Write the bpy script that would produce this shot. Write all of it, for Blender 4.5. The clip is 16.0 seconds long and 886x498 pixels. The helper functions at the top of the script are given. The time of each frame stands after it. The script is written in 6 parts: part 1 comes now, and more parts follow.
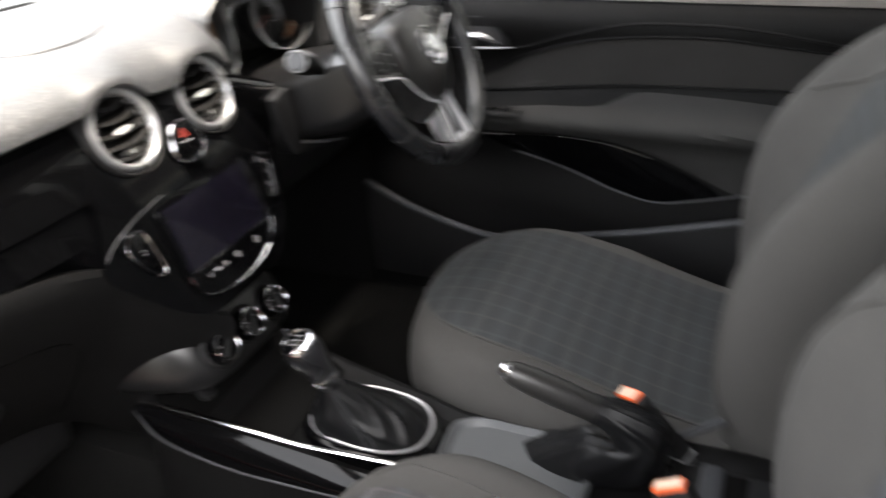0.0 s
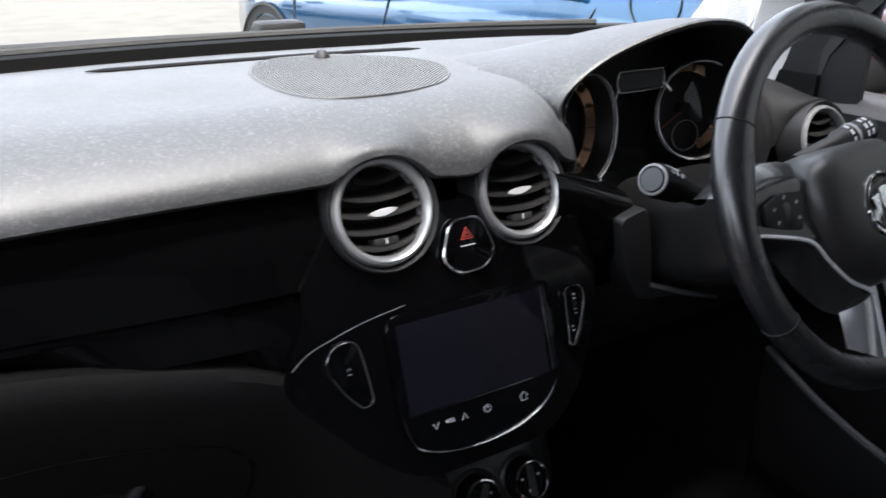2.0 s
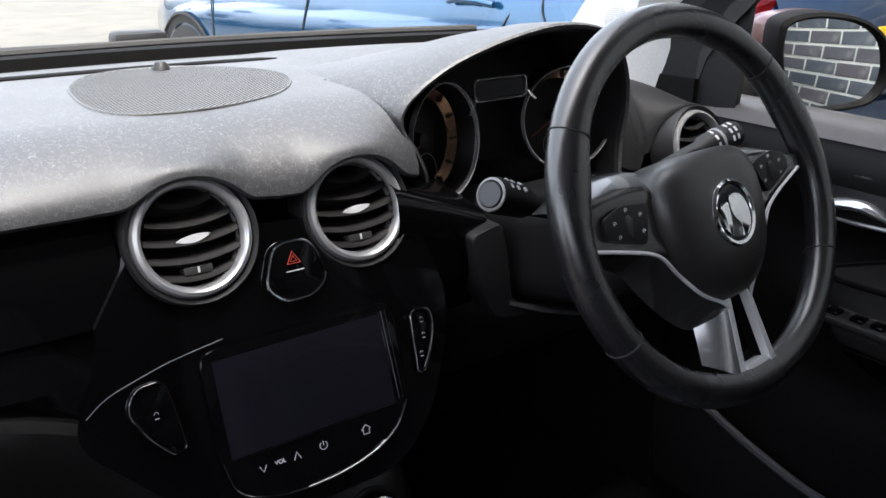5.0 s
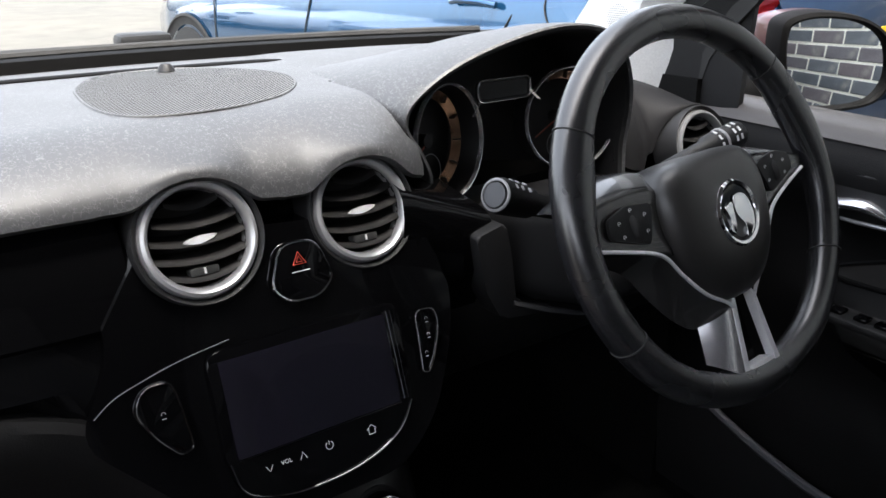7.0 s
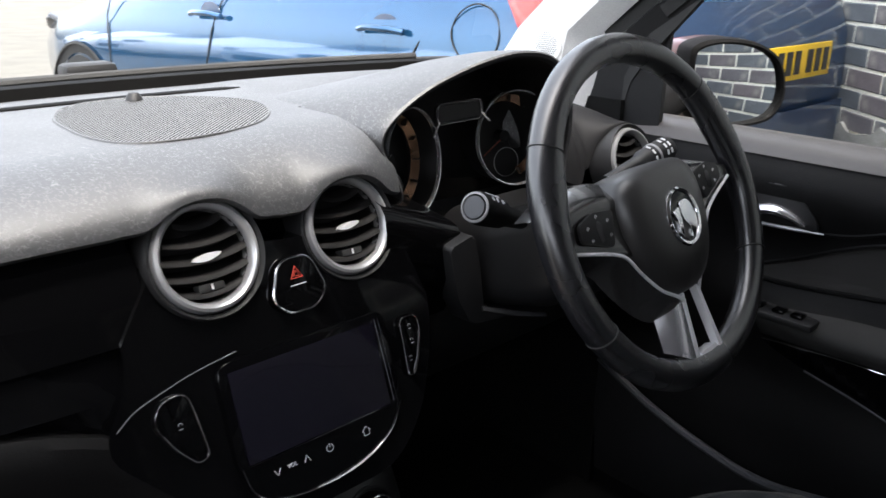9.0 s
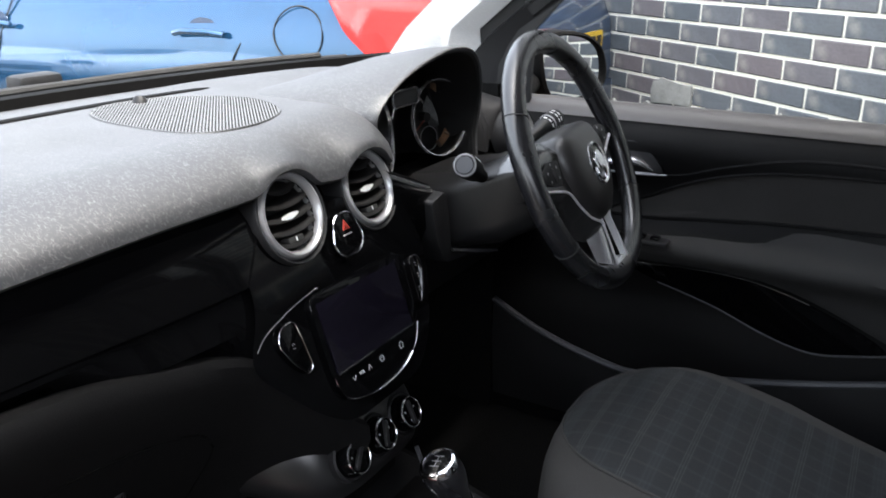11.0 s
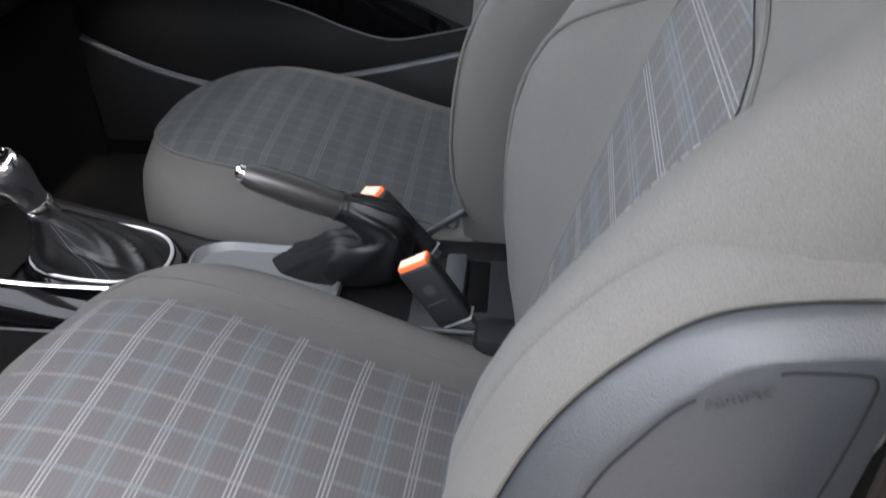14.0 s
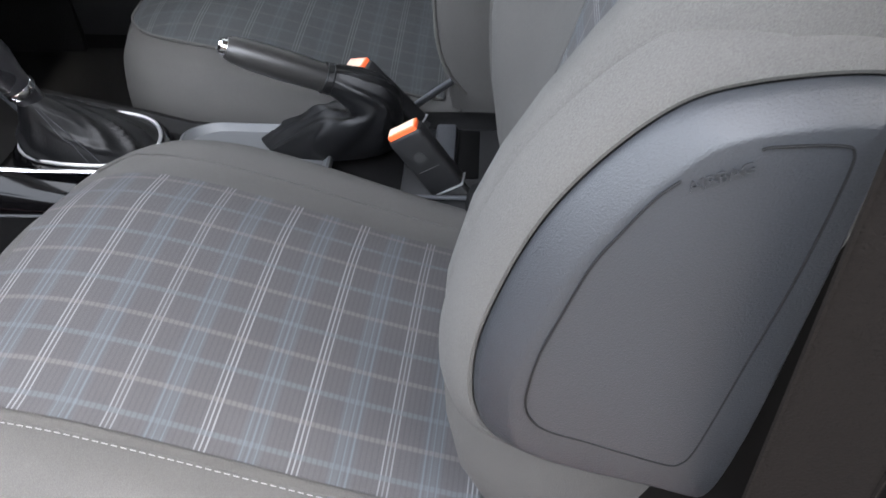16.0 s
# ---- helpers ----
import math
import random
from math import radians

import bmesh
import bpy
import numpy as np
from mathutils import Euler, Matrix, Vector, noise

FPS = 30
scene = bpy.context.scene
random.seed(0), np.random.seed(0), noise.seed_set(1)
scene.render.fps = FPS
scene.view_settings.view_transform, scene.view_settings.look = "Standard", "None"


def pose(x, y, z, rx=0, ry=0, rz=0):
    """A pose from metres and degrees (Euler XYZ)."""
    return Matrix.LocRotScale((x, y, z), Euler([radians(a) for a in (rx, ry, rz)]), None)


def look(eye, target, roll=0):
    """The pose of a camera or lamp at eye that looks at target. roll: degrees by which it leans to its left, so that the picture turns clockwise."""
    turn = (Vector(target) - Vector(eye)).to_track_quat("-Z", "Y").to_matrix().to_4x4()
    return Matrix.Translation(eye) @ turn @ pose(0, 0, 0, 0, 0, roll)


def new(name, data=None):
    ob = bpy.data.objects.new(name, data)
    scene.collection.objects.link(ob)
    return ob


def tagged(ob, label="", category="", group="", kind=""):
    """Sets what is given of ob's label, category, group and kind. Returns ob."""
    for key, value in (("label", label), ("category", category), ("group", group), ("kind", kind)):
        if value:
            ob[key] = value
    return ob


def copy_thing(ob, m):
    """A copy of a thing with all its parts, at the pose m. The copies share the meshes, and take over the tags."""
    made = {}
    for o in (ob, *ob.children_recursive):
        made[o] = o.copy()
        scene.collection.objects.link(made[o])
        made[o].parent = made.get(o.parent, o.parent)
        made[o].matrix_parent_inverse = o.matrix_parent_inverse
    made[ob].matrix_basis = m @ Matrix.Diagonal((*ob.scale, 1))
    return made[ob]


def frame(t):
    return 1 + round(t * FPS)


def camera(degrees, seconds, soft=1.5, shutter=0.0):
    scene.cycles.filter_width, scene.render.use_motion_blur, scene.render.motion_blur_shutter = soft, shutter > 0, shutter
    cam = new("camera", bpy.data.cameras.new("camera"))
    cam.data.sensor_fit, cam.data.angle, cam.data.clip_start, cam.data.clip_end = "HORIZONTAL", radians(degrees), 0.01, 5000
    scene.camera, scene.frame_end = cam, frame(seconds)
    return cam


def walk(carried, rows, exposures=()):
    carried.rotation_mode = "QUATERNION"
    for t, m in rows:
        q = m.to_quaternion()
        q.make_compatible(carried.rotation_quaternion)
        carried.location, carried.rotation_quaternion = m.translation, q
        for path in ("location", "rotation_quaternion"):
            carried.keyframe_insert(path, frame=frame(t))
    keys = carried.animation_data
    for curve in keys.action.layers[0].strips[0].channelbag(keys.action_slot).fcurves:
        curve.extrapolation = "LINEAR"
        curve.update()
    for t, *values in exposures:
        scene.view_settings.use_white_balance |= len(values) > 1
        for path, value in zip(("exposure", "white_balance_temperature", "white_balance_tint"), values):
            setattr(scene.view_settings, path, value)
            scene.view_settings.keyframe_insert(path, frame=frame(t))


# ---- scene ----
cam = camera(56.8, 16.0, shutter=0.5)
PATH = [
    (0, (-0.725, -0.455, 1.19), (0.892, 0.242, 0.241), -3.3),
    (0.5, (-0.561, -0.467, 1.177), (0.661, 0.833, 0.274), -2.1),
    (1, (-0.442, -0.409, 1.146), (0.547, 1.132, 0.341), -0.1),
    (1.5, (-0.411, -0.384, 1.128), (0.563, 1.182, 0.355), -1.1),
    (2, (-0.379, -0.381, 1.126), (0.618, 1.186, 0.384), 0.9),
    (2.5, (-0.317, -0.386, 1.13), (0.742, 1.143, 0.392), 2.7),
    (3, (-0.26, -0.392, 1.127), (0.83, 1.107, 0.375), 1.8),
    (3.5, (-0.261, -0.394, 1.127), (0.854, 1.091, 0.382), 1.7),
    (4, (-0.261, -0.395, 1.126), (0.852, 1.091, 0.384), 1.4),
    (4.5, (-0.264, -0.393, 1.121), (0.846, 1.104, 0.395), 0.8),
    (7, (-0.27, -0.394, 1.122), (0.831, 1.111, 0.398), 0.4),
    (7.5, (-0.271, -0.394, 1.121), (0.842, 1.102, 0.398), 0.4),
    (8, (-0.272, -0.395, 1.123), (0.859, 1.091, 0.405), 0.3),
    (8.5, (-0.296, -0.395, 1.124), (0.907, 1.047, 0.436), 0.4),
    (10.8, (-0.7, -0.345, 1.161), (0.929, 0.605, 0.496), 0.9),
    (11, (-0.71, -0.344, 1.153), (0.934, 0.578, 0.485), 0.3),
    (11.5, (-0.725, -0.359, 1.122), (0.967, 0.421, 0.394), -1.7),
    (12, (-0.735, -0.397, 1.099), (0.989, 0.174, 0.261), -1.1),
    (12.5, (-0.741, -0.433, 1.092), (0.994, -0.025, 0.185), 0.2),
    (13, (-0.745, -0.464, 1.083), (0.985, -0.163, 0.127), 0.5),
    (13.5, (-0.76, -0.484, 1.072), (0.941, -0.295, 0.037), 1.2),
    (14, (-0.769, -0.499, 1.054), (0.88, -0.365, -0.069), 0.9),
    (14.5, (-0.782, -0.502, 1.034), (0.798, -0.384, -0.186), -0.0),
    (15, (-0.791, -0.501, 1.016), (0.719, -0.377, -0.29), -0.6),
    (15.5, (-0.79, -0.5, 1.014), (0.696, -0.373, -0.319), -0.8),
    (16, (-0.8, -0.501, 1.028), (0.705, -0.397, -0.284), -1.4),
]

EXPOSURES = [(0.0, 4.15, 7350, 10), (0.5, 3.75, 6900, 10), (1.0, 3.6, 6550, 10), (1.5, 3.25, 6450, 10), (3.0, 3.08, 6450, 10), (8.5, 3.1, 6650, 10), (10.8, 3.25, 6550, 9),
             (11.5, 3.0, 6500, 10), (12.0, 3.65, 7100, 10), (12.5, 4.25, 7700, 10), (13.0, 4.5, 7500, 10), (14.0, 4.64, 6850, 10), (16.0, 4.6, 6600, 9)]
walk(cam, [(t, look(eye, aim, lean)) for t, eye, aim, lean in PATH], EXPOSURES)

# ---- light: a bright, thinly clouded sky ----
world = bpy.data.worlds.new("sky")
scene.world = world
world.use_nodes = True
wn = world.node_tree.nodes
sky = wn.new("ShaderNodeTexSky")
sky.sky_type, sky.sun_disc = "NISHITA", False
sky.sun_elevation, sky.sun_rotation = radians(68), radians(180)
sky.dust_density, sky.air_density = 4.0, 1.0
cloud = wn.new("ShaderNodeHueSaturation")
cloud.inputs["Saturation"].default_value = 0.4
world.node_tree.links.new(sky.outputs[0], cloud.inputs["Color"])
world.node_tree.links.new(cloud.outputs[0], wn["Background"].inputs[0])
wn["Background"].inputs[1].default_value = 0.15
sun = new("sun", bpy.data.lights.new("sun", "SUN"))
sun.data.energy, sun.data.angle, sun.data.color = 0.9, radians(20), (1.0, 0.95, 0.88)
sun.matrix_world = look((0, 0, 0), (0.0, 0.36, -0.93))


# ---- materials ----
def material(name, colour, rough=0.5, metal=0.0, grain=0.0, scale=200.0, bump=0.0, blotch=0.12, blotch_scale=9.0, coat=0.0, spec=0.5):
    """A surface with fine grain and larger blotches, in metres of the object."""
    m = bpy.data.materials.new(name)
    m.use_nodes = True
    n, l = m.node_tree.nodes, m.node_tree.links
    b = n["Principled BSDF"]
    co = n.new("ShaderNodeTexCoord")
    small, large = n.new("ShaderNodeTexNoise"), n.new("ShaderNodeTexNoise")
    small.inputs["Scale"].default_value, large.inputs["Scale"].default_value = scale, blotch_scale
    small.inputs["Detail"].default_value, large.inputs["Detail"].default_value = 4, 3
    for tex in (small, large):
        l.new(co.outputs["Object"], tex.inputs["Vector"])
    add = n.new("ShaderNodeMath")
    add.operation = "MULTIPLY_ADD"
    l.new(large.outputs[0], add.inputs[0])
    add.inputs[1].default_value = blotch * 2
    mul = n.new("ShaderNodeMath")
    mul.operation = "MULTIPLY_ADD"
    l.new(small.outputs[0], mul.inputs[0])
    mul.inputs[1].default_value, mul.inputs[2].default_value = grain * 2, 1 - grain - blotch
    l.new(mul.outputs[0], add.inputs[2])
    mix = n.new("ShaderNodeVectorMath")
    mix.operation = "SCALE"
    mix.inputs[0].default_value = colour
    l.new(add.outputs[0], mix.inputs["Scale"])
    l.new(mix.outputs[0], b.inputs["Base Color"])
    r = n.new("ShaderNodeMath")
    r.operation = "MULTIPLY_ADD"
    l.new(large.outputs[0], r.inputs[0])
    r.inputs[1].default_value, r.inputs[2].default_value = rough * 0.4, rough * 0.8
    l.new(r.outputs[0], b.inputs["Roughness"])
    b.inputs["Metallic"].default_value = metal
    b.inputs["Coat Weight"].default_value = coat
    b.inputs["Coat Roughness"].default_value = 0.04
    b.inputs["Specular IOR Level"].default_value = spec
    if bump:
        bp = n.new("ShaderNodeBump")
        bp.inputs["Strength"].default_value, bp.inputs["Distance"].default_value = bump, 0.001
        l.new(small.outputs[0], bp.inputs["Height"])
        l.new(bp.outputs[0], b.inputs["Normal"])
    return m


def nodes_of(m):
    return m.node_tree.nodes, m.node_tree.links, m.node_tree.nodes["Principled BSDF"]


PLASTIC = material("black_plastic", (0.011, 0.011, 0.0117), 0.5, grain=0.1, scale=900, bump=0.35, spec=0.35)
SOFT = material("dark_soft_plastic", (0.0054, 0.0053, 0.0055), 0.62, grain=0.15, scale=700, bump=0.4, spec=0.12)
SLATE = material("slate_plastic", (0.04, 0.042, 0.047), 0.5, grain=0.12, scale=1100, bump=0.35)
# near-black that draws shade in the side panel's gap and groove
SHADEGREY = material("dark_shade_plastic", (0.006, 0.006, 0.0065), 0.7, grain=0.1, spec=0.2)
PANELGREY = material("blue_grey_plastic", (0.0165, 0.0182, 0.0215), 0.5, grain=0.25, scale=1000, bump=0.35)
GLOSS = material("piano_black", (0.002, 0.002, 0.0023), 0.07, blotch=0.05, coat=0.1, spec=0.15)
SLATCOL = material("vent_slat_plastic", (0.009, 0.0085, 0.0085), 0.6, grain=0.1, scale=900, spec=0.25)
LEATHER = material("black_leather", (0.011, 0.011, 0.0125), 0.27, grain=0.16, scale=900, bump=0.16, spec=1.0)
GAITER = material("gaiter_leatherette", (0.0045, 0.0046, 0.0052), 0.42, grain=0.15, scale=500, bump=0.3, spec=0.32)
SILVER = material("satin_silver", (0.78, 0.78, 0.8), 0.28, metal=0.2, grain=0.04, blotch=0.05)
VENTSILVER = material("satin_vent_ring", (0.43, 0.43, 0.435), 0.3, metal=0.6, grain=0.04, blotch=0.05)
LIME = material("lime_render", (0.27, 0.265, 0.24), 0.95, grain=0.35, scale=120, bump=1.0, blotch=0.35, blotch_scale=16)
DARKCHROME = material("dark_chrome", (0.3, 0.3, 0.31), 0.12, metal=1.0, blotch=0.1)
BEZEL = material("bright_bezel", (0.9, 0.9, 0.92), 0.14, metal=0.75, blotch=0.05)
SATIN = material("satin_grey_metal", (0.42, 0.42, 0.43), 0.3, metal=0.6, grain=0.05, blotch=0.05)
CHROME = material("chrome", (0.85, 0.85, 0.87), 0.09, metal=1.0, blotch=0.03)
CARPET = material("black_carpet", (0.007, 0.007, 0.007), 0.95, grain=0.5, scale=350, bump=1.0, spec=0.1)
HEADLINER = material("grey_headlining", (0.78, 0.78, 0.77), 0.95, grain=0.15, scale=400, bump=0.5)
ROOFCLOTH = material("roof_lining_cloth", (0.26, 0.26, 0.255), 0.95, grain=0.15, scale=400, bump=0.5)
ARMCLOTH = material("armrest_cloth", (0.024, 0.0235, 0.023), 0.9, grain=0.2, scale=1200, bump=0.4)
CREAM = material("pale_key_face", (0.72, 0.5, 0.38), 0.4, blotch=0.1)
FABRIC = material("grey_seat_cloth", (0.0515, 0.0495, 0.0465), 0.95, grain=0.45, scale=1300, bump=0.5, blotch=0.26, blotch_scale=11)
SIDEPAD = material("plain_dash_skin", (0.009, 0.009, 0.01), 0.6, grain=0.12, scale=900, bump=0.3, spec=0.18)
BLACKSHELL = material("black_shell", (0.0025, 0.0024, 0.0024), 0.7, grain=0.15, spec=0.08)
GRILLERIB = material("grille_rib_plastic", (0.12, 0.122, 0.125), 0.5, grain=0.1)
VENTGREY = material("grey_vent_ring", (0.2, 0.2, 0.205), 0.4, metal=0.2, grain=0.05)
DOORTOP = material("door_top_skin", (0.06, 0.055, 0.053), 0.42, grain=0.15, scale=700, bump=0.4)
COVER = material("airbag_skin", (0.02, 0.019, 0.0185), 0.36, grain=0.12, scale=900, bump=0.15, spec=0.65)
SPOKE = material("satin_black_spoke", (0.021, 0.0205, 0.0205), 0.24, grain=0.08, scale=900, coat=0.5)
FLANK = material("silver_flank", (0.7, 0.7, 0.73), 0.22, metal=0.85, grain=0.03, blotch=0.04)
TRAYGREY = material("satin_tray_grey", (0.075, 0.078, 0.082), 0.4, grain=0.1, scale=900)
POD = material("satin_heater_plastic", (0.009, 0.009, 0.0095), 0.3, grain=0.1, scale=900, bump=0.1, spec=0.6)
BROWNWALL = material("brown_wall", (0.072, 0.058, 0.047), 0.9, grain=0.25, scale=40, bump=0.5, blotch=0.25, blotch_scale=2)
TRIMCLOTH = material("door_cloth", (0.018, 0.017, 0.0165), 0.95, grain=0.25, scale=1200, bump=0.5)
WEBBING = material("seat_belt_webbing", (0.0042, 0.0031, 0.0025), 0.85, grain=0.4, scale=600, bump=0.7, spec=0.12)
STITCH = material("grey_thread", (0.1, 0.097, 0.093), 0.8, grain=0.2)
THREAD = material("pale_thread", (0.17, 0.166, 0.16), 0.8, grain=0.2)
WHITE = material("white_print", (0.65, 0.65, 0.66), 0.6)
GREYPRINT = material("grey_print", (0.28, 0.28, 0.29), 0.6)
ORANGE = material("orange_plastic", (0.85, 0.13, 0.035), 0.4, blotch=0.08)
REDPRINT = material("red_print", (0.7, 0.09, 0.06), 0.5)
SCREEN = material("dark_screen_glass", (0.005, 0.0042, 0.0085), 0.16, blotch=0.5, blotch_scale=14, coat=0.8)
NEEDLE = material("dim_red_needle", (0.22, 0.04, 0.02), 0.5)
DIALFACE = material("dial_face", (0.008, 0.008, 0.009), 0.5, blotch=0.1)
# copper tint puts a warm reflection into the scale ring's colour
DIALRING = material("warm_lit_dial_scale", (0.4, 0.235, 0.15), 0.26, metal=0.9, blotch=0.25, blotch_scale=30)
RUBBER = material("rubber", (0.018, 0.018, 0.018), 0.8, grain=0.2)
PAINT_RED = material("maroon_car_paint", (0.06, 0.007, 0.007), 0.35, metal=0.2, coat=0.4)
PAINT_BLUE = material("blue_metallic_paint", (0.016, 0.08, 0.175), 0.1, metal=0.5, grain=0.05, scale=2500, coat=1.0)
# the same blue, darkened where the tail mirrors the dark bricks
PAINT_BLUE_SHADED = material("shaded_blue_paint", (0.018, 0.045, 0.1), 0.3, metal=0.3, coat=1.0)
PAINT_WHITE = material("white_car_paint", (0.75, 0.76, 0.78), 0.3, coat=1.0)
DARKGLASS = material("dark_car_glass", (0.01, 0.012, 0.014), 0.06, coat=1.0)
LAMPRED = material("red_lamp_lens", (0.55, 0.02, 0.02), 0.15, coat=1.0)
YELLOW = material("yellow_plate", (0.75, 0.48, 0.02), 0.4)
PLATEBLACK = material("plate_black", (0.02, 0.02, 0.02), 0.5)
MORTAR = material("pale_mortar", (0.88, 0.85, 0.72), 0.95, grain=0.3, scale=150, bump=0.8, blotch=0.2)
CONCRETE = material("worn_concrete", (0.074, 0.07, 0.06), 0.9, grain=0.4, scale=2.6, bump=0.4, blotch=0.35, blotch_scale=0.5)


def brick_material():
    m = material("blue_engineering_brick", (1, 1, 1), 0.6, grain=0.3, scale=110, bump=0.9, blotch=0.3, blotch_scale=14)
    n, l, b = nodes_of(m)
    info = n.new("ShaderNodeObjectInfo")
    isl = n.new("ShaderNodeNewGeometry")
    add = n.new("ShaderNodeMath")
    l.new(info.outputs["Random"], add.inputs[0])
    l.new(isl.outputs["Random Per Island"], add.inputs[1])
    fr = n.new("ShaderNodeMath")
    fr.operation = "FRACT"
    l.new(add.outputs[0], fr.inputs[0])
    ramp = n.new("ShaderNodeValToRGB")
    ramp.color_ramp.elements[0].color, ramp.color_ramp.elements[1].color = (0.093, 0.104, 0.113, 1), (0.14, 0.12, 0.123, 1)
    e = ramp.color_ramp.elements.new(0.55)
    e.color = (0.115, 0.124, 0.132, 1)
    l.new(fr.outputs[0], ramp.inputs[0])
    scale = [x for x in n if x.bl_idname == "ShaderNodeVectorMath"][0]
    co = n.new("ShaderNodeTexCoord")
    lime, streak = n.new("ShaderNodeTexNoise"), n.new("ShaderNodeMapRange")
    lime.inputs["Scale"].default_value, lime.inputs["Detail"].default_value = 9, 5
    l.new(co.outputs["Object"], lime.inputs["Vector"])
    streak.inputs["From Min"].default_value, streak.inputs["From Max"].default_value, streak.inputs["To Max"].default_value = 0.6, 0.72, 0.55
    l.new(lime.outputs[0], streak.inputs["Value"])
    stain = n.new("ShaderNodeMix")
    stain.data_type = "RGBA"
    l.new(streak.outputs[0], stain.inputs["Factor"])
    l.new(ramp.outputs[0], stain.inputs["A"])
    stain.inputs["B"].default_value = (0.3, 0.285, 0.25, 1)
    l.new(stain.outputs["Result"], scale.inputs[0])
    return m


def pad_material():
    """Dark dash skin with a dense pale scribble of short curved strokes."""
    m = material("dash_skin", (0.027, 0.028, 0.0305), 0.52, grain=0.1, scale=1500, bump=0.0, blotch=0.08, spec=0.95)
    n, l, b = nodes_of(m)
    co = n.new("ShaderNodeTexCoord")
    warp = n.new("ShaderNodeTexNoise")
    warp.inputs["Scale"].default_value, warp.inputs["Detail"].default_value = 150, 1
    l.new(co.outputs["Object"], warp.inputs["Vector"])
    mx = n.new("ShaderNodeMix")
    mx.data_type = "VECTOR"
    mx.inputs["Factor"].default_value = 0.02
    slim = n.new("ShaderNodeMapping")
    slim.inputs["Scale"].default_value = (1.7, 0.7, 0.7)
    l.new(co.outputs["Object"], slim.inputs[0])
    l.new(slim.outputs[0], mx.inputs["A"])
    l.new(warp.outputs["Color"], mx.inputs["B"])
    vo = n.new("ShaderNodeTexVoronoi")
    vo.feature = "DISTANCE_TO_EDGE"
    vo.inputs["Scale"].default_value = 160
    l.new(mx.outputs["Result"], vo.inputs["Vector"])
    thin = n.new("ShaderNodeMapRange")
    thin.inputs["From Min"].default_value, thin.inputs["From Max"].default_value = 0.014, 0.05
    thin.inputs["To Min"].default_value, thin.inputs["To Max"].default_value = 1.0, 0.0
    l.new(vo.outputs["Distance"], thin.inputs["Value"])
    gap = n.new("ShaderNodeTexNoise")
    gap.inputs["Scale"].default_value, gap.inputs["Detail"].default_value = 230, 1
    l.new(co.outputs["Object"], gap.inputs["Vector"])
    gate = n.new("ShaderNodeMapRange")
    gate.inputs["From Min"].default_value, gate.inputs["From Max"].default_value = 0.40, 0.50
    l.new(gap.outputs[0], gate.inputs["Value"])
    both = n.new("ShaderNodeMath")
    both.operation = "MULTIPLY"
    l.new(thin.outputs[0], both.inputs[0])
    l.new(gate.outputs[0], both.inputs[1])
    old = b.inputs["Base Color"].links[0].from_socket
    blend = n.new("ShaderNodeMix")
    blend.data_type = "RGBA"
    l.new(both.outputs[0], blend.inputs["Factor"])
    l.new(old, blend.inputs["A"])
    blend.inputs["B"].default_value = (0.105, 0.106, 0.109, 1)
    l.new(blend.outputs["Result"], b.inputs["Base Color"])
    bp = n.new("ShaderNodeBump")
    bp.inputs["Strength"].default_value, bp.inputs["Distance"].default_value = 0.3, 0.0004
    l.new(both.outputs[0], bp.inputs["Height"])
    l.new(bp.outputs[0], b.inputs["Normal"])
    return m


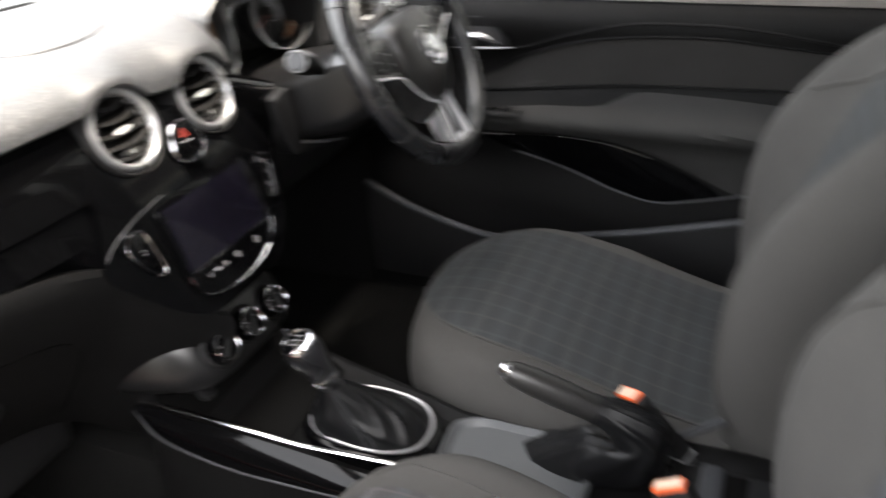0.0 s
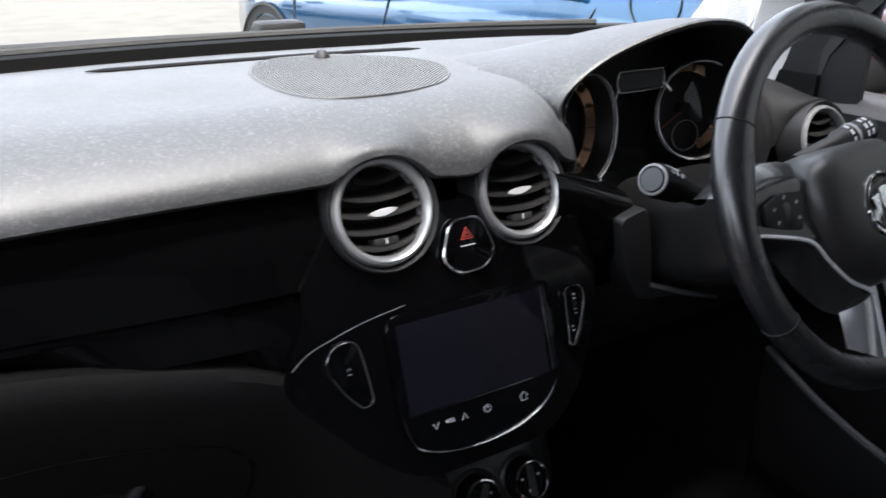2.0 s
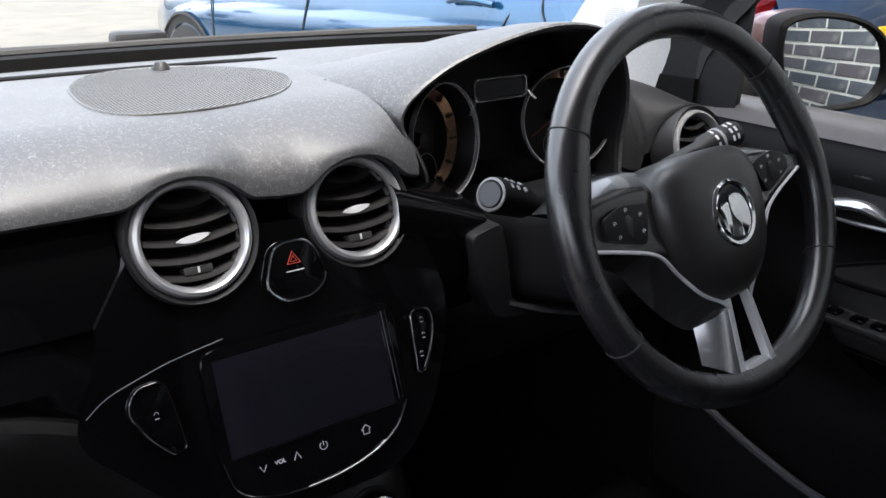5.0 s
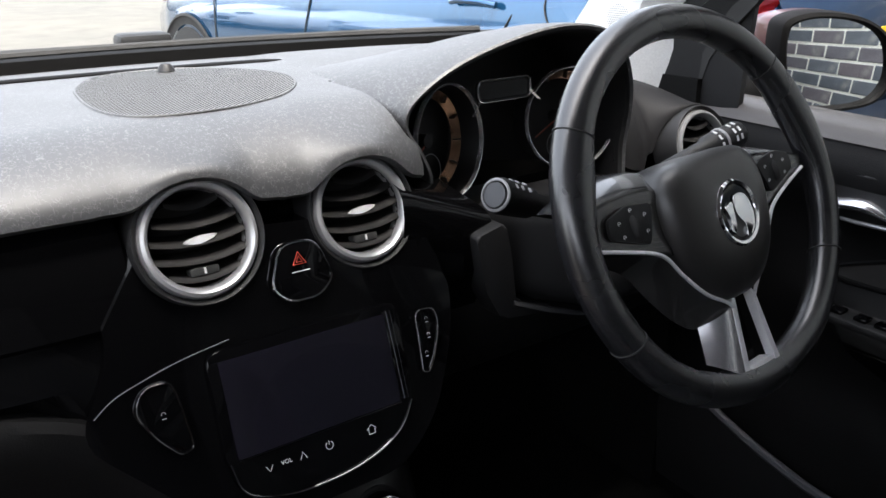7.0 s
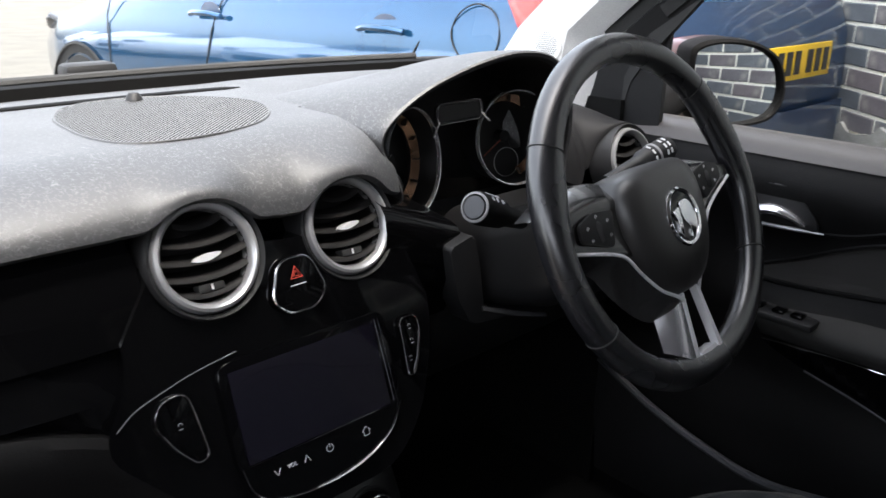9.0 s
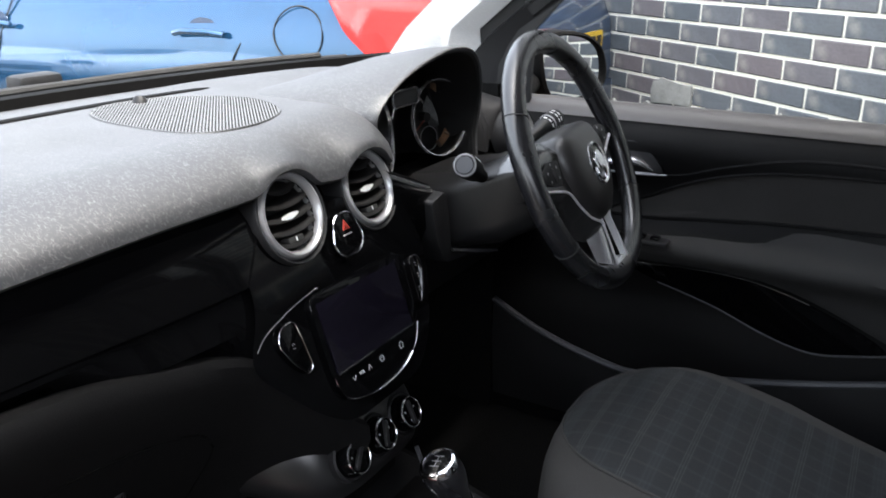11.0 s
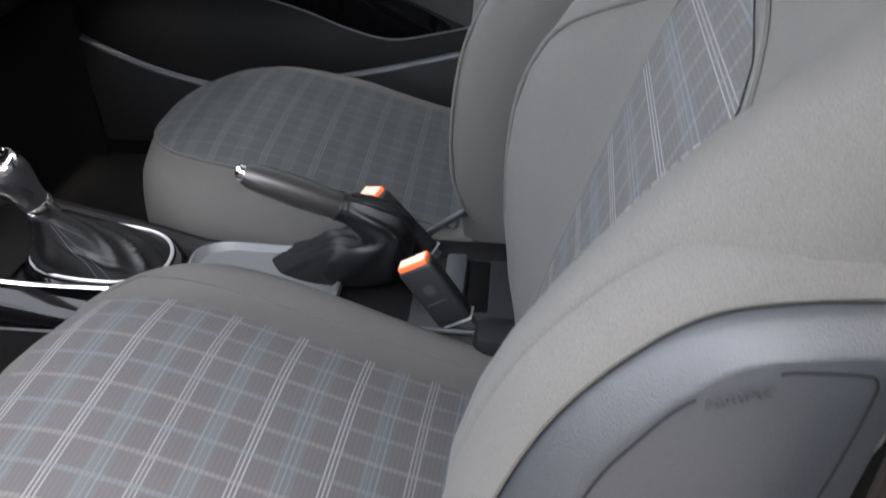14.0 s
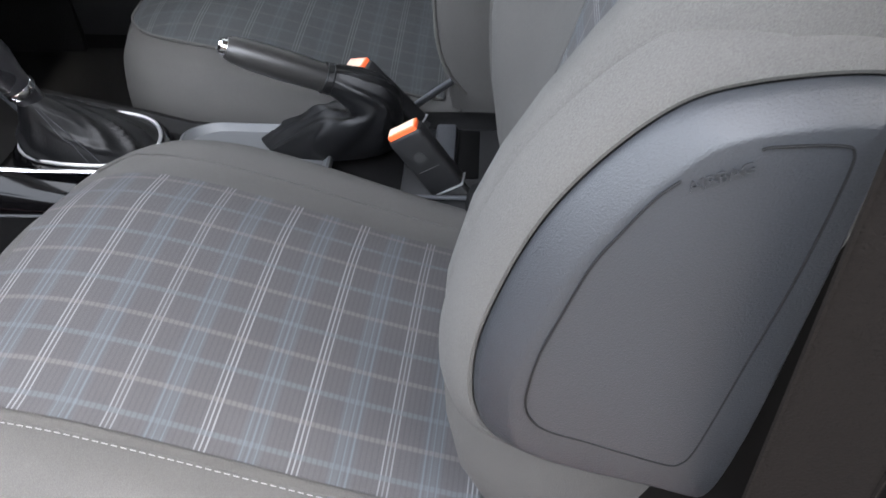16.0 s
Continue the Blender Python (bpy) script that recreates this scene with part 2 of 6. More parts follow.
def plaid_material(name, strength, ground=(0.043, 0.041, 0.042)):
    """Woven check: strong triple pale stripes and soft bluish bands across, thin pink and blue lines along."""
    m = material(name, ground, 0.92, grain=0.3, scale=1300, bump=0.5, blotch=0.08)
    n, l, b = nodes_of(m)
    co = n.new("ShaderNodeTexCoord")
    sep = n.new("ShaderNodeSeparateXYZ")
    l.new(co.outputs["UV"], sep.inputs[0])

    def wave(axis, period, offset, half):
        """1 inside a stripe of that half width, repeating."""
        a = n.new("ShaderNodeMath")
        a.operation = "MULTIPLY_ADD"
        l.new(sep.outputs[axis], a.inputs[0])
        a.inputs[1].default_value, a.inputs[2].default_value = 1 / period, offset / period
        p = n.new("ShaderNodeMath")
        p.operation = "PINGPONG"
        l.new(a.outputs[0], p.inputs[0])
        p.inputs[1].default_value = 0.5
        r = n.new("ShaderNodeMapRange")
        r.inputs["From Min"].default_value, r.inputs["From Max"].default_value = half / period * 0.75, half / period * 1.25
        r.inputs["To Min"].default_value, r.inputs["To Max"].default_value = 1.0, 0.0
        l.new(p.outputs[0], r.inputs["Value"])
        return r.outputs[0]

    colour = b.inputs["Base Color"].links[0].from_socket

    def lay(colour, mask, rgb, amount):
        f = n.new("ShaderNodeMath")
        f.operation = "MULTIPLY"
        l.new(mask, f.inputs[0])
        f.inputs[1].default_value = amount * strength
        x = n.new("ShaderNodeMix")
        x.data_type = "RGBA"
        l.new(f.outputs[0], x.inputs["Factor"])
        l.new(colour, x.inputs["A"])
        x.inputs["B"].default_value = (*rgb, 1)
        return x.outputs["Result"]

    P, O = 0.0658, 0.0085
    colour = lay(colour, wave(1, P, O + P / 2, 0.0085), (0.052, 0.058, 0.064), 0.5)
    for d in (-0.0055, 0.0, 0.0055):
        colour = lay(colour, wave(1, P, O + P / 2 + d, 0.0007), (0.078, 0.089, 0.1), 0.45)
    for d in (-0.0036, 0.0, 0.0036):
        colour = lay(colour, wave(1, P, O + d, 0.00065), (0.138, 0.138, 0.14), 0.8)
    colour = lay(colour, wave(0, 0.06, 0.0, 0.0022), (0.098, 0.088, 0.084), 0.45)
    colour = lay(colour, wave(0, 0.06, 0.03, 0.0024), (0.068, 0.077, 0.084), 0.5)
    colour = lay(colour, wave(1, 0.0042, 0.0, 0.0007), (0.028, 0.027, 0.028), 0.35)
    l.new(colour, b.inputs["Base Color"])
    return m


def pane_material():
    m = bpy.data.materials.new("clear_glass")
    m.use_nodes = True
    n, l = m.node_tree.nodes, m.node_tree.links
    n.remove(n["Principled BSDF"])
    tr, gl, mx = (n.new("ShaderNode" + k) for k in ("BsdfTransparent", "BsdfGlossy", "MixShader"))
    tr.inputs[0].default_value = (0.95, 0.96, 0.955, 1)
    gl.inputs["Roughness"].default_value = 0.02
    mx.inputs[0].default_value = 0.035
    l.new(tr.outputs[0], mx.inputs[1])
    l.new(gl.outputs[0], mx.inputs[2])
    l.new(mx.outputs[0], n["Material Output"].inputs[0])
    return m


BRICK, PAD, GLASS = brick_material(), pad_material(), pane_material()
# second plaid: same cloth, darkened and flattened for the driver seat's shade
PLAID, PLAID_SHADED = plaid_material("plaid_cloth", 1.0), plaid_material("shaded_plaid_cloth", 0.34, (0.0265, 0.029, 0.0295))
MIRROR = material("mirror_glass", (0.85, 0.87, 0.88), 0.02, metal=1.0, blotch=0.0)


# ---- mesh helpers ----
def thing(name, at, label, category, group="", kind=""):
    ob = new(name)
    ob.location = at
    ob.empty_display_size = 0.05
    bpy.context.view_layer.update()
    return tagged(ob, label, category, group, kind)


def part(name, bm, mat, parent=None, label="", smooth=True, kind=""):
    me = bpy.data.meshes.new(name)
    if isinstance(bm, bmesh.types.BMesh):
        bm.normal_update()
        bm.to_mesh(me)
        bm.free()
    else:
        me.from_pydata(bm[0], [], bm[1])
    me.materials.append(mat)
    if smooth:
        me.shade_smooth()
        me.set_sharp_from_angle(angle=radians(38))
    ob = new(name, me)
    if parent:
        ob.parent = parent
        if parent.parent is None:
            ob.matrix_parent_inverse = parent.matrix_basis.inverted()
    return tagged(ob, label, kind=kind)


def grid(rows, closed=False, caps=False, uv=None):
    """A skin over rows of points, all of one length. closed: each row is a ring. uv: rows of (u, v)."""
    bm = bmesh.new()
    vs = [[bm.verts.new(p) for p in row] for row in rows]
    n = len(rows[0])
    layer = bm.loops.layers.uv.new("map") if uv else None
    for i in range(len(rows) - 1):
        for j in range(n if closed else n - 1):
            k = (j + 1) % n
            f = bm.faces.new((vs[i][j], vs[i][k], vs[i + 1][k], vs[i + 1][j]))
            if uv:
                for lp, (a, c) in zip(f.loops, ((i, j), (i, k), (i + 1, k), (i + 1, j))):
                    lp[layer].uv = uv[a][c]
    if caps and closed:
        bm.faces.new(vs[0][::-1])
        bm.faces.new(vs[-1])
    bmesh.ops.recalc_face_normals(bm, faces=bm.faces)
    return bm


def solid(bm, depth):
    """Gives a sheet thickness, towards the back of its normals."""
    bmesh.ops.solidify(bm, geom=bm.faces[:], thickness=depth)
    bmesh.ops.recalc_face_normals(bm, faces=bm.faces)
    return bm


def box(x0, x1, y0, y1, z0, z1, bevel=0.0, seg=2, m=None):
    bm = bmesh.new()
    bmesh.ops.create_cube(bm, size=1)
    bmesh.ops.transform(bm, verts=bm.verts, matrix=Matrix.Translation(((x0 + x1) / 2, (y0 + y1) / 2, (z0 + z1) / 2)) @ Matrix.Diagonal((x1 - x0, y1 - y0, z1 - z0, 1)))
    if bevel:
        bmesh.ops.bevel(bm, geom=bm.edges[:], offset=bevel, segments=seg, profile=0.5, affect="EDGES")
    if m:
        bmesh.ops.transform(bm, verts=bm.verts, matrix=m)
    return bm


def prism(outline, depth, m, bevel=0.0, seg=2):
    """An outline in the plane of m, standing proud by depth along its z, with a rounded front edge."""
    bm = bmesh.new()
    low = [bm.verts.new((x, y, 0)) for x, y in outline]
    top = [bm.verts.new((x, y, depth)) for x, y in outline]
    n = len(outline)
    for i in range(n):
        bm.faces.new((low[i], low[(i + 1) % n], top[(i + 1) % n], top[i]))
    face = bm.faces.new(top)
    bm.faces.new(low[::-1])
    if bevel:
        bmesh.ops.bevel(bm, geom=list(face.edges), offset=bevel, segments=seg, profile=0.5, affect="EDGES")
    bmesh.ops.recalc_face_normals(bm, faces=bm.faces)
    bmesh.ops.transform(bm, verts=bm.verts, matrix=m)
    return bm


def smooth_loop(pts, n=8, closed=True):
    """Points on a smooth curve through pts (Catmull-Rom)."""
    pts = [Vector(p) for p in pts]
    out, k = [], len(pts)
    for i in range(k if closed else k - 1):
        a, b, c, d = (pts[(i + j) % k] if closed else pts[min(max(i + j, 0), k - 1)] for j in (-1, 0, 1, 2))
        for s in range(n):
            t = s / n
            out.append(0.5 * (2 * b + (c - a) * t + (2 * a - 5 * b + 4 * c - d) * t * t + (3 * b - a - 3 * c + d) * t ** 3))
    if not closed:
        out.append(pts[-1])
    return out


def rounded(pts, r, n=5):
    """The polygon pts with its corners rounded by r."""
    out, k = [], len(pts)
    for i in range(k):
        p, a, b = Vector(pts[i]), Vector(pts[i - 1]), Vector(pts[(i + 1) % k])
        da, db = (a - p), (b - p)
        q = min(r, da.length * 0.45, db.length * 0.45)
        s, e = p + da.normalized() * q, p + db.normalized() * q
        for j in range(n + 1):
            t = j / n
            out.append((1 - t) ** 2 * s + 2 * t * (1 - t) * p + t * t * e)
    return out


def tube(pts, r, n=10, closed=False, flat=1.0, up=None):
    """A rod along pts. r: one radius or one for each point."""
    pts = [Vector(p) for p in pts]
    k, rows = len(pts), []
    side = None
    for i, p in enumerate(pts):
        a, b = (pts[i - 1], pts[(i + 1) % k]) if closed else (pts[max(i - 1, 0)], pts[min(i + 1, k - 1)])
        d = (b - a).normalized()
        if side is None:
            u = Vector(up) if up else (Vector((0, 0, 1)) if abs(d.z) < 0.9 else Vector((1, 0, 0)))
            side = d.cross(u).normalized()
        side = (side - d * side.dot(d)).normalized()
        v = side.cross(d).normalized()
        rad = r[i] if isinstance(r, (list, tuple)) else r
        rows.append([p + side * rad * math.cos(t) + v * rad * flat * math.sin(t) for t in (2 * math.pi * j / n for j in range(n))])
    if closed:
        rows.append(rows[0])
        bm = grid(rows, closed=True)
        bmesh.ops.remove_doubles(bm, verts=bm.verts, dist=1e-6)
        return bm
    return grid(rows, closed=True, caps=True)


def lathe(profile, m, n=32):
    """Profile of (radius, height) turned about the z of m."""
    rows = [[m @ Vector((max(r, 1e-5) * math.cos(t), max(r, 1e-5) * math.sin(t), h)) for r, h in profile] for t in (2 * math.pi * j / n for j in range(n + 1))]
    bm = grid(rows)
    bmesh.ops.remove_doubles(bm, verts=bm.verts, dist=2e-5)
    bmesh.ops.recalc_face_normals(bm, faces=bm.faces)
    return bm


def join(*bms):
    out = bmesh.new()
    for b in bms:
        me = bpy.data.meshes.new("joined")
        b.to_mesh(me)
        b.free()
        out.from_mesh(me)
        bpy.data.meshes.remove(me)
    return out


def frame_at(origin, x, z):
    """Axes at origin with local x and local z (out of the surface)."""
    x, z = Vector(x).normalized(), Vector(z).normalized()
    y = z.cross(x).normalized()
    x = y.cross(z)
    m = Matrix((x, y, z)).transposed().to_4x4()
    m.translation = origin
    return m


def letters(text, size, m, depth=0.0006):
    cu = bpy.data.curves.new("text", "FONT")
    cu.body, cu.size, cu.extrude, cu.align_x, cu.align_y = text, size, depth, "CENTER", "CENTER"
    ob = bpy.data.objects.new("text", cu)
    scene.collection.objects.link(ob)
    bpy.context.view_layer.update()
    me = bpy.data.meshes.new_from_object(ob.evaluated_get(bpy.context.evaluated_depsgraph_get()))
    bpy.data.objects.remove(ob)
    bm = bmesh.new()
    bm.from_mesh(me)
    bpy.data.meshes.remove(me)
    bmesh.ops.transform(bm, verts=bm.verts, matrix=m)
    return bm


def lerp_table(table, v):
    """Smooth reading of a table of (key, value): a cubic through its points."""
    k = len(table)
    if v <= table[0][0]:
        return table[0][1]
    if v >= table[-1][0]:
        return table[-1][1]

    def slope(i):
        a, b = table[max(i - 1, 0)], table[min(i + 1, k - 1)]
        return (b[1] - a[1]) / (b[0] - a[0])

    for i in range(k - 1):
        (a, p), (b, q) = table[i], table[i + 1]
        if v <= b:
            h = b - a
            t = (v - a) / h
            return (2 * t ** 3 - 3 * t * t + 1) * p + (t ** 3 - 2 * t * t + t) * h * slope(i) + (3 * t * t - 2 * t ** 3) * q + (t ** 3 - t * t) * h * slope(i + 1)


# ---- the car's shell ----
def setting(name, bm, mat, label, category, smooth=True):
    ob = part(name, bm, mat, None, label, smooth, "structure")
    ob["category"] = category
    return ob


setting("car_floor", box(-0.72, 0.72, -1.9, 0.75, 0.2, 0.24), CARPET, "black carpeted floor of the car", "floor")
setting("bulkhead", box(-0.72, 0.72, 0.62, 0.68, 0.24, 0.93), CARPET, "dark carpeted bulkhead behind the dashboard", "bulkhead")
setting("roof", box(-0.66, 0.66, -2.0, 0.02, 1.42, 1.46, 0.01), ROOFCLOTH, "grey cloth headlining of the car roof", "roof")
setting("rear_panel", box(-0.74, 0.74, -2.04, -2.0, 0.24, 0.95), SOFT, "dark panel at the back of the car", "panel")
# solid panels at rear window height, out of view, added to keep sky light out
setting("tailgate_blind", prism([(p[0], p[1]) for p in rounded([(-0.68, 0.95), (0.68, 0.95), (0.62, 1.42), (-0.62, 1.42)], 0.02)], 0.04, Matrix(((1, 0, 0, 0), (0, 0, -1, -1.99), (0, 1, 0, 0), (0, 0, 0, 1)))), SOFT, "unseen dark panel added across the rear window to block light", "tailgate")
for side, nm in ((1, "quarter_blind_right"), (-1, "quarter_blind_left")):
    setting(nm, solid(grid([[(side * 0.735, y0, 0.9), (side * 0.72, (y0 + y1) / 2, 1.1), (side * 0.655, y1, 1.43)] for y0, y1 in ((-2.0, -2.0), (-1.7, -1.65), (-1.35, -1.1))]), 0.02), SOFT, "unseen dark panel added at the rear quarter to block light", "panel")
setting("body_side_rear", box(0.71, 0.76, -2.0, -0.78, 0.2, 0.9), SOFT, "dark trim panel of the rear side", "panel")
setting("body_side_left", box(-0.76, -0.71, -2.0, -0.85, 0.2, 0.9), SOFT, "dark trim panel of the rear side", "panel")
for side, nm in ((1, "kick_panel_right"), (-1, "kick_panel_left")):
    setting(nm, box(min(side * 0.70, side * 0.74), max(side * 0.70, side * 0.74), 0.33 if side > 0 else 0.5, 0.7, 0.2, 0.93), CARPET, "dark carpeted side of the footwell", "panel")
setting("floor_hump", box(-0.1, 0.1, -1.6, 0.66, 0.23, 0.42, 0.05), CARPET, "black carpeted tunnel in the floor", "floor")
setting("sill_left", box(-0.78, -0.66, -0.9, 0.62, 0.16, 0.33, 0.02), PAINT_RED, "maroon painted door sill", "sill")


# bodywork in front of the windscreen and round the roof
setting("bonnet", grid([[(x, y - 0.22 * x * x, z - 0.06 * x * x) for x in [i / 10 * 0.74 for i in range(-10, 11)]] for y, z in ((0.86, 0.90), (0.95, 0.905), (1.15, 0.88), (1.35, 0.83), (1.5, 0.75), (1.56, 0.64), (1.57, 0.5), (1.55, 0.3))]), PAINT_RED, "maroon painted bonnet and nose", "bonnet")
for side, nm in ((1, "wing_right"), (-1, "wing_left")):
    setting(nm, grid([[(side * x, y, z) for x, z in ((0.72, 0.875), (0.77, 0.85), (0.81, 0.75), (0.825, 0.6), (0.82, 0.4), (0.80, 0.25))] for y in (0.42, 0.6, 0.8, 1.0, 1.2, 1.35)]), PAINT_RED, "maroon painted front wing", "wing")
setting("roof_skin", grid([[(x, y, 1.47 + 0.035 * (1 - (x / 0.68) ** 2) - 0.03 * ((y + 1.0) / 1.0) ** 2) for x in [i / 8 * 0.68 for i in range(-8, 9)]] for y in [-2.02 + 0.17 * i for i in range(13)]]), PAINT_RED, "maroon painted roof", "roof")


def pillar(name, pts, r, mat, label, flat=0.6):
    return setting(name, tube(smooth_loop(pts, 8, False), r, 14, flat=flat), mat, label, "pillar")


# windscreen pillars: from the dashboard's ends up to the roof
pillar_r = setting("pillar_right_front", grid([[(0.745, 0.53, 0.90), (0.745, 0.425, 0.90), (0.725, 0.372, 0.90), (0.665, 0.44, 0.90), (0.66, 0.60, 0.91), (0.69, 0.615, 0.91)],
                                   [(0.74, 0.44, 1.03), (0.73, 0.395, 1.03), (0.70, 0.37, 1.03), (0.66, 0.41, 1.03), (0.65, 0.50, 1.03), (0.68, 0.515, 1.03)],
                                   [(0.69, 0.02, 1.38), (0.675, -0.06, 1.38), (0.645, -0.07, 1.38), (0.615, -0.03, 1.38), (0.61, 0.08, 1.38), (0.64, 0.10, 1.38)]], closed=True, caps=True),
        HEADLINER, "pale grey trim of the windscreen pillar", "pillar")
# small loudspeaker let into the pillar's foot
TW = frame_at((0.6565, 0.446, 1.007), (-0.11, 0.99, 0), (-0.99, -0.11, -0.06))
tweeter = part("tweeter_grille", lathe([(0.0275, -0.004), (0.0275, 0.0008), (0.0258, 0.0018), (0.0244, 0.0008), (0.0215, 0.0012), (0.0, 0.0022)], TW, 40), HEADLINER, pillar_r, "pale round loudspeaker grille")
holes = [[], []]
for i in range(-6, 7):
    for j in range(-6, 7):
        x, y = (i + 0.5 * (j % 2)) * 0.0036, j * 0.0031
        if x * x + y * y < 0.0195 ** 2:
            holes[1].append([len(holes[0]) + q for q in range(6)])
            holes[0] += [TW @ Vector((x + 0.0009 * math.cos(q * math.pi / 3), y + 0.0009 * math.sin(q * math.pi / 3), 0.0026)) for q in range(6)]
part("holes", holes, SLATE, tweeter, "fine dark perforations", smooth=False, kind="stuff")
setting("pillar_left_front", grid([[(-0.745, 0.50, 0.85), (-0.735, 0.42, 0.85), (-0.70, 0.40, 0.85), (-0.665, 0.46, 0.85), (-0.66, 0.585, 0.85), (-0.69, 0.60, 0.85)],
                                  [(-0.735, 0.40, 1.03), (-0.72, 0.31, 1.03), (-0.69, 0.285, 1.03), (-0.655, 0.34, 1.03), (-0.65, 0.50, 1.03), (-0.68, 0.515, 1.03)],
                                  [(-0.69, 0.02, 1.38), (-0.675, -0.05, 1.38), (-0.645, -0.06, 1.38), (-0.615, -0.03, 1.38), (-0.61, 0.08, 1.38), (-0.64, 0.10, 1.38)]], closed=True, caps=True),
        HEADLINER, "pale grey trim of the windscreen pillar", "pillar")
for side, nm in ((1, "pillar_right_middle"), (-1, "pillar_left_middle")):
    pillar(nm, [(side * 0.70, -0.86, 0.3), (side * 0.70, -0.85, 0.9), (side * 0.64, -0.88, 1.4)], 0.05, PANELGREY, "dark grey pillar trim behind the door")
wind = setting("windscreen", grid([[(x, 0.70 - 0.30 * x * x, 0.965) for x in (-0.66, -0.33, 0, 0.33, 0.66)], [(x * 0.93, 0.05 - 0.1 * x * x, 1.42) for x in (-0.66, -0.33, 0, 0.33, 0.66)]]),
               GLASS, "clear curved windscreen", "windscreen")
wind.visible_shadow = False


def screen_y(x):
    return 0.665 - 0.30 * x * x


# black band along the foot of the glass, and the bonnet's edge with the wiper beyond
setting("scuttle", grid([[(x, screen_y(x) + dy, z) for x in [i / 10 * 0.72 for i in range(-10, 11)]] for dy, z in ((-0.004, 0.955), (0.0, 0.979), (0.014, 0.981), (0.03, 0.972), (0.16, 0.93), (0.2, 0.88))]),
        BLACKSHELL, "black plastic scuttle panel at the foot of the windscreen", "scuttle")

wiper = thing("wiper", (0.05, 0.76, 0.98), "black windscreen wiper lying along the foot of the glass", "wiper")
part("blade", tube([(x, screen_y(x) + 0.03 + 0.02 * (x + 0.3), 0.981) for x in [-0.34 + 0.08 * i for i in range(12)]], 0.006, 8), RUBBER, wiper)
part("arm", tube([(x, screen_y(x) + 0.05, 0.98 - 0.001 * i) for i, x in enumerate([-0.3 + 0.1 * i for i in range(10)])], 0.0085, 8), PLASTIC, wiper)
jet = thing("washer_jet", (0.085, 0.86, 0.96), "black washer jet on the scuttle panel", "washer jet")
part("housing", box(0.05, 0.125, 0.80, 0.84, 0.955, 0.985, 0.008), PLASTIC, jet)

# ---- dashboard ----
V1, V2, V3 = Vector((-0.0715, 0.200, 0.898)), Vector((0.0765, 0.204, 0.893)), Vector((0.592, 0.234, 0.868))
HOOD = 0.0545


def lip(x):
    """Height of the dash skin's lower edge."""
    base = lerp_table([(-0.7, 0.925), (-0.4, 0.932), (-0.14, 0.934), (-0.02, 0.925), (0.03, 0.922), (0.1, 0.929), (0.125, 0.921), (0.15, 0.914), (0.172, 0.915), (0.2, 0.957), (0.42, 0.957), (0.472, 0.872), (0.5, 0.852), (0.64, 0.85), (0.7, 0.84)], x)
    for v in (V1, V2, V3):
        d = abs(x - v.x)
        if d < HOOD * 1.3:
            arch = v.z + math.sqrt(max(0.0, HOOD * HOOD - d * d)) - 0.001
            base = 0.5 * (base + arch + math.sqrt((base - arch) ** 2 + 0.01 ** 2)) - 0.0015 * max(0.0, 1 - d / HOOD)
    return base


def pad_row(x):
    yb, e = screen_y(x), lip(x)
    calm = sum(lip(x + 0.012 * k) for k in range(-6, 7)) / 13
    if x > 0.46:
        top = lerp_table([(0.46, 0.972), (0.5, 0.9575), (0.543, 0.948), (0.593, 0.9365), (0.648, 0.916), (0.72, 0.888)], x)
    else:
        top = 0.977
    front = lerp_table([(0.1, 0.197), (0.13, 0.202), (0.15, 0.212), (0.17, 0.242), (0.2, 0.37), (0.425, 0.37), (0.487, 0.264), (0.54, 0.262), (0.6, 0.25), (0.72, 0.262)], x) if x > 0.1 else 0.197 + 0.10 * max(0.0, -x - 0.45) ** 2
    row = []
    for i in range(29):
        t = i / 28
        if t < 0.6:
            y = yb + (front + 0.10 - yb) * (t / 0.6)
            z = top - 0.012 * (1 - t / 0.6) ** 4
        else:
            s = 1 - (1 - (t - 0.6) / 0.4) ** 1.6
            y = front + 0.10 * (1 - s)
            z = top + (calm + (e - calm) * s ** 2.5 - top) * (1 - max(0.0, 1 - s ** 1.8) ** 0.63)
        if 0.143 < x < 0.3 and y < 0.36:
            z = min(z, lerp_table([(0.14, 0.953), (0.162, 0.921), (0.2, 0.89), (0.3, 0.89)], x))
        row.append((x, y, z))
    row += [(x, front - 0.001, e - 0.004), (x, front + 0.004, e - 0.008), (x, front + 0.03, e - 0.009)]
    return row


xs = [-0.72 + 0.02 * i for i in range(27)] + [-0.19 + 0.0055 * i for i in range(60)] + [0.15 + 0.02 * i for i in range(15)] + [0.44 + 0.0055 * i for i in range(52)]
dash = thing("dashboard", (0, 0.35, 0.3), "dark dashboard with a pale-veined soft top and gloss black front", "dashboard")
part("top_pad", grid([pad_row(x) for x in xs if x < 0.46]), PAD, dash, "soft dark dash top with a pale scribbled grain")
part("end_pad", grid([pad_row(x) for x in xs if x > 0.476]), SIDEPAD, dash, "plain dark dash end round the outer vent")

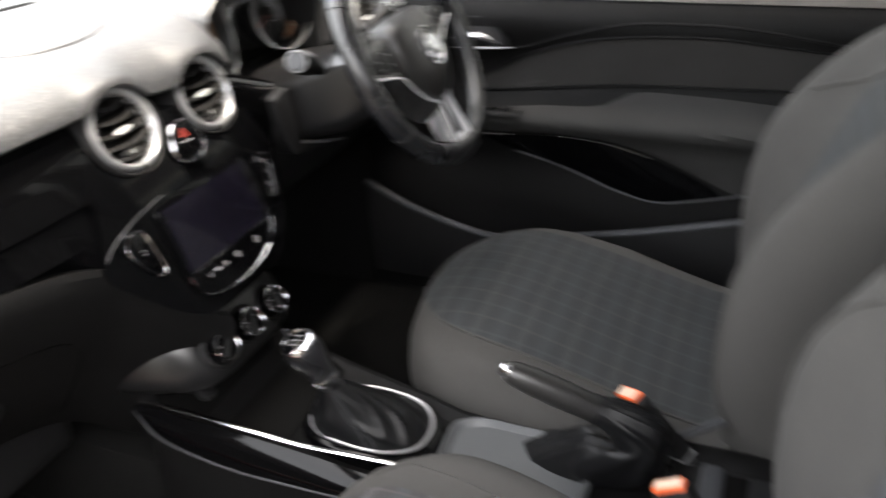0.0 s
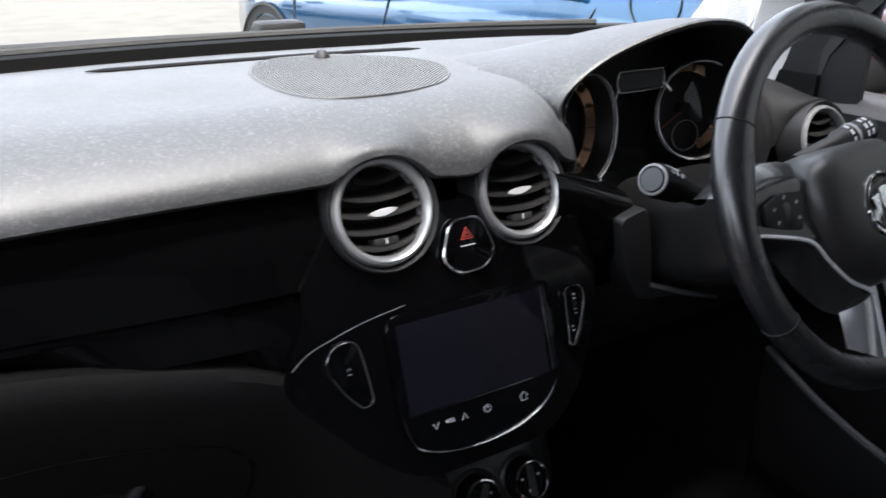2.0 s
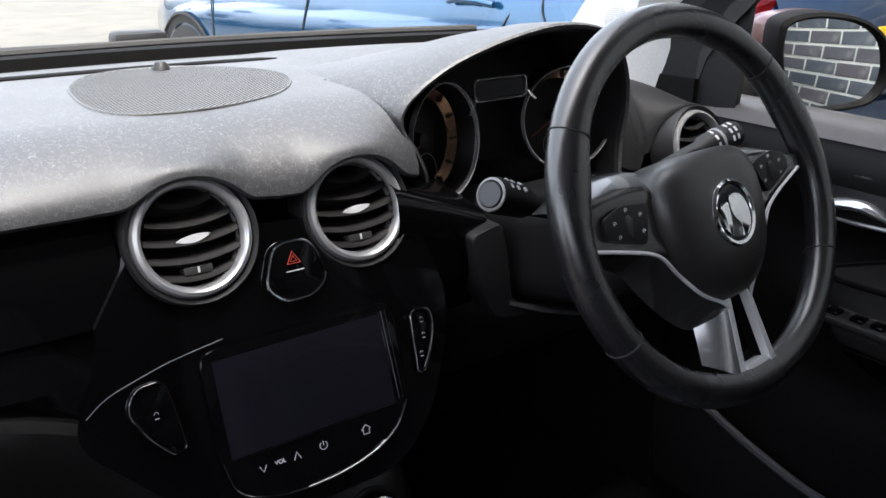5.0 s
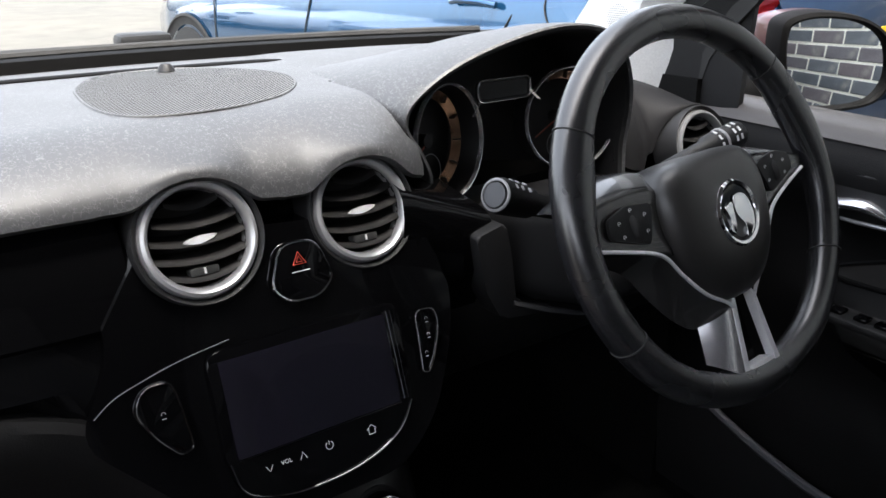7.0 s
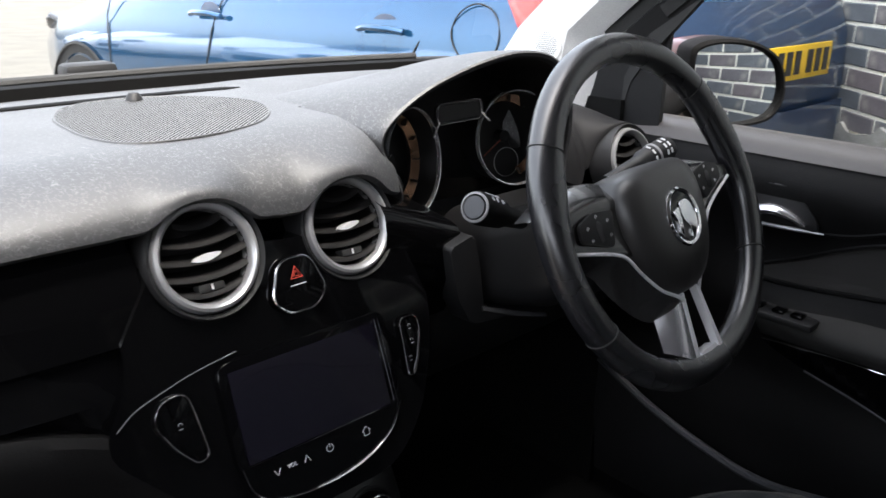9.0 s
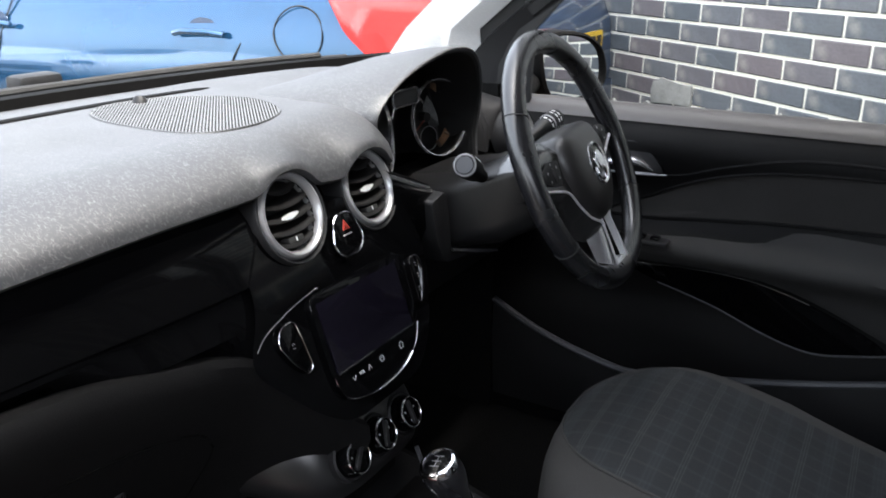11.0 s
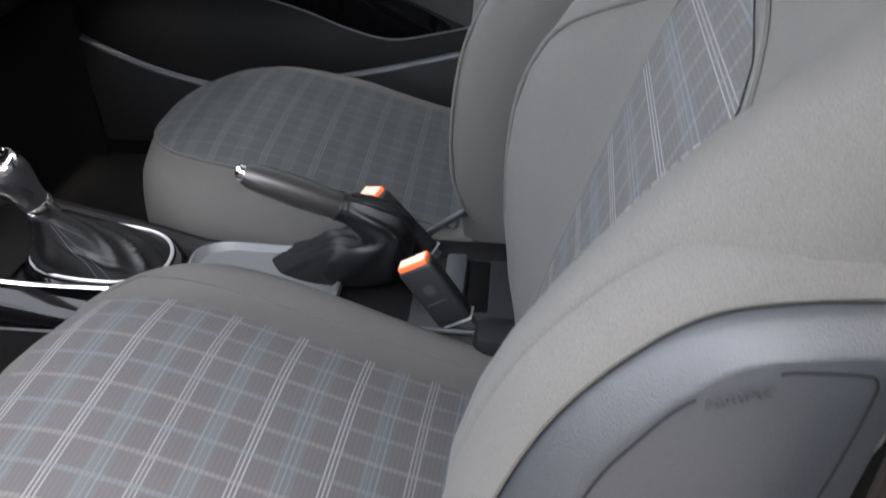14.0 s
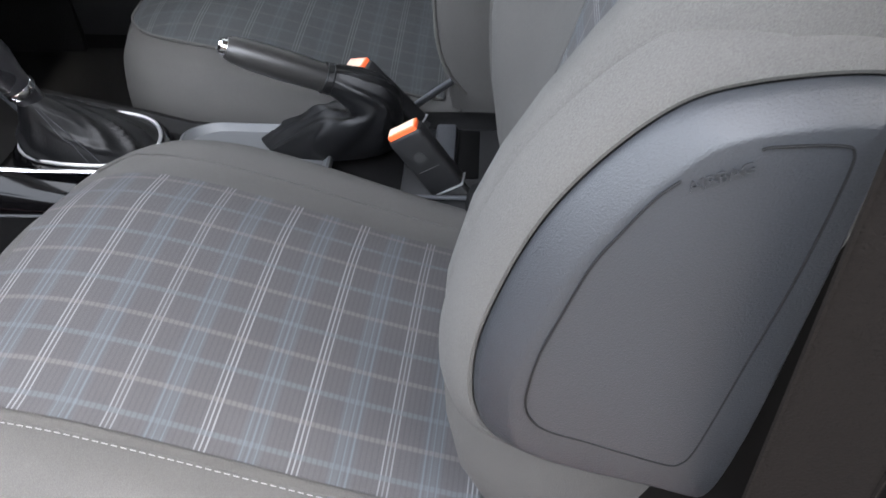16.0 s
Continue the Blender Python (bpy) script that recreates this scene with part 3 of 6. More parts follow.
# hood over the instruments
HOODLINE = [(0.184, 0.252, 0.882), (0.175, 0.243, 0.9), (0.16, 0.237, 0.925), (0.1425, 0.234, 0.952), (0.1525, 0.232, 0.976), (0.2, 0.231, 1.004), (0.27, 0.23, 1.025), (0.34, 0.23, 1.0345),
            (0.40, 0.232, 1.027), (0.443, 0.24, 1.003), (0.472, 0.25, 0.965), (0.485, 0.258, 0.925), (0.488, 0.265, 0.88), (0.488, 0.262, 0.832)]
lipline = smooth_loop(HOODLINE, 6, False)
rows = []
for k, (dy, f) in enumerate(((-0.0, -0.006), (-0.002, -0.002), (0.0, 0.0), (0.02, 0.002), (0.06, 0.0), (0.12, -0.01), (0.19, -0.03), (0.27, -0.062))):
    row = []
    for p in lipline:
        c = Vector((0.33, p.y, 0.9))
        d = (p - c)
        d.y = 0
        drop = f if k < 3 else min(0.0, -(max(0, p.z - 0.968)) * (dy / 0.27) ** 1.6)
        q = p + Vector((0, dy, 0))
        if k < 3:
            q += d.normalized() * f
        else:
            q.z += drop
            q.x += (q.x - 0.33) * 0.22 * (dy / 0.27)
        row.append(q)
    rows.append(row)
part("instrument_hood", grid(rows), PAD, dash, "hood over the instruments with the same veined skin")
inner = []
for dy, f in ((-0.002, -0.002), (0.004, -0.009), (0.05, -0.013), (0.12, -0.02)):
    row = []
    for p in lipline:
        d = p - Vector((0.33, p.y, 0.9))
        row.append(p + Vector((0, dy, 0)) + d.normalized() * f)
    inner.append(row)
part("hood_lining", grid(inner), PLASTIC, dash, "matt black lining of the instrument hood")

# round shrouds of the vents, under the skin
for v in (V1, V2, V3):
    m = frame_at(v, (1, 0, 0), (0, -0.947, 0.322))
    part("vent_shroud", lathe([(0.0535, -0.03), (0.0535, 0.004), (0.052, 0.0065), (0.0485, 0.004), (0.047, -0.004), (0.047, -0.03)], m, 40), PLASTIC, dash, "matt black shroud round a vent")

# the tilted centre panel: u runs up it
ORIGIN, UPV, OUT = Vector((0, 0.1375, 0.73)), Vector((0, 0.322, 0.947)), Vector((0, -0.947, 0.322))
STACK = frame_at(ORIGIN, (1, 0, 0), OUT)


def on(x, u, out=0.0):
    return ORIGIN + Vector((x, 0, 0)) + UPV * u + OUT * out


# gloss fascia: the long strip under the skin and the centre panel round the vents


def meet(x):
    """How far a surface has come forward to the centre panel: 0 at the dash's end, 1 beside the panel."""
    t = max(0.0, min(1.0, (x + 0.46) / 0.29))
    return t * t * (3 - 2 * t)


def lid_top(x):
    """Height of the glovebox lid's upper edge."""
    return lerp_table([(-0.72, 0.83), (-0.42, 0.828), (-0.28, 0.806), (-0.17, 0.776), (-0.1, 0.71), (-0.05, 0.655)], x)


rows = []
for x in [-0.72 + 0.03 * i for i in range(19)] + [-0.155, -0.128]:
    bow = 0.10 * max(0.0, -x - 0.45) ** 2
    row = []
    for y, z in ((0.226, 0.925), (0.214, 0.905), (0.208, 0.875), (0.206, 0.848), (0.212, 0.843), (0.211, 0.838), (0.211, 0.81), (0.222, 0.775), (0.26, 0.72)):
        flat = 0.1375 + 0.34 * (z - 0.73) + 0.0078 + (0.006 if z < 0.845 else 0) + (0.012 if z > 0.92 else 0)
        sink = max(0.0, lid_top(x) + 0.002 - z)
        row.append((x, (y + bow) * (1 - meet(x)) + flat * meet(x) + 1.6 * sink, z + sink * 0.6))
    rows.append(row)
part("fascia_strip", grid(rows), GLOSS, dash, "gloss black strip across the dashboard")
sheet = bmesh.new()
loops = [[(p[0], p[1]) for p in rounded([(-0.155, 0.24), (-0.155, 0.10), (-0.19, 0.052), (-0.115, -0.03), (-0.07, -0.06), (0.07, -0.06), (0.115, -0.02), (0.15, 0.06), (0.15, 0.24)], 0.03)]]
for v in (V1, V2):
    u = (v - ORIGIN).dot(UPV)
    loops.append([(v.x + 0.0505 * math.cos(a), u + 0.0505 * math.sin(a)) for a in [2 * math.pi * k / 48 for k in range(48)]])
lines = []
for lp in loops:
    vs = [sheet.verts.new((x, y, -0.006)) for x, y in lp]
    lines += [sheet.edges.new((vs[k], vs[(k + 1) % len(vs)])) for k in range(len(vs))]
bmesh.ops.triangle_fill(sheet, use_beauty=True, use_dissolve=False, edges=lines)
for vtx in sheet.verts:
    if vtx.co.y > 0.18:
        vtx.co.z = -0.03 - (vtx.co.y - 0.18) * 0.5
bmesh.ops.transform(sheet, verts=sheet.verts, matrix=STACK)
part("centre_panel", sheet, GLOSS, dash, "gloss black centre panel round the screen and vents", smooth=False)
edge = [on(x, u, -0.004) for x, u in ((-0.174, 0.0656), (-0.158, 0.076), (-0.134, 0.0835), (-0.105, 0.0903), (-0.065, 0.096))]
part("panel_edge", tube(smooth_loop(edge, 6, False), 0.0004, 6), VENTGREY, dash, "thin bright edge line of the centre panel")

# glovebox and lower dash
lid = []
for x in [-0.72 + 0.015 * i for i in range(46)]:
    top = lid_top(x)
    row = []
    for i, (dz, dy) in enumerate(((0.0, 0.03), (0.005, 0.014), (0.004, 0.004), (-0.003, -0.002), (-0.018, -0.003), (-0.04, 0.004), (-0.075, 0.022), (-0.12, 0.049), (-0.16, 0.076), (-0.2, 0.105), (-0.24, 0.15))):
        y0 = (0.2 + 0.57 * (0.8 - top)) * (1 - meet(x)) + (0.1375 + 0.34 * (top - 0.73) + 0.013) * meet(x)
        row.append((x, y0 + dy + 0.08 * max(0, -x - 0.45) ** 2, top + dz))
    lid.append(row)
glove = part("glovebox_lid", grid(lid), SOFT, dash, "dark soft-grained glovebox lid")


def on_lid(x, z):
    """The lid's surface at that place."""
    row = min(lid, key=lambda r: abs(r[0][0] - x))
    y = lerp_table([(q[2], q[1]) for q in row[3:][::-1]], z)
    return Vector((x, y - 0.0004, z))


seam = smooth_loop([(-0.62, 0.742), (-0.45, 0.74), (-0.32, 0.735), (-0.245, 0.723), (-0.212, 0.705), (-0.197, 0.675), (-0.193, 0.63), (-0.193, 0.58)], 6, False)
part("lid_seam", tube([on_lid(p[0], p[1]) for p in seam], 0.0011, 6), BLACKSHELL, glove, "dark shut line of the glovebox lid")
hole = frame_at((-0.322, 0.262, 0.675), (1, 0, 0), (0, -0.87, 0.49))
scoop = part("handle_recess", prism([(p[0], p[1]) for p in rounded([(-0.054, -0.028), (0.044, -0.03), (0.054, 0.034), (-0.05, 0.034)], 0.014)], 0.008, hole, 0.003), BLACKSHELL, glove, "dark hollow behind the glovebox handle")
part("glovebox_handle", tube(smooth_loop([hole @ Vector(q) for q in ((-0.044, -0.017, 0.007), (-0.01, -0.021, 0.01), (0.024, -0.021, 0.01), (0.038, -0.01, 0.009), (0.045, 0.012, 0.006))], 6, False), 0.0065, 10), SIDEPAD, scoop, "grey moulded handle lip")
part("lower_trim", box(-0.7, -0.12, 0.36, 0.6, 0.45, 0.60, 0.02), PLASTIC, dash)
knee = []
for x in [0.12 + 0.03 * i for i in range(20)]:
    knee.append([(x, 0.26, 0.835), (x, 0.235, 0.825), (x, 0.225, 0.78), (x, 0.24, 0.70), (x, 0.29, 0.63), (x, 0.4, 0.58), (x, 0.6, 0.56)])
part("knee_panel", grid(knee), PLASTIC, dash, "black panel under the steering column")
part("dash_end", grid([[(0.15, 0.27, 0.843), (0.3, 0.27, 0.838), (0.5, 0.27, 0.836), (0.53, 0.30, 0.838), (0.72, 0.31, 0.838)], [(0.15, 0.245, 0.838), (0.3, 0.245, 0.833), (0.5, 0.25, 0.83), (0.53, 0.262, 0.83), (0.72, 0.27, 0.81)], [(0.15, 0.24, 0.80), (0.3, 0.25, 0.79), (0.5, 0.25, 0.78), (0.53, 0.255, 0.78), (0.72, 0.26, 0.76)]]), GLOSS, dash, "gloss black dash face behind the wheel")
rows = []
for x in [0.112 + 0.0105 * i for i in range(11)]:
    top = 0.906 - 0.40 * (x - 0.12)
    rows.append([(x, 0.285, top + 0.012), (x, 0.225, top + 0.003), (x, 0.206, top), (x, 0.196, top - 0.004), (x, 0.19, top - 0.012), (x, 0.187, top - 0.03), (x, 0.19, 0.81), (x, 0.215, 0.76)])
part("gloss_shoulder", grid(rows), GLOSS, dash, "gloss black shoulder between vent and column")
# demister slot and sensor, loudspeaker grille
slot = [(x, 0.549 - 0.5 * max(0.0, x) ** 2 - 0.1 * min(0.0, x) ** 2, 0.9757) for x in [-0.235 + 0.02 * i for i in range(21)]]
part("demister_slot", tube(slot, [0.002] + [0.008] * 19 + [0.002], 10, flat=0.22), BLACKSHELL, dash, "narrow black demister slot")
part("sensor_base", lathe([(0.0, 0.010), (0.005, 0.009), (0.008, 0.0055), (0.010, 0.0)], Matrix.Translation((0.017, 0.51, 0.977)), 20), PLASTIC, dash, "small round black light sensor")
gr = smooth_loop([(-0.097, 0.42), (-0.087, 0.462), (-0.062, 0.506), (-0.02, 0.528), (0.043, 0.52), (0.095, 0.475), (0.115, 0.42), (0.098, 0.363), (0.06, 0.316), (0.009, 0.291), (-0.043, 0.286), (-0.084, 0.3), (-0.1, 0.345)], 8)
plate = part("speaker_grille", prism([(p[0], p[1]) for p in gr], 0.0006, Matrix.Translation((0, 0, 0.9772))), GRILLERIB, dash, "oval grey loudspeaker grille with fine slanting slots")
gd, gn = Vector((0.72, 0.69)), Vector((-0.69, 0.72))
slots = [[], []]
for k in range(-80, 200):
    off = k * 0.0036
    cuts = []
    for a, b in zip(gr, gr[1:] + gr[:1]):
        da, db = a.dot(gn) - off, b.dot(gn) - off
        if da * db < 0:
            q = a + (b - a) * (da / (da - db))
            cuts.append(q.dot(gd))
    if len(cuts) >= 2 and max(cuts) - min(cuts) > 0.006:
        o = len(slots[0])
        for s, w in ((min(cuts), -0.0009), (max(cuts), -0.0009), (max(cuts), 0.0009), (min(cuts), 0.0009)):
            q = gd * s + gn * (off + w)
            slots[0].append((q.x, q.y, 0.97795))
        slots[1].append((o, o + 1, o + 2, o + 3))
part("slot_pattern", (slots[0], slots[1]), BLACKSHELL, plate, "fine black slanting slots", smooth=False, kind="stuff")
part("grille_edge", tube([(p[0], p[1], 0.9772) for p in gr], 0.0013, 6, closed=True), PAD, plate)


# ---- round air vents ----
def air_vent(v, tint):
    ob = thing("air_vent", v, "round air vent with a satin silver ring and dark slats", "air vent", "round air vents")
    m = frame_at(v, (1, 0, 0), OUT) @ Matrix.Diagonal((1.045, 1.045, 1, 1))
    part("ring", lathe([(0.0365, -0.008), (0.0372, 0.002), (0.0388, 0.0068), (0.0412, 0.0085), (0.0438, 0.0075), (0.0456, 0.003), (0.046, -0.004)], m, 56), tint, ob, "satin silver ring")
    part("outer_ring", lathe([(0.0455, -0.004), (0.0475, 0.001), (0.0485, -0.003), (0.0485, -0.008)], m, 56), CHROME, ob, "thin chrome outer ring")
    part("barrel", lathe([(0.037, 0.0), (0.0368, -0.02), (0.03, -0.034), (0.0, -0.036)], m, 32), PLASTIC, ob, "black inside of the vent")
    for k in range(-2, 3):
        h = k * 0.0135 + 0.003
        w = math.sqrt(max(0.0362 ** 2 - h * h, 1e-5))
        row = []
        for i in range(13):
            x = -w + 2 * w * i / 12
            sag = 0.0048 * (1 - (x / w) ** 2)
            row.append([m @ Vector((x, h - sag + dy, z)) for dy, z in ((0.0008, -0.001), (0.0022, -0.008), (0.0062, -0.02), (0.005, -0.0215), (-0.0015, -0.011), (-0.0042, 0.0005), (-0.0036, 0.0018), (-0.001, 0.0006))])
        part("slat", grid(row, closed=True, caps=True), SLATCOL, ob)
    tab = smooth_loop([(-0.0135, -0.001), (0.0, 0.0028), (0.0135, 0.0016), (0.0, -0.0032)], 6)
    part("tab", prism([(p[0], p[1]) for p in tab], 0.005, m @ Matrix.Translation((0.001, -0.001, -0.003)), 0.0012), SILVER, ob, "bright chrome tab on the middle slat")
    wheel = part("thumb_wheel", box(-0.011, 0.011, -0.028, -0.0215, -0.012, 0.0005, 0.001, m=m), RUBBER, ob)
    part("pointer", box(-0.0008, 0.0008, -0.0268, -0.0222, 0.0006, 0.0012, m=m), WHITE, wheel)
    return ob


for v, tint in ((V1, VENTSILVER), (V2, VENTSILVER), (V3, VENTGREY)):
    air_vent(v, tint)

# hazard switch between the vents
hz = thing("hazard_switch", on(0.006, 0.14), "black rounded triangular hazard switch with a red triangle and chrome edge", "switch")
shape = rounded([(-0.028, -0.012), (-0.015, 0.022), (0.017, 0.022), (0.029, -0.012), (0.014, -0.026), (-0.014, -0.026)], 0.012, 6)
HM = STACK @ Matrix.Translation((0.005, 0.138, -0.004))
part("button", prism([(p[0], p[1]) for p in shape], 0.004, HM, 0.0015), GLOSS, hz)
part("trim", tube([HM @ Vector((p[0], p[1], 0.0035)) for p in shape], 0.0012, 6, closed=True), CHROME, hz, "thin chrome outline")
tri = lambda r: [(r * math.cos(radians(90 + 120 * k)), r * math.sin(radians(90 + 120 * k))) for k in range(3)]
part("triangle", tube([HM @ Vector((x, y + 0.007, 0.0044)) for x, y in tri(0.0068)], 0.00055, 5, closed=True), REDPRINT, hz, "red warning triangle outline")
part("inner_triangle", tube([HM @ Vector((x, y + 0.007, 0.0044)) for x, y in tri(0.0032)], 0.00045, 5, closed=True), REDPRINT, hz)
part("underline", box(-0.008, 0.008, -0.0028, -0.002, 0.004, 0.0047, m=HM), WHITE, hz)

# ---- screen unit ----
unit = thing("touch_screen_unit", on(0, 0.03), "gloss black touch screen unit with a dark switched-off screen", "touch screen")
face = rounded([(-0.088, 0.09), (-0.088, -0.004), (-0.074, -0.032), (-0.03, -0.045), (0.03, -0.042), (0.07, -0.026), (0.089, -0.003), (0.089, 0.09)], 0.014, 5)
part("surround", prism([(p[0], p[1]) for p in face], 0.004, STACK @ Matrix.Translation((0, 0, -0.0055)), 0.0015), GLOSS, unit)
part("screen", prism([(-0.079, 0.001), (0.0735, 0.001), (0.0735, 0.081), (-0.079, 0.081)], 0.0012, STACK @ Matrix.Translation((0, 0, -0.0012))), SCREEN, unit, "dark switched-off screen with a faint purple sheen", smooth=False)
part("screen_edge", tube([on(x, u, 0.0004) for x, u in ((-0.079, 0.0), (0.074, 0.0))], 0.0003, 5), DARKCHROME, unit)
part("side_trim", tube([on(x, u, 0.0002) for x, u in ((0.0755, 0.083), (0.077, 0.04), (0.078, 0.002))], 0.0006, 6), CHROME, unit, "chrome line beside the screen")
part("side_trim", tube([on(x, u, 0.0002) for x, u in ((0.0795, 0.083), (0.081, 0.04), (0.082, 0.002))], 0.0005, 6), DARKCHROME, unit, "chrome line beside the screen")
arc = smooth_loop([on(x, u, -0.0005) for x, u in ((-0.086, 0.0), (-0.075, -0.029), (-0.03, -0.0425), (0.03, -0.0395), (0.068, -0.024), (0.0855, -0.001))], 8, False)
part("lower_trim", tube(arc, 0.0008, 8), DARKCHROME, unit, "chrome line under the touch keys")
lipm = smooth_loop([on(x, u, 0.0006) for x, u in ((-0.022, -0.0425), (0.01, -0.0415), (0.038, -0.0365), (0.058, -0.0285))], 6, False)
part("key_bar", tube(lipm, [0.0006] + [0.0016] * (len(lipm) - 2) + [0.0006], 8, flat=0.6), CHROME, unit, "bright silver bar under the keys")
KEY = STACK @ Matrix.Translation((0, -0.014, -0.0012))
part("volume_mark", letters("VOL", 0.005, KEY @ Matrix.Translation((-0.0405, 0, 0)), 0.0003), WHITE, unit, smooth=False)
for nm, pts in (("volume_down", ((-0.0585, 0.002), (-0.0555, -0.003), (-0.0525, 0.002))), ("volume_up", ((-0.0285, -0.003), (-0.0255, 0.003), (-0.0225, -0.003)))):
    part(nm, tube([KEY @ Vector((x, y, 0.0004)) for x, y in pts], 0.0003, 5), WHITE, unit)
pw = [KEY @ Vector((-0.001 + 0.0034 * math.sin(a), 0.0034 * math.cos(a), 0.0004)) for a in [radians(35 + 290 * i / 16) for i in range(17)]]
part("power_key", join(tube(pw, 0.0003, 5), tube([KEY @ Vector((-0.001, y, 0.0004)) for y in (0.0005, 0.0042)], 0.0003, 5)), WHITE, unit)
hs = [(-0.0045, 0), (0, 0.0042), (0.0045, 0), (0.003, 0), (0.003, -0.004), (-0.003, -0.004), (-0.003, 0)]
part("home_key", tube([KEY @ Vector((0.0405 + x, y, 0.0004)) for x, y in hs], 0.0003, 5, closed=True), WHITE, unit)


def side_switch(name, label, pts, at, marks):
    ob = thing(name, on(*at), label, "switch")
    out = rounded(pts, 0.009, 6)
    part("button", prism([(p[0], p[1]) for p in out], 0.004, STACK @ Matrix.Translation((0, 0, -0.0065)), 0.001), GLOSS, ob)
    part("trim", tube([on(p[0], p[1], -0.002) for p in out], 0.0008, 6, closed=True), CHROME, ob, "thin chrome outline")
    for k, (x, u, s) in enumerate(marks):
        part("mark", join(tube([on(x + s * math.cos(a), u + 0.002 + s * math.sin(a), -0.0022) for a in [radians(-20 + 220 * i / 10) for i in range(11)]], 0.00025, 5), box(-s, s, -s * 1.1, -s * 0.7, -0.0026, -0.0018, m=STACK @ Matrix.Translation((x, u, 0)))), GREYPRINT, ob)
    return ob


side_switch("steering_switch", "black three-cornered switch with a chrome outline", [(-0.147, 0.061), (-0.138, 0.0765), (-0.1165, 0.0785), (-0.1125, 0.06), (-0.1085, 0.0225), (-0.1195, 0.0195), (-0.134, 0.036)], (-0.12, 0.045), [(-0.1265, 0.0525, 0.0016)])
side_switch("parking_switch", "tall narrow black switch with three grey marks", [(0.106, 0.0755), (0.127, 0.0745), (0.129, 0.057), (0.1195, 0.031), (0.111, 0.0175), (0.1035, 0.0185)], (0.113, 0.04), [(0.117, 0.0635, 0.0014), (0.1165, 0.049, 0.0014), (0.111, 0.033, 0.0014)])

# ---- heater controls ----
heat = thing("heater_panel", (0, 0.13, 0.61), "satin black bulging heater control panel with three round dials", "heater controls")
HN = Vector((0, -0.9, 0.44))
HF = frame_at((-0.003, 0.139, 0.608), (1, 0, 0), HN)
plan = smooth_loop([(-0.15, 0.28), (-0.138, 0.22), (-0.12, 0.172), (-0.095, 0.142), (-0.06, 0.131), (0.0, 0.129), (0.06, 0.131), (0.095, 0.145), (0.115, 0.18), (0.125, 0.25)], 6, False)
rows = []
for i, q in enumerate(plan):
    a, b = plan[max(i - 1, 0)], plan[min(i + 1, len(plan) - 1)]
    inward = Vector((-(b - a).y, (b - a).x)).normalized()
    row = []
    for d, z in ((0.075, 0.668), (0.04, 0.666), (0.02, 0.661), (0.008, 0.65), (0.002, 0.636), (0.0, 0.62), (0.0, 0.6), (0.003, 0.585), (0.011, 0.573), (0.024, 0.567), (0.05, 0.565)):
        at = q + inward * d
        row.append((at.x, at.y + 0.49 * (z - 0.608) + 0.009, z))
    rows.append(row)
part("panel", grid(rows), POD, heat, "satin black rounded housing")
for x in (-0.058, -0.002, 0.055):
    DM = HF @ Matrix.Translation((x, 0.006, 0))
    part("dial_seat", lathe([(0.0275, -0.006), (0.0275, 0.0015), (0.025, 0.003), (0.0225, 0.0005), (0.0, 0.0005)], DM, 36), PLASTIC, heat, "black collar round a dial")
    d = part("dial", lathe([(0.0222, -0.002), (0.022, 0.006), (0.0205, 0.014), (0.0192, 0.0165), (0.0172, 0.0165), (0.016, 0.014), (0.0, 0.014)], DM, 40), GLOSS, heat, "gloss black dial")
    part("ring", lathe([(0.0172, 0.0163), (0.0178, 0.0174), (0.0192, 0.017), (0.0198, 0.0155)], DM, 40), CHROME, d, "chrome ring on the dial")
    part("grip", box(-0.0032, 0.0032, -0.0155, 0.0155, 0.013, 0.0185, 0.0018, m=DM @ Matrix.Rotation(radians(-24 + 400 * x), 4, "Z")), PLASTIC, d, "raised black finger grip")
    for a in (20, 160, 250):
        part("mark", box(-0.0011, 0.0011, 0.009, 0.0115, 0.0141, 0.0145, m=DM @ Matrix.Rotation(radians(a - 90), 4, "Z")), GREYPRINT, d)

# ---- instruments ----
clu = thing("instrument_cluster", (0.33, 0.3, 0.85), "instrument cluster with two chrome-ringed dials under the hood", "instruments")
part("back_plate", prism([(0.33 + (p.x - 0.33) * 0.94, 0.9 + (p.z - 0.9) * 0.84) for p in lipline][::-1], 0.01, Matrix(((1, 0, 0, 0), (0, 0, -1, 0.365), (0, 1, 0, 0), (0, 0, 0, 1)))), PLASTIC, clu)
part("visor_floor", grid([[(x, 0.36, 0.832) for x in (0.14, 0.24, 0.34, 0.44, 0.53)], [(x, 0.30, 0.838) for x in (0.14, 0.24, 0.34, 0.44, 0.53)], [(x, 0.25, 0.84) for x in (0.14, 0.24, 0.34, 0.44, 0.53)], [(x, 0.235, 0.83) for x in (0.14, 0.24, 0.34, 0.44, 0.53)]]), SOFT, clu, "black shelf under the dials")
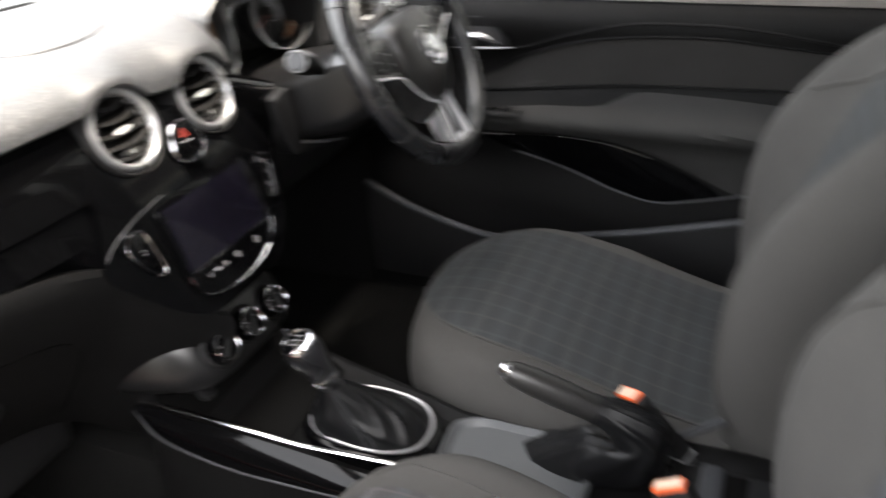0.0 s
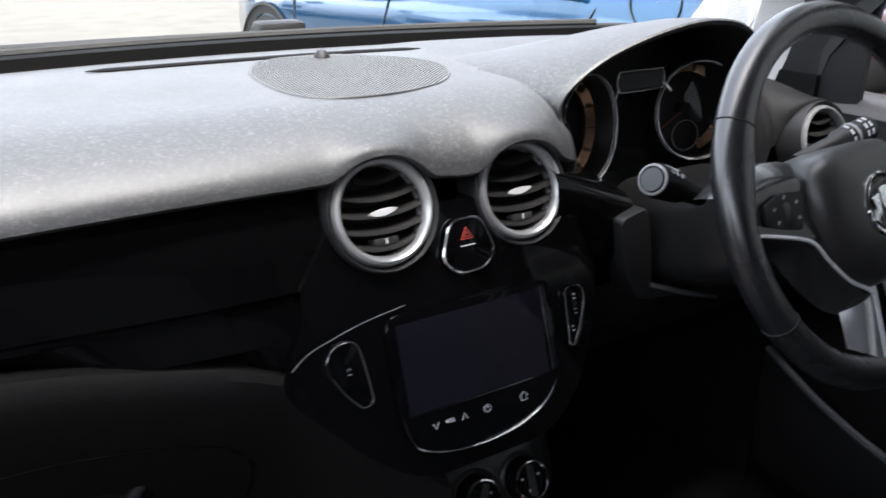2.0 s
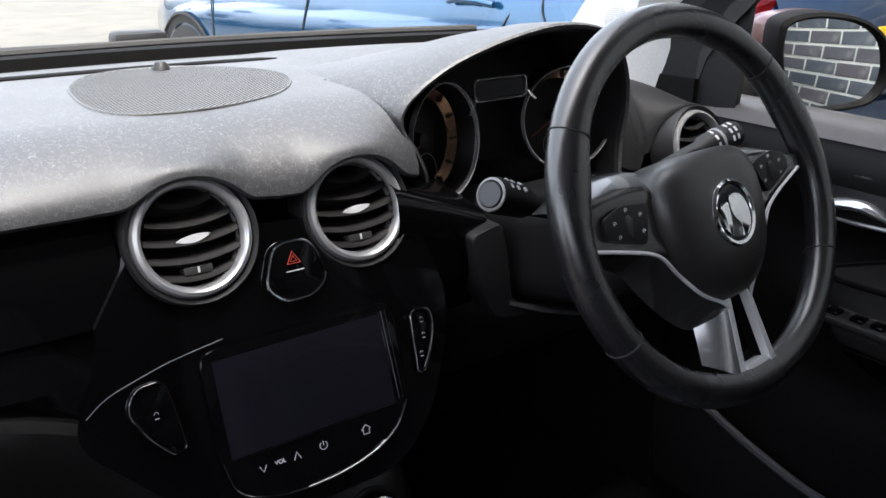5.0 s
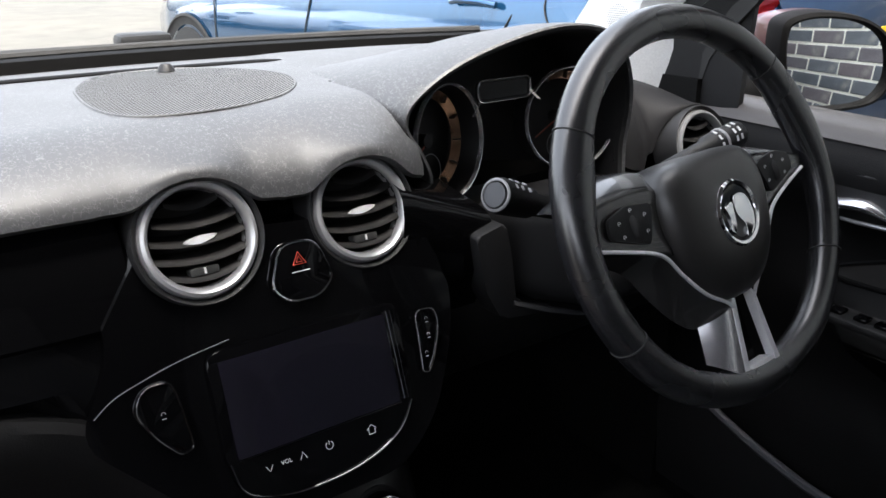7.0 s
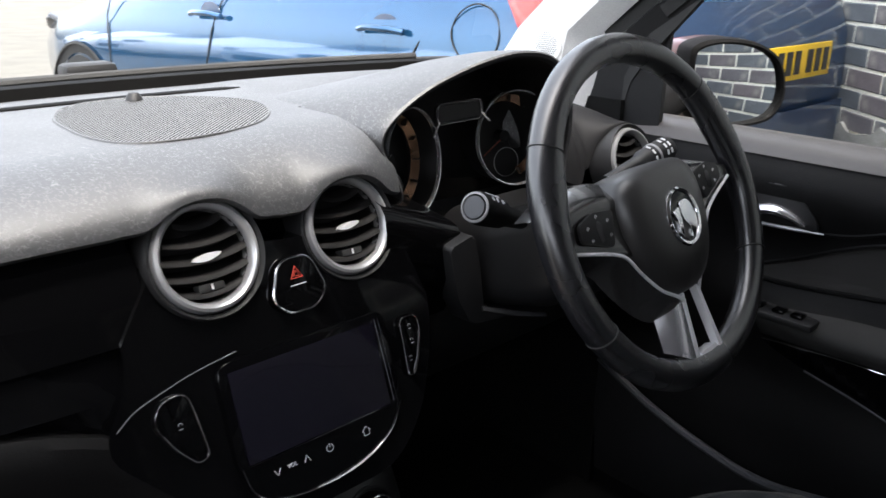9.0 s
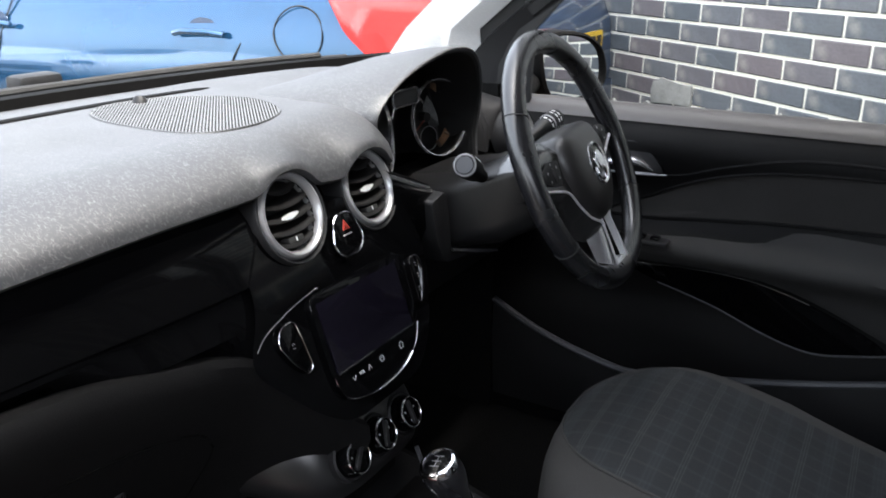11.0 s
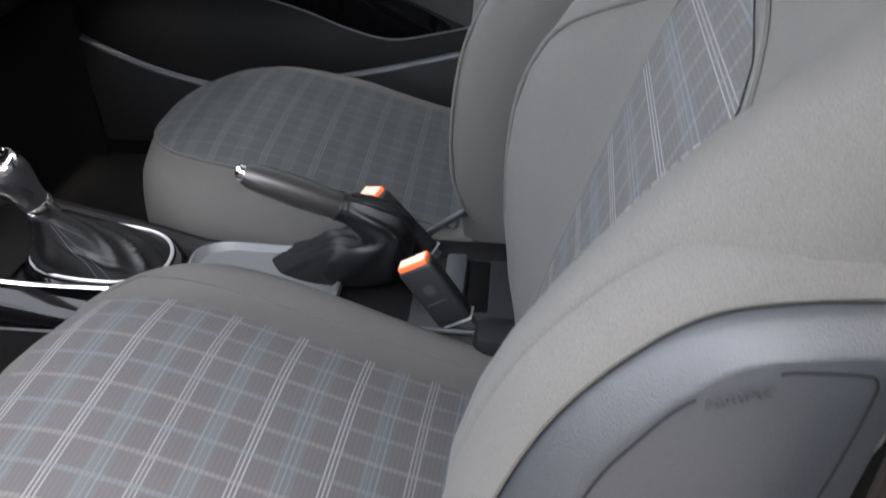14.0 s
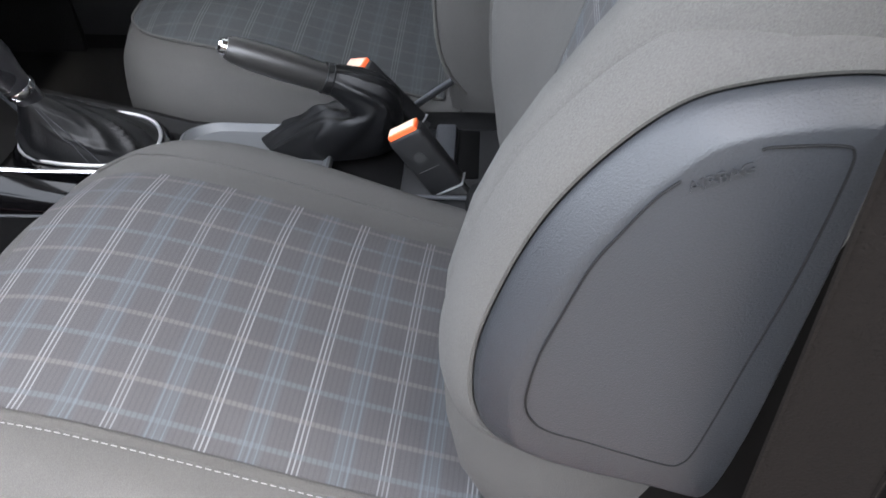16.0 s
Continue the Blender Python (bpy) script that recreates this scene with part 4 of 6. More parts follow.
for cx, cy, yaw in ((0.2385, 0.288, 19), (0.428, 0.300, -14)):
    nrm = Vector((math.sin(radians(yaw)), -math.cos(radians(yaw)), 0.12))
    m = frame_at((cx, cy, 0.9135), (math.cos(radians(yaw)), math.sin(radians(yaw)), 0), nrm) @ Matrix.Diagonal((0.965, 0.965, 1, 1))
    dial = part("dial_tube", lathe([(0.0625, 0.0), (0.0615, -0.002), (0.060, -0.044), (0.0, -0.045)], m, 48), DIALFACE, clu, "deep black dial")
    part("bezel", lathe([(0.0612, -0.003), (0.0618, 0.0016), (0.0632, 0.002), (0.0642, -0.0002), (0.0644, -0.004)], m, 64), BEZEL, dial, "thin chrome bezel")
    rows = []
    for a in [radians(-70 + 185 * i / 30) for i in range(31)]:
        rows.append([m @ Vector((r * math.cos(a), r * math.sin(a), h)) for r, h in ((0.0575, -0.025), (0.0478, -0.032))])
    part("scale", grid(rows), DIALRING, dial, "brushed scale ring with dark ticks, tinted by a painted warm reflection")
    for k in range(7):
        a = radians(-68 + 180 * k / 6)
        part("tick", box(0.0485, 0.0575, -0.0006, 0.0006, -0.0305, -0.0238, m=m @ Matrix.Rotation(a, 4, "Z")), PLATEBLACK, dial)
    part("hub", lathe([(0.009, -0.044), (0.008, -0.030), (0.0, -0.029)], m, 20), PLASTIC, dial)
    part("needle", box(-0.002, 0.042, -0.0008, 0.0008, -0.0315, -0.0305, m=m @ Matrix.Rotation(radians(215), 4, "Z")), NEEDLE, dial, "thin red needle")
    part("small_gauge", tube([m @ Vector((0.004 + 0.02 * math.cos(t), -0.036 + 0.02 * math.sin(t), -0.034)) for t in [2 * math.pi * i / 28 for i in range(28)]], 0.0006, 5, closed=True), GREYPRINT, dial, "outline of a small fuel gauge")
m = frame_at((0.318, 0.296, 0.9605), (1, 0, 0), (0.05, -1, 0.1))
win = rounded([(-0.039, -0.0118), (0.039, -0.0118), (0.039, 0.0118), (-0.039, 0.0118)], 0.009, 6)
disp = part("display", prism([(p[0], p[1]) for p in win], 0.004, m @ Matrix.Translation((0, 0, -0.006))), DIALFACE, clu)
part("frame", tube([m @ Vector((p[0], p[1], 0)) for p in win], 0.0009, 6, closed=True), BEZEL, disp, "chrome outline of the small display")
part("inner_line", tube([m @ Vector((p[0] * 0.93, p[1] * 0.8, -0.0015)) for p in win], 0.0004, 6, closed=True), DARKCHROME, disp, "thin inner line of the display")
for a, b in (((-0.0365, -0.009), (-0.047, -0.025)), ((0.038, -0.004), (0.052, -0.0165))):
    for d in (-0.0012, 0.0012):
        part("strut", tube([m @ Vector((a[0] + d, a[1], 0)), m @ Vector((b[0] + d, b[1], 0))], 0.0006, 6), BEZEL, disp)

# ---- steering wheel ----
WC = Vector((0.336, 0.02, 0.901))
WOUT = Vector((0, -0.875, 0.485))
WM = frame_at(WC, (1, 0, 0), WOUT) @ Matrix.Translation((0.0144, 0.0007, -0.0173)) @ Matrix.Rotation(0.0683, 4, "X") @ Matrix.Rotation(0.055, 4, "Y")
wheel = thing("steering_wheel", WC, "black leather steering wheel with silver spokes and chrome badge", "steering wheel")
RX, RY = 0.1835, 0.1695


def ring_pt(a):
    """Middle line of the rim, flattened a little at the foot."""
    x, y = RX * math.cos(a), RY * math.sin(a)
    return x, (y if y > -0.14 else -0.14 + (y + 0.14) * 0.92)


def rim_point(a, t, lift=0.0):
    """On the rim's leather: a round the wheel, t round its section, with thumb swells beside the spokes."""
    x, y = ring_pt(a)
    d = Vector((x, y, 0)).normalized()
    swell = sum(math.exp(-(((a - radians(c) + math.pi) % (2 * math.pi) - math.pi) / 0.24) ** 2) for c in (24, 164))
    wide, deep = 0.0158 + 0.004 * swell, 0.0152 + 0.001 * swell
    return WM @ (Vector((x, y, 0)) + d * ((wide + lift) * math.cos(t) - 0.003 * swell) + Vector((0, 0, (deep + lift) * math.sin(t))))


N = 120
bm = grid([[rim_point(2 * math.pi * i / N, 2 * math.pi * j / 18) for j in range(18)] for i in range(N + 1)], closed=True)
bmesh.ops.remove_doubles(bm, verts=bm.verts, dist=1e-5)
rim = part("rim", bm, LEATHER, wheel, "thick black leather rim")
for deg in (151, 212, 332, 44):
    part("seam", tube([rim_point(radians(deg) + 0.012 * math.sin(2 * math.pi * j / 24), 2 * math.pi * j / 24, 0.0002) for j in range(24)], 0.0007, 5, closed=True), RUBBER, rim)
for lo, hi in ((334, 402), (153, 210)):
    dots = []
    for k in range(int((hi - lo) * 1.6)):
        a = radians(lo + k / 1.6)
        dots.append(tube([rim_point(a, math.pi * 0.80, 0.0003), rim_point(a + 0.004, math.pi * 0.86, 0.0003)], 0.0005, 4))
    part("stitching", join(*dots), RUBBER, rim, "cross stitches along the rim's inner side", kind="stuff")

# hub, a few degrees off straight ahead
WI = WM @ Matrix.Translation((-0.0105, -0.001, -0.003)) @ Matrix.Rotation(radians(4), 4, "Z")
half = [(0.0, 0.048), (0.03, 0.0475), (0.056, 0.044), (0.07, 0.031), (0.0755, 0.008), (0.073, -0.02), (0.062, -0.05), (0.042, -0.073), (0.02, -0.085), (0.0, -0.087)]
dark = smooth_loop(half + [(-x, y) for x, y in half[-2:0:-1]], 6)
rows = []
for s, h in ((1.0, -0.03), (1.0, 0.002), (0.99, 0.0085), (0.965, 0.0135), (0.9, 0.0195), (0.75, 0.0255), (0.5, 0.0295), (0.25, 0.031), (0.02, 0.0315)):
    rows.append([WI @ Vector((p[0] * s, (p[1] + 0.015) * s - 0.015, h)) for p in dark])
part("airbag_cover", grid(rows, closed=True, caps=True), COVER, wheel, "domed black airbag cover")
for s in (-1, 1):
    part("cover_seam", tube(smooth_loop([WI @ Vector((s * x, y, h)) for x, y, h in ((0.05, 0.0385, 0.0155), (0.0565, 0.018, 0.0205), (0.057, -0.008, 0.0222), (0.0515, -0.032, 0.0222))], 6, False), 0.0006, 6), RUBBER, wheel, "fine seam in the airbag cover")
for s in (-1, 1):
    rows = []
    for i in range(17):
        u = i / 16
        x = 0.052 + 0.118 * u
        top = lerp_table([(0, 0.048), (0.4, 0.0475), (0.75, 0.039), (1, 0.028)], u) - s * 0.011 * u ** 0.7
        low = lerp_table([(0, -0.034), (0.28, -0.0235), (0.6, -0.0125), (1, -0.001)], u)
        rise = 0.012 - 0.006 * u
        row = []
        for f, h in ((-0.03, -0.036), (-0.01, -0.026), (0.04, -0.016), (0.12, -0.007), (0.2, 0.0005), (0.27, rise * 0.55), (0.33, rise * 0.68), (0.42, rise * 0.6), (0.75, rise * 0.55), (0.95, rise * 0.7), (1.0, rise * 0.6), (1.03, -0.006), (1.02, -0.03)):
            row.append(WI @ Vector((s * x, top + (low - top) * f, h)))
        rows.append(row)
    part("side_spoke", grid(rows), SPOKE, wheel, "satin black side spoke with a rounded upper ridge")
    kp = rounded([(s * 0.082, 0.021), (s * 0.115, 0.026), (s * 0.14, 0.02), (s * 0.142, 0.004), (s * 0.096, -0.012)], 0.005)
    pad = part("key_pad", prism([(p[0], p[1]) for p in (kp if s > 0 else kp[::-1])], 0.003, WI @ Matrix.Translation((0, 0, 0.0062)), 0.001), PLASTIC, wheel, "black pad of small keys")
    part("roller", tube([WI @ Vector((s * 0.111, y, 0.0085)) for y in (-0.003, 0.0, 0.014, 0.017)], [0.002, 0.0042, 0.0042, 0.002], 14), RUBBER, pad, "ribbed black roller")
    for kx, ky in ((0.095, 0.014), (0.096, 0.0), (0.128, 0.014), (0.126, 0.002), (0.111, 0.0215)):
        part("key_mark", join(tube([WI @ Vector((s * kx + 0.0017 * math.cos(t), ky + 0.0017 * math.sin(t), 0.0094)) for t in [math.pi * 1.4 * i / 7 for i in range(8)]], 0.00025, 4), box(s * kx - 0.0018, s * kx + 0.0018, ky - 0.0004, ky + 0.0002, 0.0092, 0.0096, m=WI)), WHITE, pad)
    edge = [(0.162, 0.0, 0.0068), (0.125, -0.0105, 0.0078), (0.098, -0.0195, 0.0092), (0.083, -0.0285, 0.0095), (0.0675, -0.048, 0.0085), (0.045, -0.0715, 0.0085), (0.0255, -0.0845, 0.0105), (0.0155, -0.093, 0.0115)]
    line = smooth_loop([WI @ Vector((s * x, y, h)) for x, y, h in edge], 6, False)
    part("silver_edge", tube(line, 0.0018, 8), SILVER, wheel, "slim satin silver edge")
    outer = [(0.155, -0.006, -0.026), (0.12, -0.022, -0.026), (0.098, -0.036, -0.028), (0.088, -0.05, -0.028), (0.077, -0.068, -0.026), (0.062, -0.09, -0.02), (0.05, -0.101, -0.01), (0.03, -0.1, 0.005)]
    back = smooth_loop([WI @ Vector((s * x, y, h)) for x, y, h in outer], 6, False)
    part("spoke_web", grid([[a + (b - a) * t for t in (0, 0.3, 0.65, 1)] for a, b in zip(line, back)]), SPOKE, wheel, "dark flank under the silver edge")
    leg = [(s * 0.0115, -0.083), (s * 0.0175, -0.086), (s * 0.0205, -0.11), (s * 0.0275, -0.158), (s * 0.0205, -0.16), (s * 0.019, -0.15)]
    low_leg = part("lower_spoke", prism([(p[0], p[1]) for p in rounded(leg if s < 0 else leg[::-1], 0.003)], 0.007 if s < 0 else 0.0085, WI @ Matrix.Translation((0, 0, 0.004)), 0.0018, 3), SILVER, wheel, "satin silver lower spoke")
    flare = []
    for k in range(7):
        t = k / 6
        a = Vector((0.0185 + 0.007 * t, -0.09 - 0.067 * t, 0.0105))
        b = Vector((0.049 + 0.01 * t, -0.1 - 0.031 * t, -0.008 + 0.006 * t))
        flare.append([WI @ Vector(((a.lerp(b, f)).x * s, (a.lerp(b, f)).y, (a.lerp(b, f)).z + 0.0065 * math.sin(math.pi * f))) for f in (0, 0.2, 0.4, 0.6, 0.8, 1.0)])
    if s < 0:
        part("flare", solid(grid(flare), 0.003), FLANK, low_leg, "silver flank of the spoke")
part("spoke_bridge", prism([(p[0], p[1]) for p in rounded([(-0.022, -0.161), (0.022, -0.161), (0.019, -0.149), (-0.019, -0.149)], 0.003)], 0.012, WI @ Matrix.Translation((0, 0, -0.001)), 0.004), SILVER, wheel, "satin silver bridge of the lower spokes")
part("spoke_inset", prism([(-0.017, -0.08), (-0.02, -0.155), (0.02, -0.155), (0.017, -0.08)], 0.008, WI @ Matrix.Translation((0, 0, -0.016))), GLOSS, wheel)
BM = WI @ Matrix.Translation((0.0, -0.012, 0.0065)) @ Matrix.Diagonal((0.97, 0.97, 1, 1))
badge = part("badge", lathe([(0.031, 0.0205), (0.031, 0.0245), (0.029, 0.0265), (0.0262, 0.0255), (0.0258, 0.024), (0.0, 0.024)], BM, 40), CHROME, wheel, "round chrome badge")
part("badge_field", lathe([(0.0258, 0.0244), (0.0, 0.0248)], BM, 32), GLOSS, badge)
part("badge_shape", prism([(p[0], p[1]) for p in smooth_loop([(-0.002, 0.016), (0.012, 0.015), (0.018, 0.006), (0.02, -0.008), (0.013, -0.02), (0.002, -0.023), (0.004, -0.012), (-0.003, -0.004), (-0.006, 0.006)], 5)], 0.002, BM @ Matrix.Translation((0, 0, 0.0244)), 0.0006), CHROME, badge, "plain raised chrome shape")
part("badge_wing", prism([(p[0], p[1]) for p in rounded([(-0.02, 0.009), (-0.008, 0.012), (-0.009, -0.004), (-0.013, -0.018), (-0.019, -0.013), (-0.016, -0.002)], 0.002)][::-1], 0.002, BM @ Matrix.Translation((0, 0, 0.0244)), 0.0006), CHROME, badge, "plain raised chrome shape")

# column shroud and stalks
col = thing("steering_column", (0.338, 0.13, 0.8), "black steering column shroud with two stalks", "steering column")
rows = []
for y, w, zt, zb in ((0.05, 0.045, 0.905, 0.84), (0.075, 0.062, 0.915, 0.80), (0.12, 0.074, 0.90, 0.775), (0.18, 0.09, 0.875, 0.762), (0.26, 0.095, 0.86, 0.76)):
    ring = rounded([(-w, zt - 0.02), (-w, zb + 0.02), (-w * 0.8, zb), (w * 0.8, zb), (w, zb + 0.02), (w, zt - 0.02), (w * 0.7, zt), (-w * 0.7, zt)], 0.012, 3)
    rows.append([(0.338 + p[0], y, p[1]) for p in ring])
part("shroud", grid(rows, closed=True, caps=True), POD, col)
cheek = rounded([(0.186, 0.850), (0.222, 0.858), (0.232, 0.82), (0.24, 0.768), (0.288, 0.755), (0.288, 0.746), (0.221, 0.755), (0.2, 0.79)], 0.006, 4)
part("cheek", prism([(p[0], p[1]) for p in cheek], 0.03, Matrix(((1, 0, 0, 0), (0, 0, -1, 0.205), (0, 1, 0, 0), (0, 0, 0, 1))), 0.003, 3), PLASTIC, col, "dark stepped cheek beside the column")
part("height_lever", tube([(0.232, 0.17, 0.772), (0.26, 0.15, 0.765), (0.292, 0.13, 0.76)], [0.005, 0.006, 0.0045], 10, flat=0.5), SIDEPAD, col, "dark adjusting lever under the column")
tip = Vector((0.153, 0.110, 0.916))
ax = (tip - Vector((0.262, 0.138, 0.872))).normalized()
st = part("light_stalk", tube([tip - ax * d for d in (0.105, 0.055, 0.05, 0.006, 0.0)], [0.009, 0.011, 0.0142, 0.016, 0.0152], 20), SOFT, col)
sm = frame_at(tip, (0, 1, 0), ax)
part("tip", lathe([(0.0108, 0.0), (0.0105, 0.0018), (0.0, 0.002)], sm, 28), SLATE, st, "grey round end button")
part("tip_ring", lathe([(0.0118, 0.0002), (0.0125, 0.0014), (0.0142, 0.0008), (0.015, -0.001)], sm, 32), VENTGREY, st, "pale ring round the end button")
for d in (0.012, 0.022, 0.034):
    for a in (232, 262):
        part("mark", box(0.0145, 0.0163, -0.002, 0.002, -d - 0.0014, -d + 0.0014, m=sm @ Matrix.Rotation(radians(a), 4, "Z")), GREYPRINT, st)
tip2 = Vector((0.538, 0.146, 0.911))
ax2 = (tip2 - Vector((0.45, 0.155, 0.888))).normalized()
st2 = part("wiper_stalk", tube([tip2 - ax2 * d for d in (0.115, 0.055, 0.05, 0.005, 0.0)], [0.009, 0.011, 0.0145, 0.0155, 0.014], 20), PLASTIC, col)
sm2 = frame_at(tip2, (0, 1, 0), ax2)
part("collar", lathe([(0.0152, -0.031), (0.0162, -0.03), (0.0162, -0.028), (0.0152, -0.027)], sm2, 24), GREYPRINT, st2)
for d in (0.01, 0.017, 0.038):
    for a in (95, 130, 165):
        part("mark", box(0.0148, 0.0159, -0.003, 0.003, -d - 0.0012, -d + 0.0012, m=sm2 @ Matrix.Rotation(radians(a), 4, "Z")), WHITE, st2)

# ---- centre console ----
con = thing("centre_console", (0.0, -0.15, 0.24), "black centre console with gloss panels, a storage tray and chrome strip", "console")
rows = []
for y, z, w in ((0.25, 0.53, 0.105), (0.2, 0.525, 0.112), (0.12, 0.505, 0.115), (0.03, 0.49, 0.105), (-0.06, 0.475, 0.098), (-0.12, 0.465, 0.088), (-0.25, 0.455, 0.085), (-0.55, 0.45, 0.085), (-0.8, 0.45, 0.085)):
    rows.append([(0.008 + sx * w, y, zz) for sx, zz in ((-1.12, 0.24), (-1.05, z - 0.06), (-1.0, z - 0.012), (-0.93, z - 0.002), (-0.85, z - 0.001), (-0.7, z - 0.012), (0.7, z - 0.012), (0.85, z - 0.001), (0.93, z - 0.002), (1.0, z - 0.012), (1.05, z - 0.06), (1.12, 0.24))])
part("body", grid(rows), SOFT, con)
strip = smooth_loop([(-0.112, 0.245, 0.545), (-0.108, 0.2, 0.541), (-0.094, 0.1, 0.522), (-0.083, 0.03, 0.507), (-0.066, -0.05, 0.494), (-0.062, -0.09, 0.491), (-0.072, -0.115, 0.487)], 8, False)
part("chrome_strip", tube(strip, [0.001] + [0.0032] * (len(strip) - 4) + [0.0045, 0.004, 0.001], 8, flat=0.6), CHROME, con, "curved chrome strip")
top = smooth_loop([(-0.116, 0.245, 0.541), (-0.114, 0.2, 0.536), (-0.101, 0.1, 0.518), (-0.091, 0.02, 0.502), (-0.086, -0.06, 0.488), (-0.09, -0.125, 0.482)], 8, False)
low = smooth_loop([(-0.119, 0.248, 0.535), (-0.124, 0.21, 0.50), (-0.12, 0.12, 0.475), (-0.112, 0.03, 0.465), (-0.106, -0.06, 0.462), (-0.1, -0.125, 0.465)], 8, False)
part("gloss_side", grid([[a + (b - a) * t + Vector((-0.006 * math.sin(math.pi * t), 0, 0)) for t in (0, 0.2, 0.5, 0.8, 1)] for a, b in zip(top, low)]), GLOSS, con, "gloss black side panel")
part("side_line", tube([p + Vector((-0.001, 0, 0)) for p in low], 0.0016, 6), SLATE, con, "grey lower edge line")
# sockets and shelf under the heater panel
part("gloss_shelf", grid([[(x, 0.22, 0.56) for x in (-0.11, 0.0, 0.11)], [(x, 0.17, 0.50) for x in (-0.11, 0.0, 0.11)], [(x, 0.09, 0.497) for x in (-0.1, 0.0, 0.1)], [(x, 0.06, 0.49) for x in (-0.09, 0.0, 0.09)]]), BLACKSHELL, con, "black storage shelf")
part("socket", lathe([(0.014, 0.0), (0.014, 0.006), (0.011, 0.007), (0.0105, 0.002), (0.0, 0.002)], frame_at((-0.055, 0.187, 0.53), (1, 0, 0), (0, -0.8, 0.6)), 24), PLASTIC, con, "round black power socket")
part("divider", tube([(0.035, 0.11, 0.585), (0.04, 0.095, 0.54), (0.05, 0.08, 0.50)], 0.003, 6), SLATE, con)
tray = rounded([(-0.05, -0.31), (-0.045, -0.155), (-0.03, -0.125), (0.06, -0.118), (0.08, -0.15), (0.08, -0.31)], 0.016)
rows = [[(0.015 + (p[0] - 0.015) * k, -0.22 + (p[1] + 0.22) * k, z - 0.02 * max(0.0, -0.15 - p[1]) * k) for p in tray] for k, z in ((1.04, 0.46), (1.02, 0.4675), (0.985, 0.4685), (0.955, 0.465), (0.86, 0.456), (0.7, 0.4545), (0.02, 0.4545))]
part("tray", grid(rows, closed=True, caps=True), TRAYGREY, con, "satin grey console tray with a rounded lip")
for x, z in ((-0.062, 0.462), (-0.08, 0.452)):
    part("side_rail", tube([(x + 0.012, -0.2, z + 0.006), (x + 0.004, -0.3, z + 0.002), (x, -0.42, z), (x, -0.62, z)], 0.0028, 8), SLATE, con, "slim grey rail along the console")
part("rear_ledge", box(-0.078, 0.09, -0.62, -0.40, 0.448, 0.457, 0.004), PLASTIC, con, "dark ledge behind the handbrake")
part("rear_block", box(-0.03, 0.088, -0.462, -0.436, 0.45, 0.466, 0.004), SLATE, con, "grey bar beside the rear recess")
part("cup_recess", box(-0.02, 0.085, -0.492, -0.463, 0.446, 0.4585, 0.004), BLACKSHELL, con, "black slot in the console")

# ---- gear lever ----
gear = thing("gear_lever", (0.01, -0.03, 0.48), "gear lever with a silver-capped black knob and wrinkled leather gaiter", "gear lever")
base = [Vector((0.010 + (p[0] - 0.012) * 0.9, -0.026 + (p[1] + 0.027) * 0.88)) for p in smooth_loop([(-0.046, 0.035), (-0.02, 0.058), (0.03, 0.055), (0.068, 0.02), (0.078, -0.045), (0.066, -0.09), (0.03, -0.112), (-0.015, -0.108), (-0.044, -0.07), (-0.053, -0.01)], 8)]
part("frame", tube([(p[0], p[1], 0.492 + 0.13 * (p[1] - 0.0)) for p in base], 0.0024, 8, closed=True), SATIN, gear, "satin silver frame round the gaiter")
part("plinth", grid([[(p[0] * s + 0.012 * (1 - s), p[1] * s - 0.02 * (1 - s), z + 0.13 * p[1]) for p in base] for s, z in ((1.22, 0.468), (1.12, 0.486), (1.03, 0.489), (0.9, 0.488))], closed=True), GLOSS, gear, "gloss black plinth")
KT, KB = Vector((-0.057, 0.027, 0.643)), Vector((-0.03, 0.007, 0.566))
def creases(seed, count, turn):
    """Sharp folds of soft leatherette: ridges that wander round as they go down. a runs round, t down."""
    rnd = random.Random(seed)
    folds = [(rnd.uniform(0, 2 * math.pi), rnd.uniform(-turn, turn), rnd.uniform(0.16, 0.34), rnd.uniform(0.5, 1.0) * rnd.choice((1, 1, -0.8)), rnd.uniform(0.15, 0.85), rnd.uniform(0.22, 0.5)) for _ in range(count)]

    def height(a, t):
        total = 0.0
        for a0, k, w, amp, t0, span in folds:
            d = abs((a - a0 - k * (t - t0) + math.pi) % (2 * math.pi) - math.pi)
            total += amp * max(0.0, 1 - d / w) ** 1.3 * math.exp(-((t - t0) / span) ** 2)
        return total
    return height


fold = creases(5, 13, 1.6)
rows = []
for k in range(41):
    t = k / 40
    c = Vector((0.012, -0.02, 0.489)).lerp(KB, t)
    s = max(0.0, 1 - t) ** 1.0
    row = []
    for p in base:
        a = math.atan2(p[1] + 0.02, p[0] - 0.012)
        env = math.sin(math.pi * min(1.0, t * 1.05)) ** 0.6
        wob = 1 + env * (0.15 * fold(a, t) - 0.02)
        row.append(Vector((c.x + (p[0] - 0.012) * s * wob + 0.0145 * math.cos(a) * (1 - s), c.y + (p[1] + 0.02) * s * wob + 0.0145 * math.sin(a) * (1 - s), c.z + 0.13 * p[1] * s + 0.006 * env * fold(a + 0.4, t))))
    rows.append(row)
part("gaiter", grid(rows, closed=True), GAITER, gear, "wrinkled black leatherette gaiter")
for k in (65, 67):
    part("seam", tube([r[k % len(r)] + Vector((-0.0004, -0.0004, 0.0008)) for r in rows[2:-3]], 0.0005, 5), SLATE, gear, "line of stitches down the gaiter")
kax = (KT - KB).normalized()
km = frame_at(KB, (1, 0, 0), kax)
L = (KT - KB).length
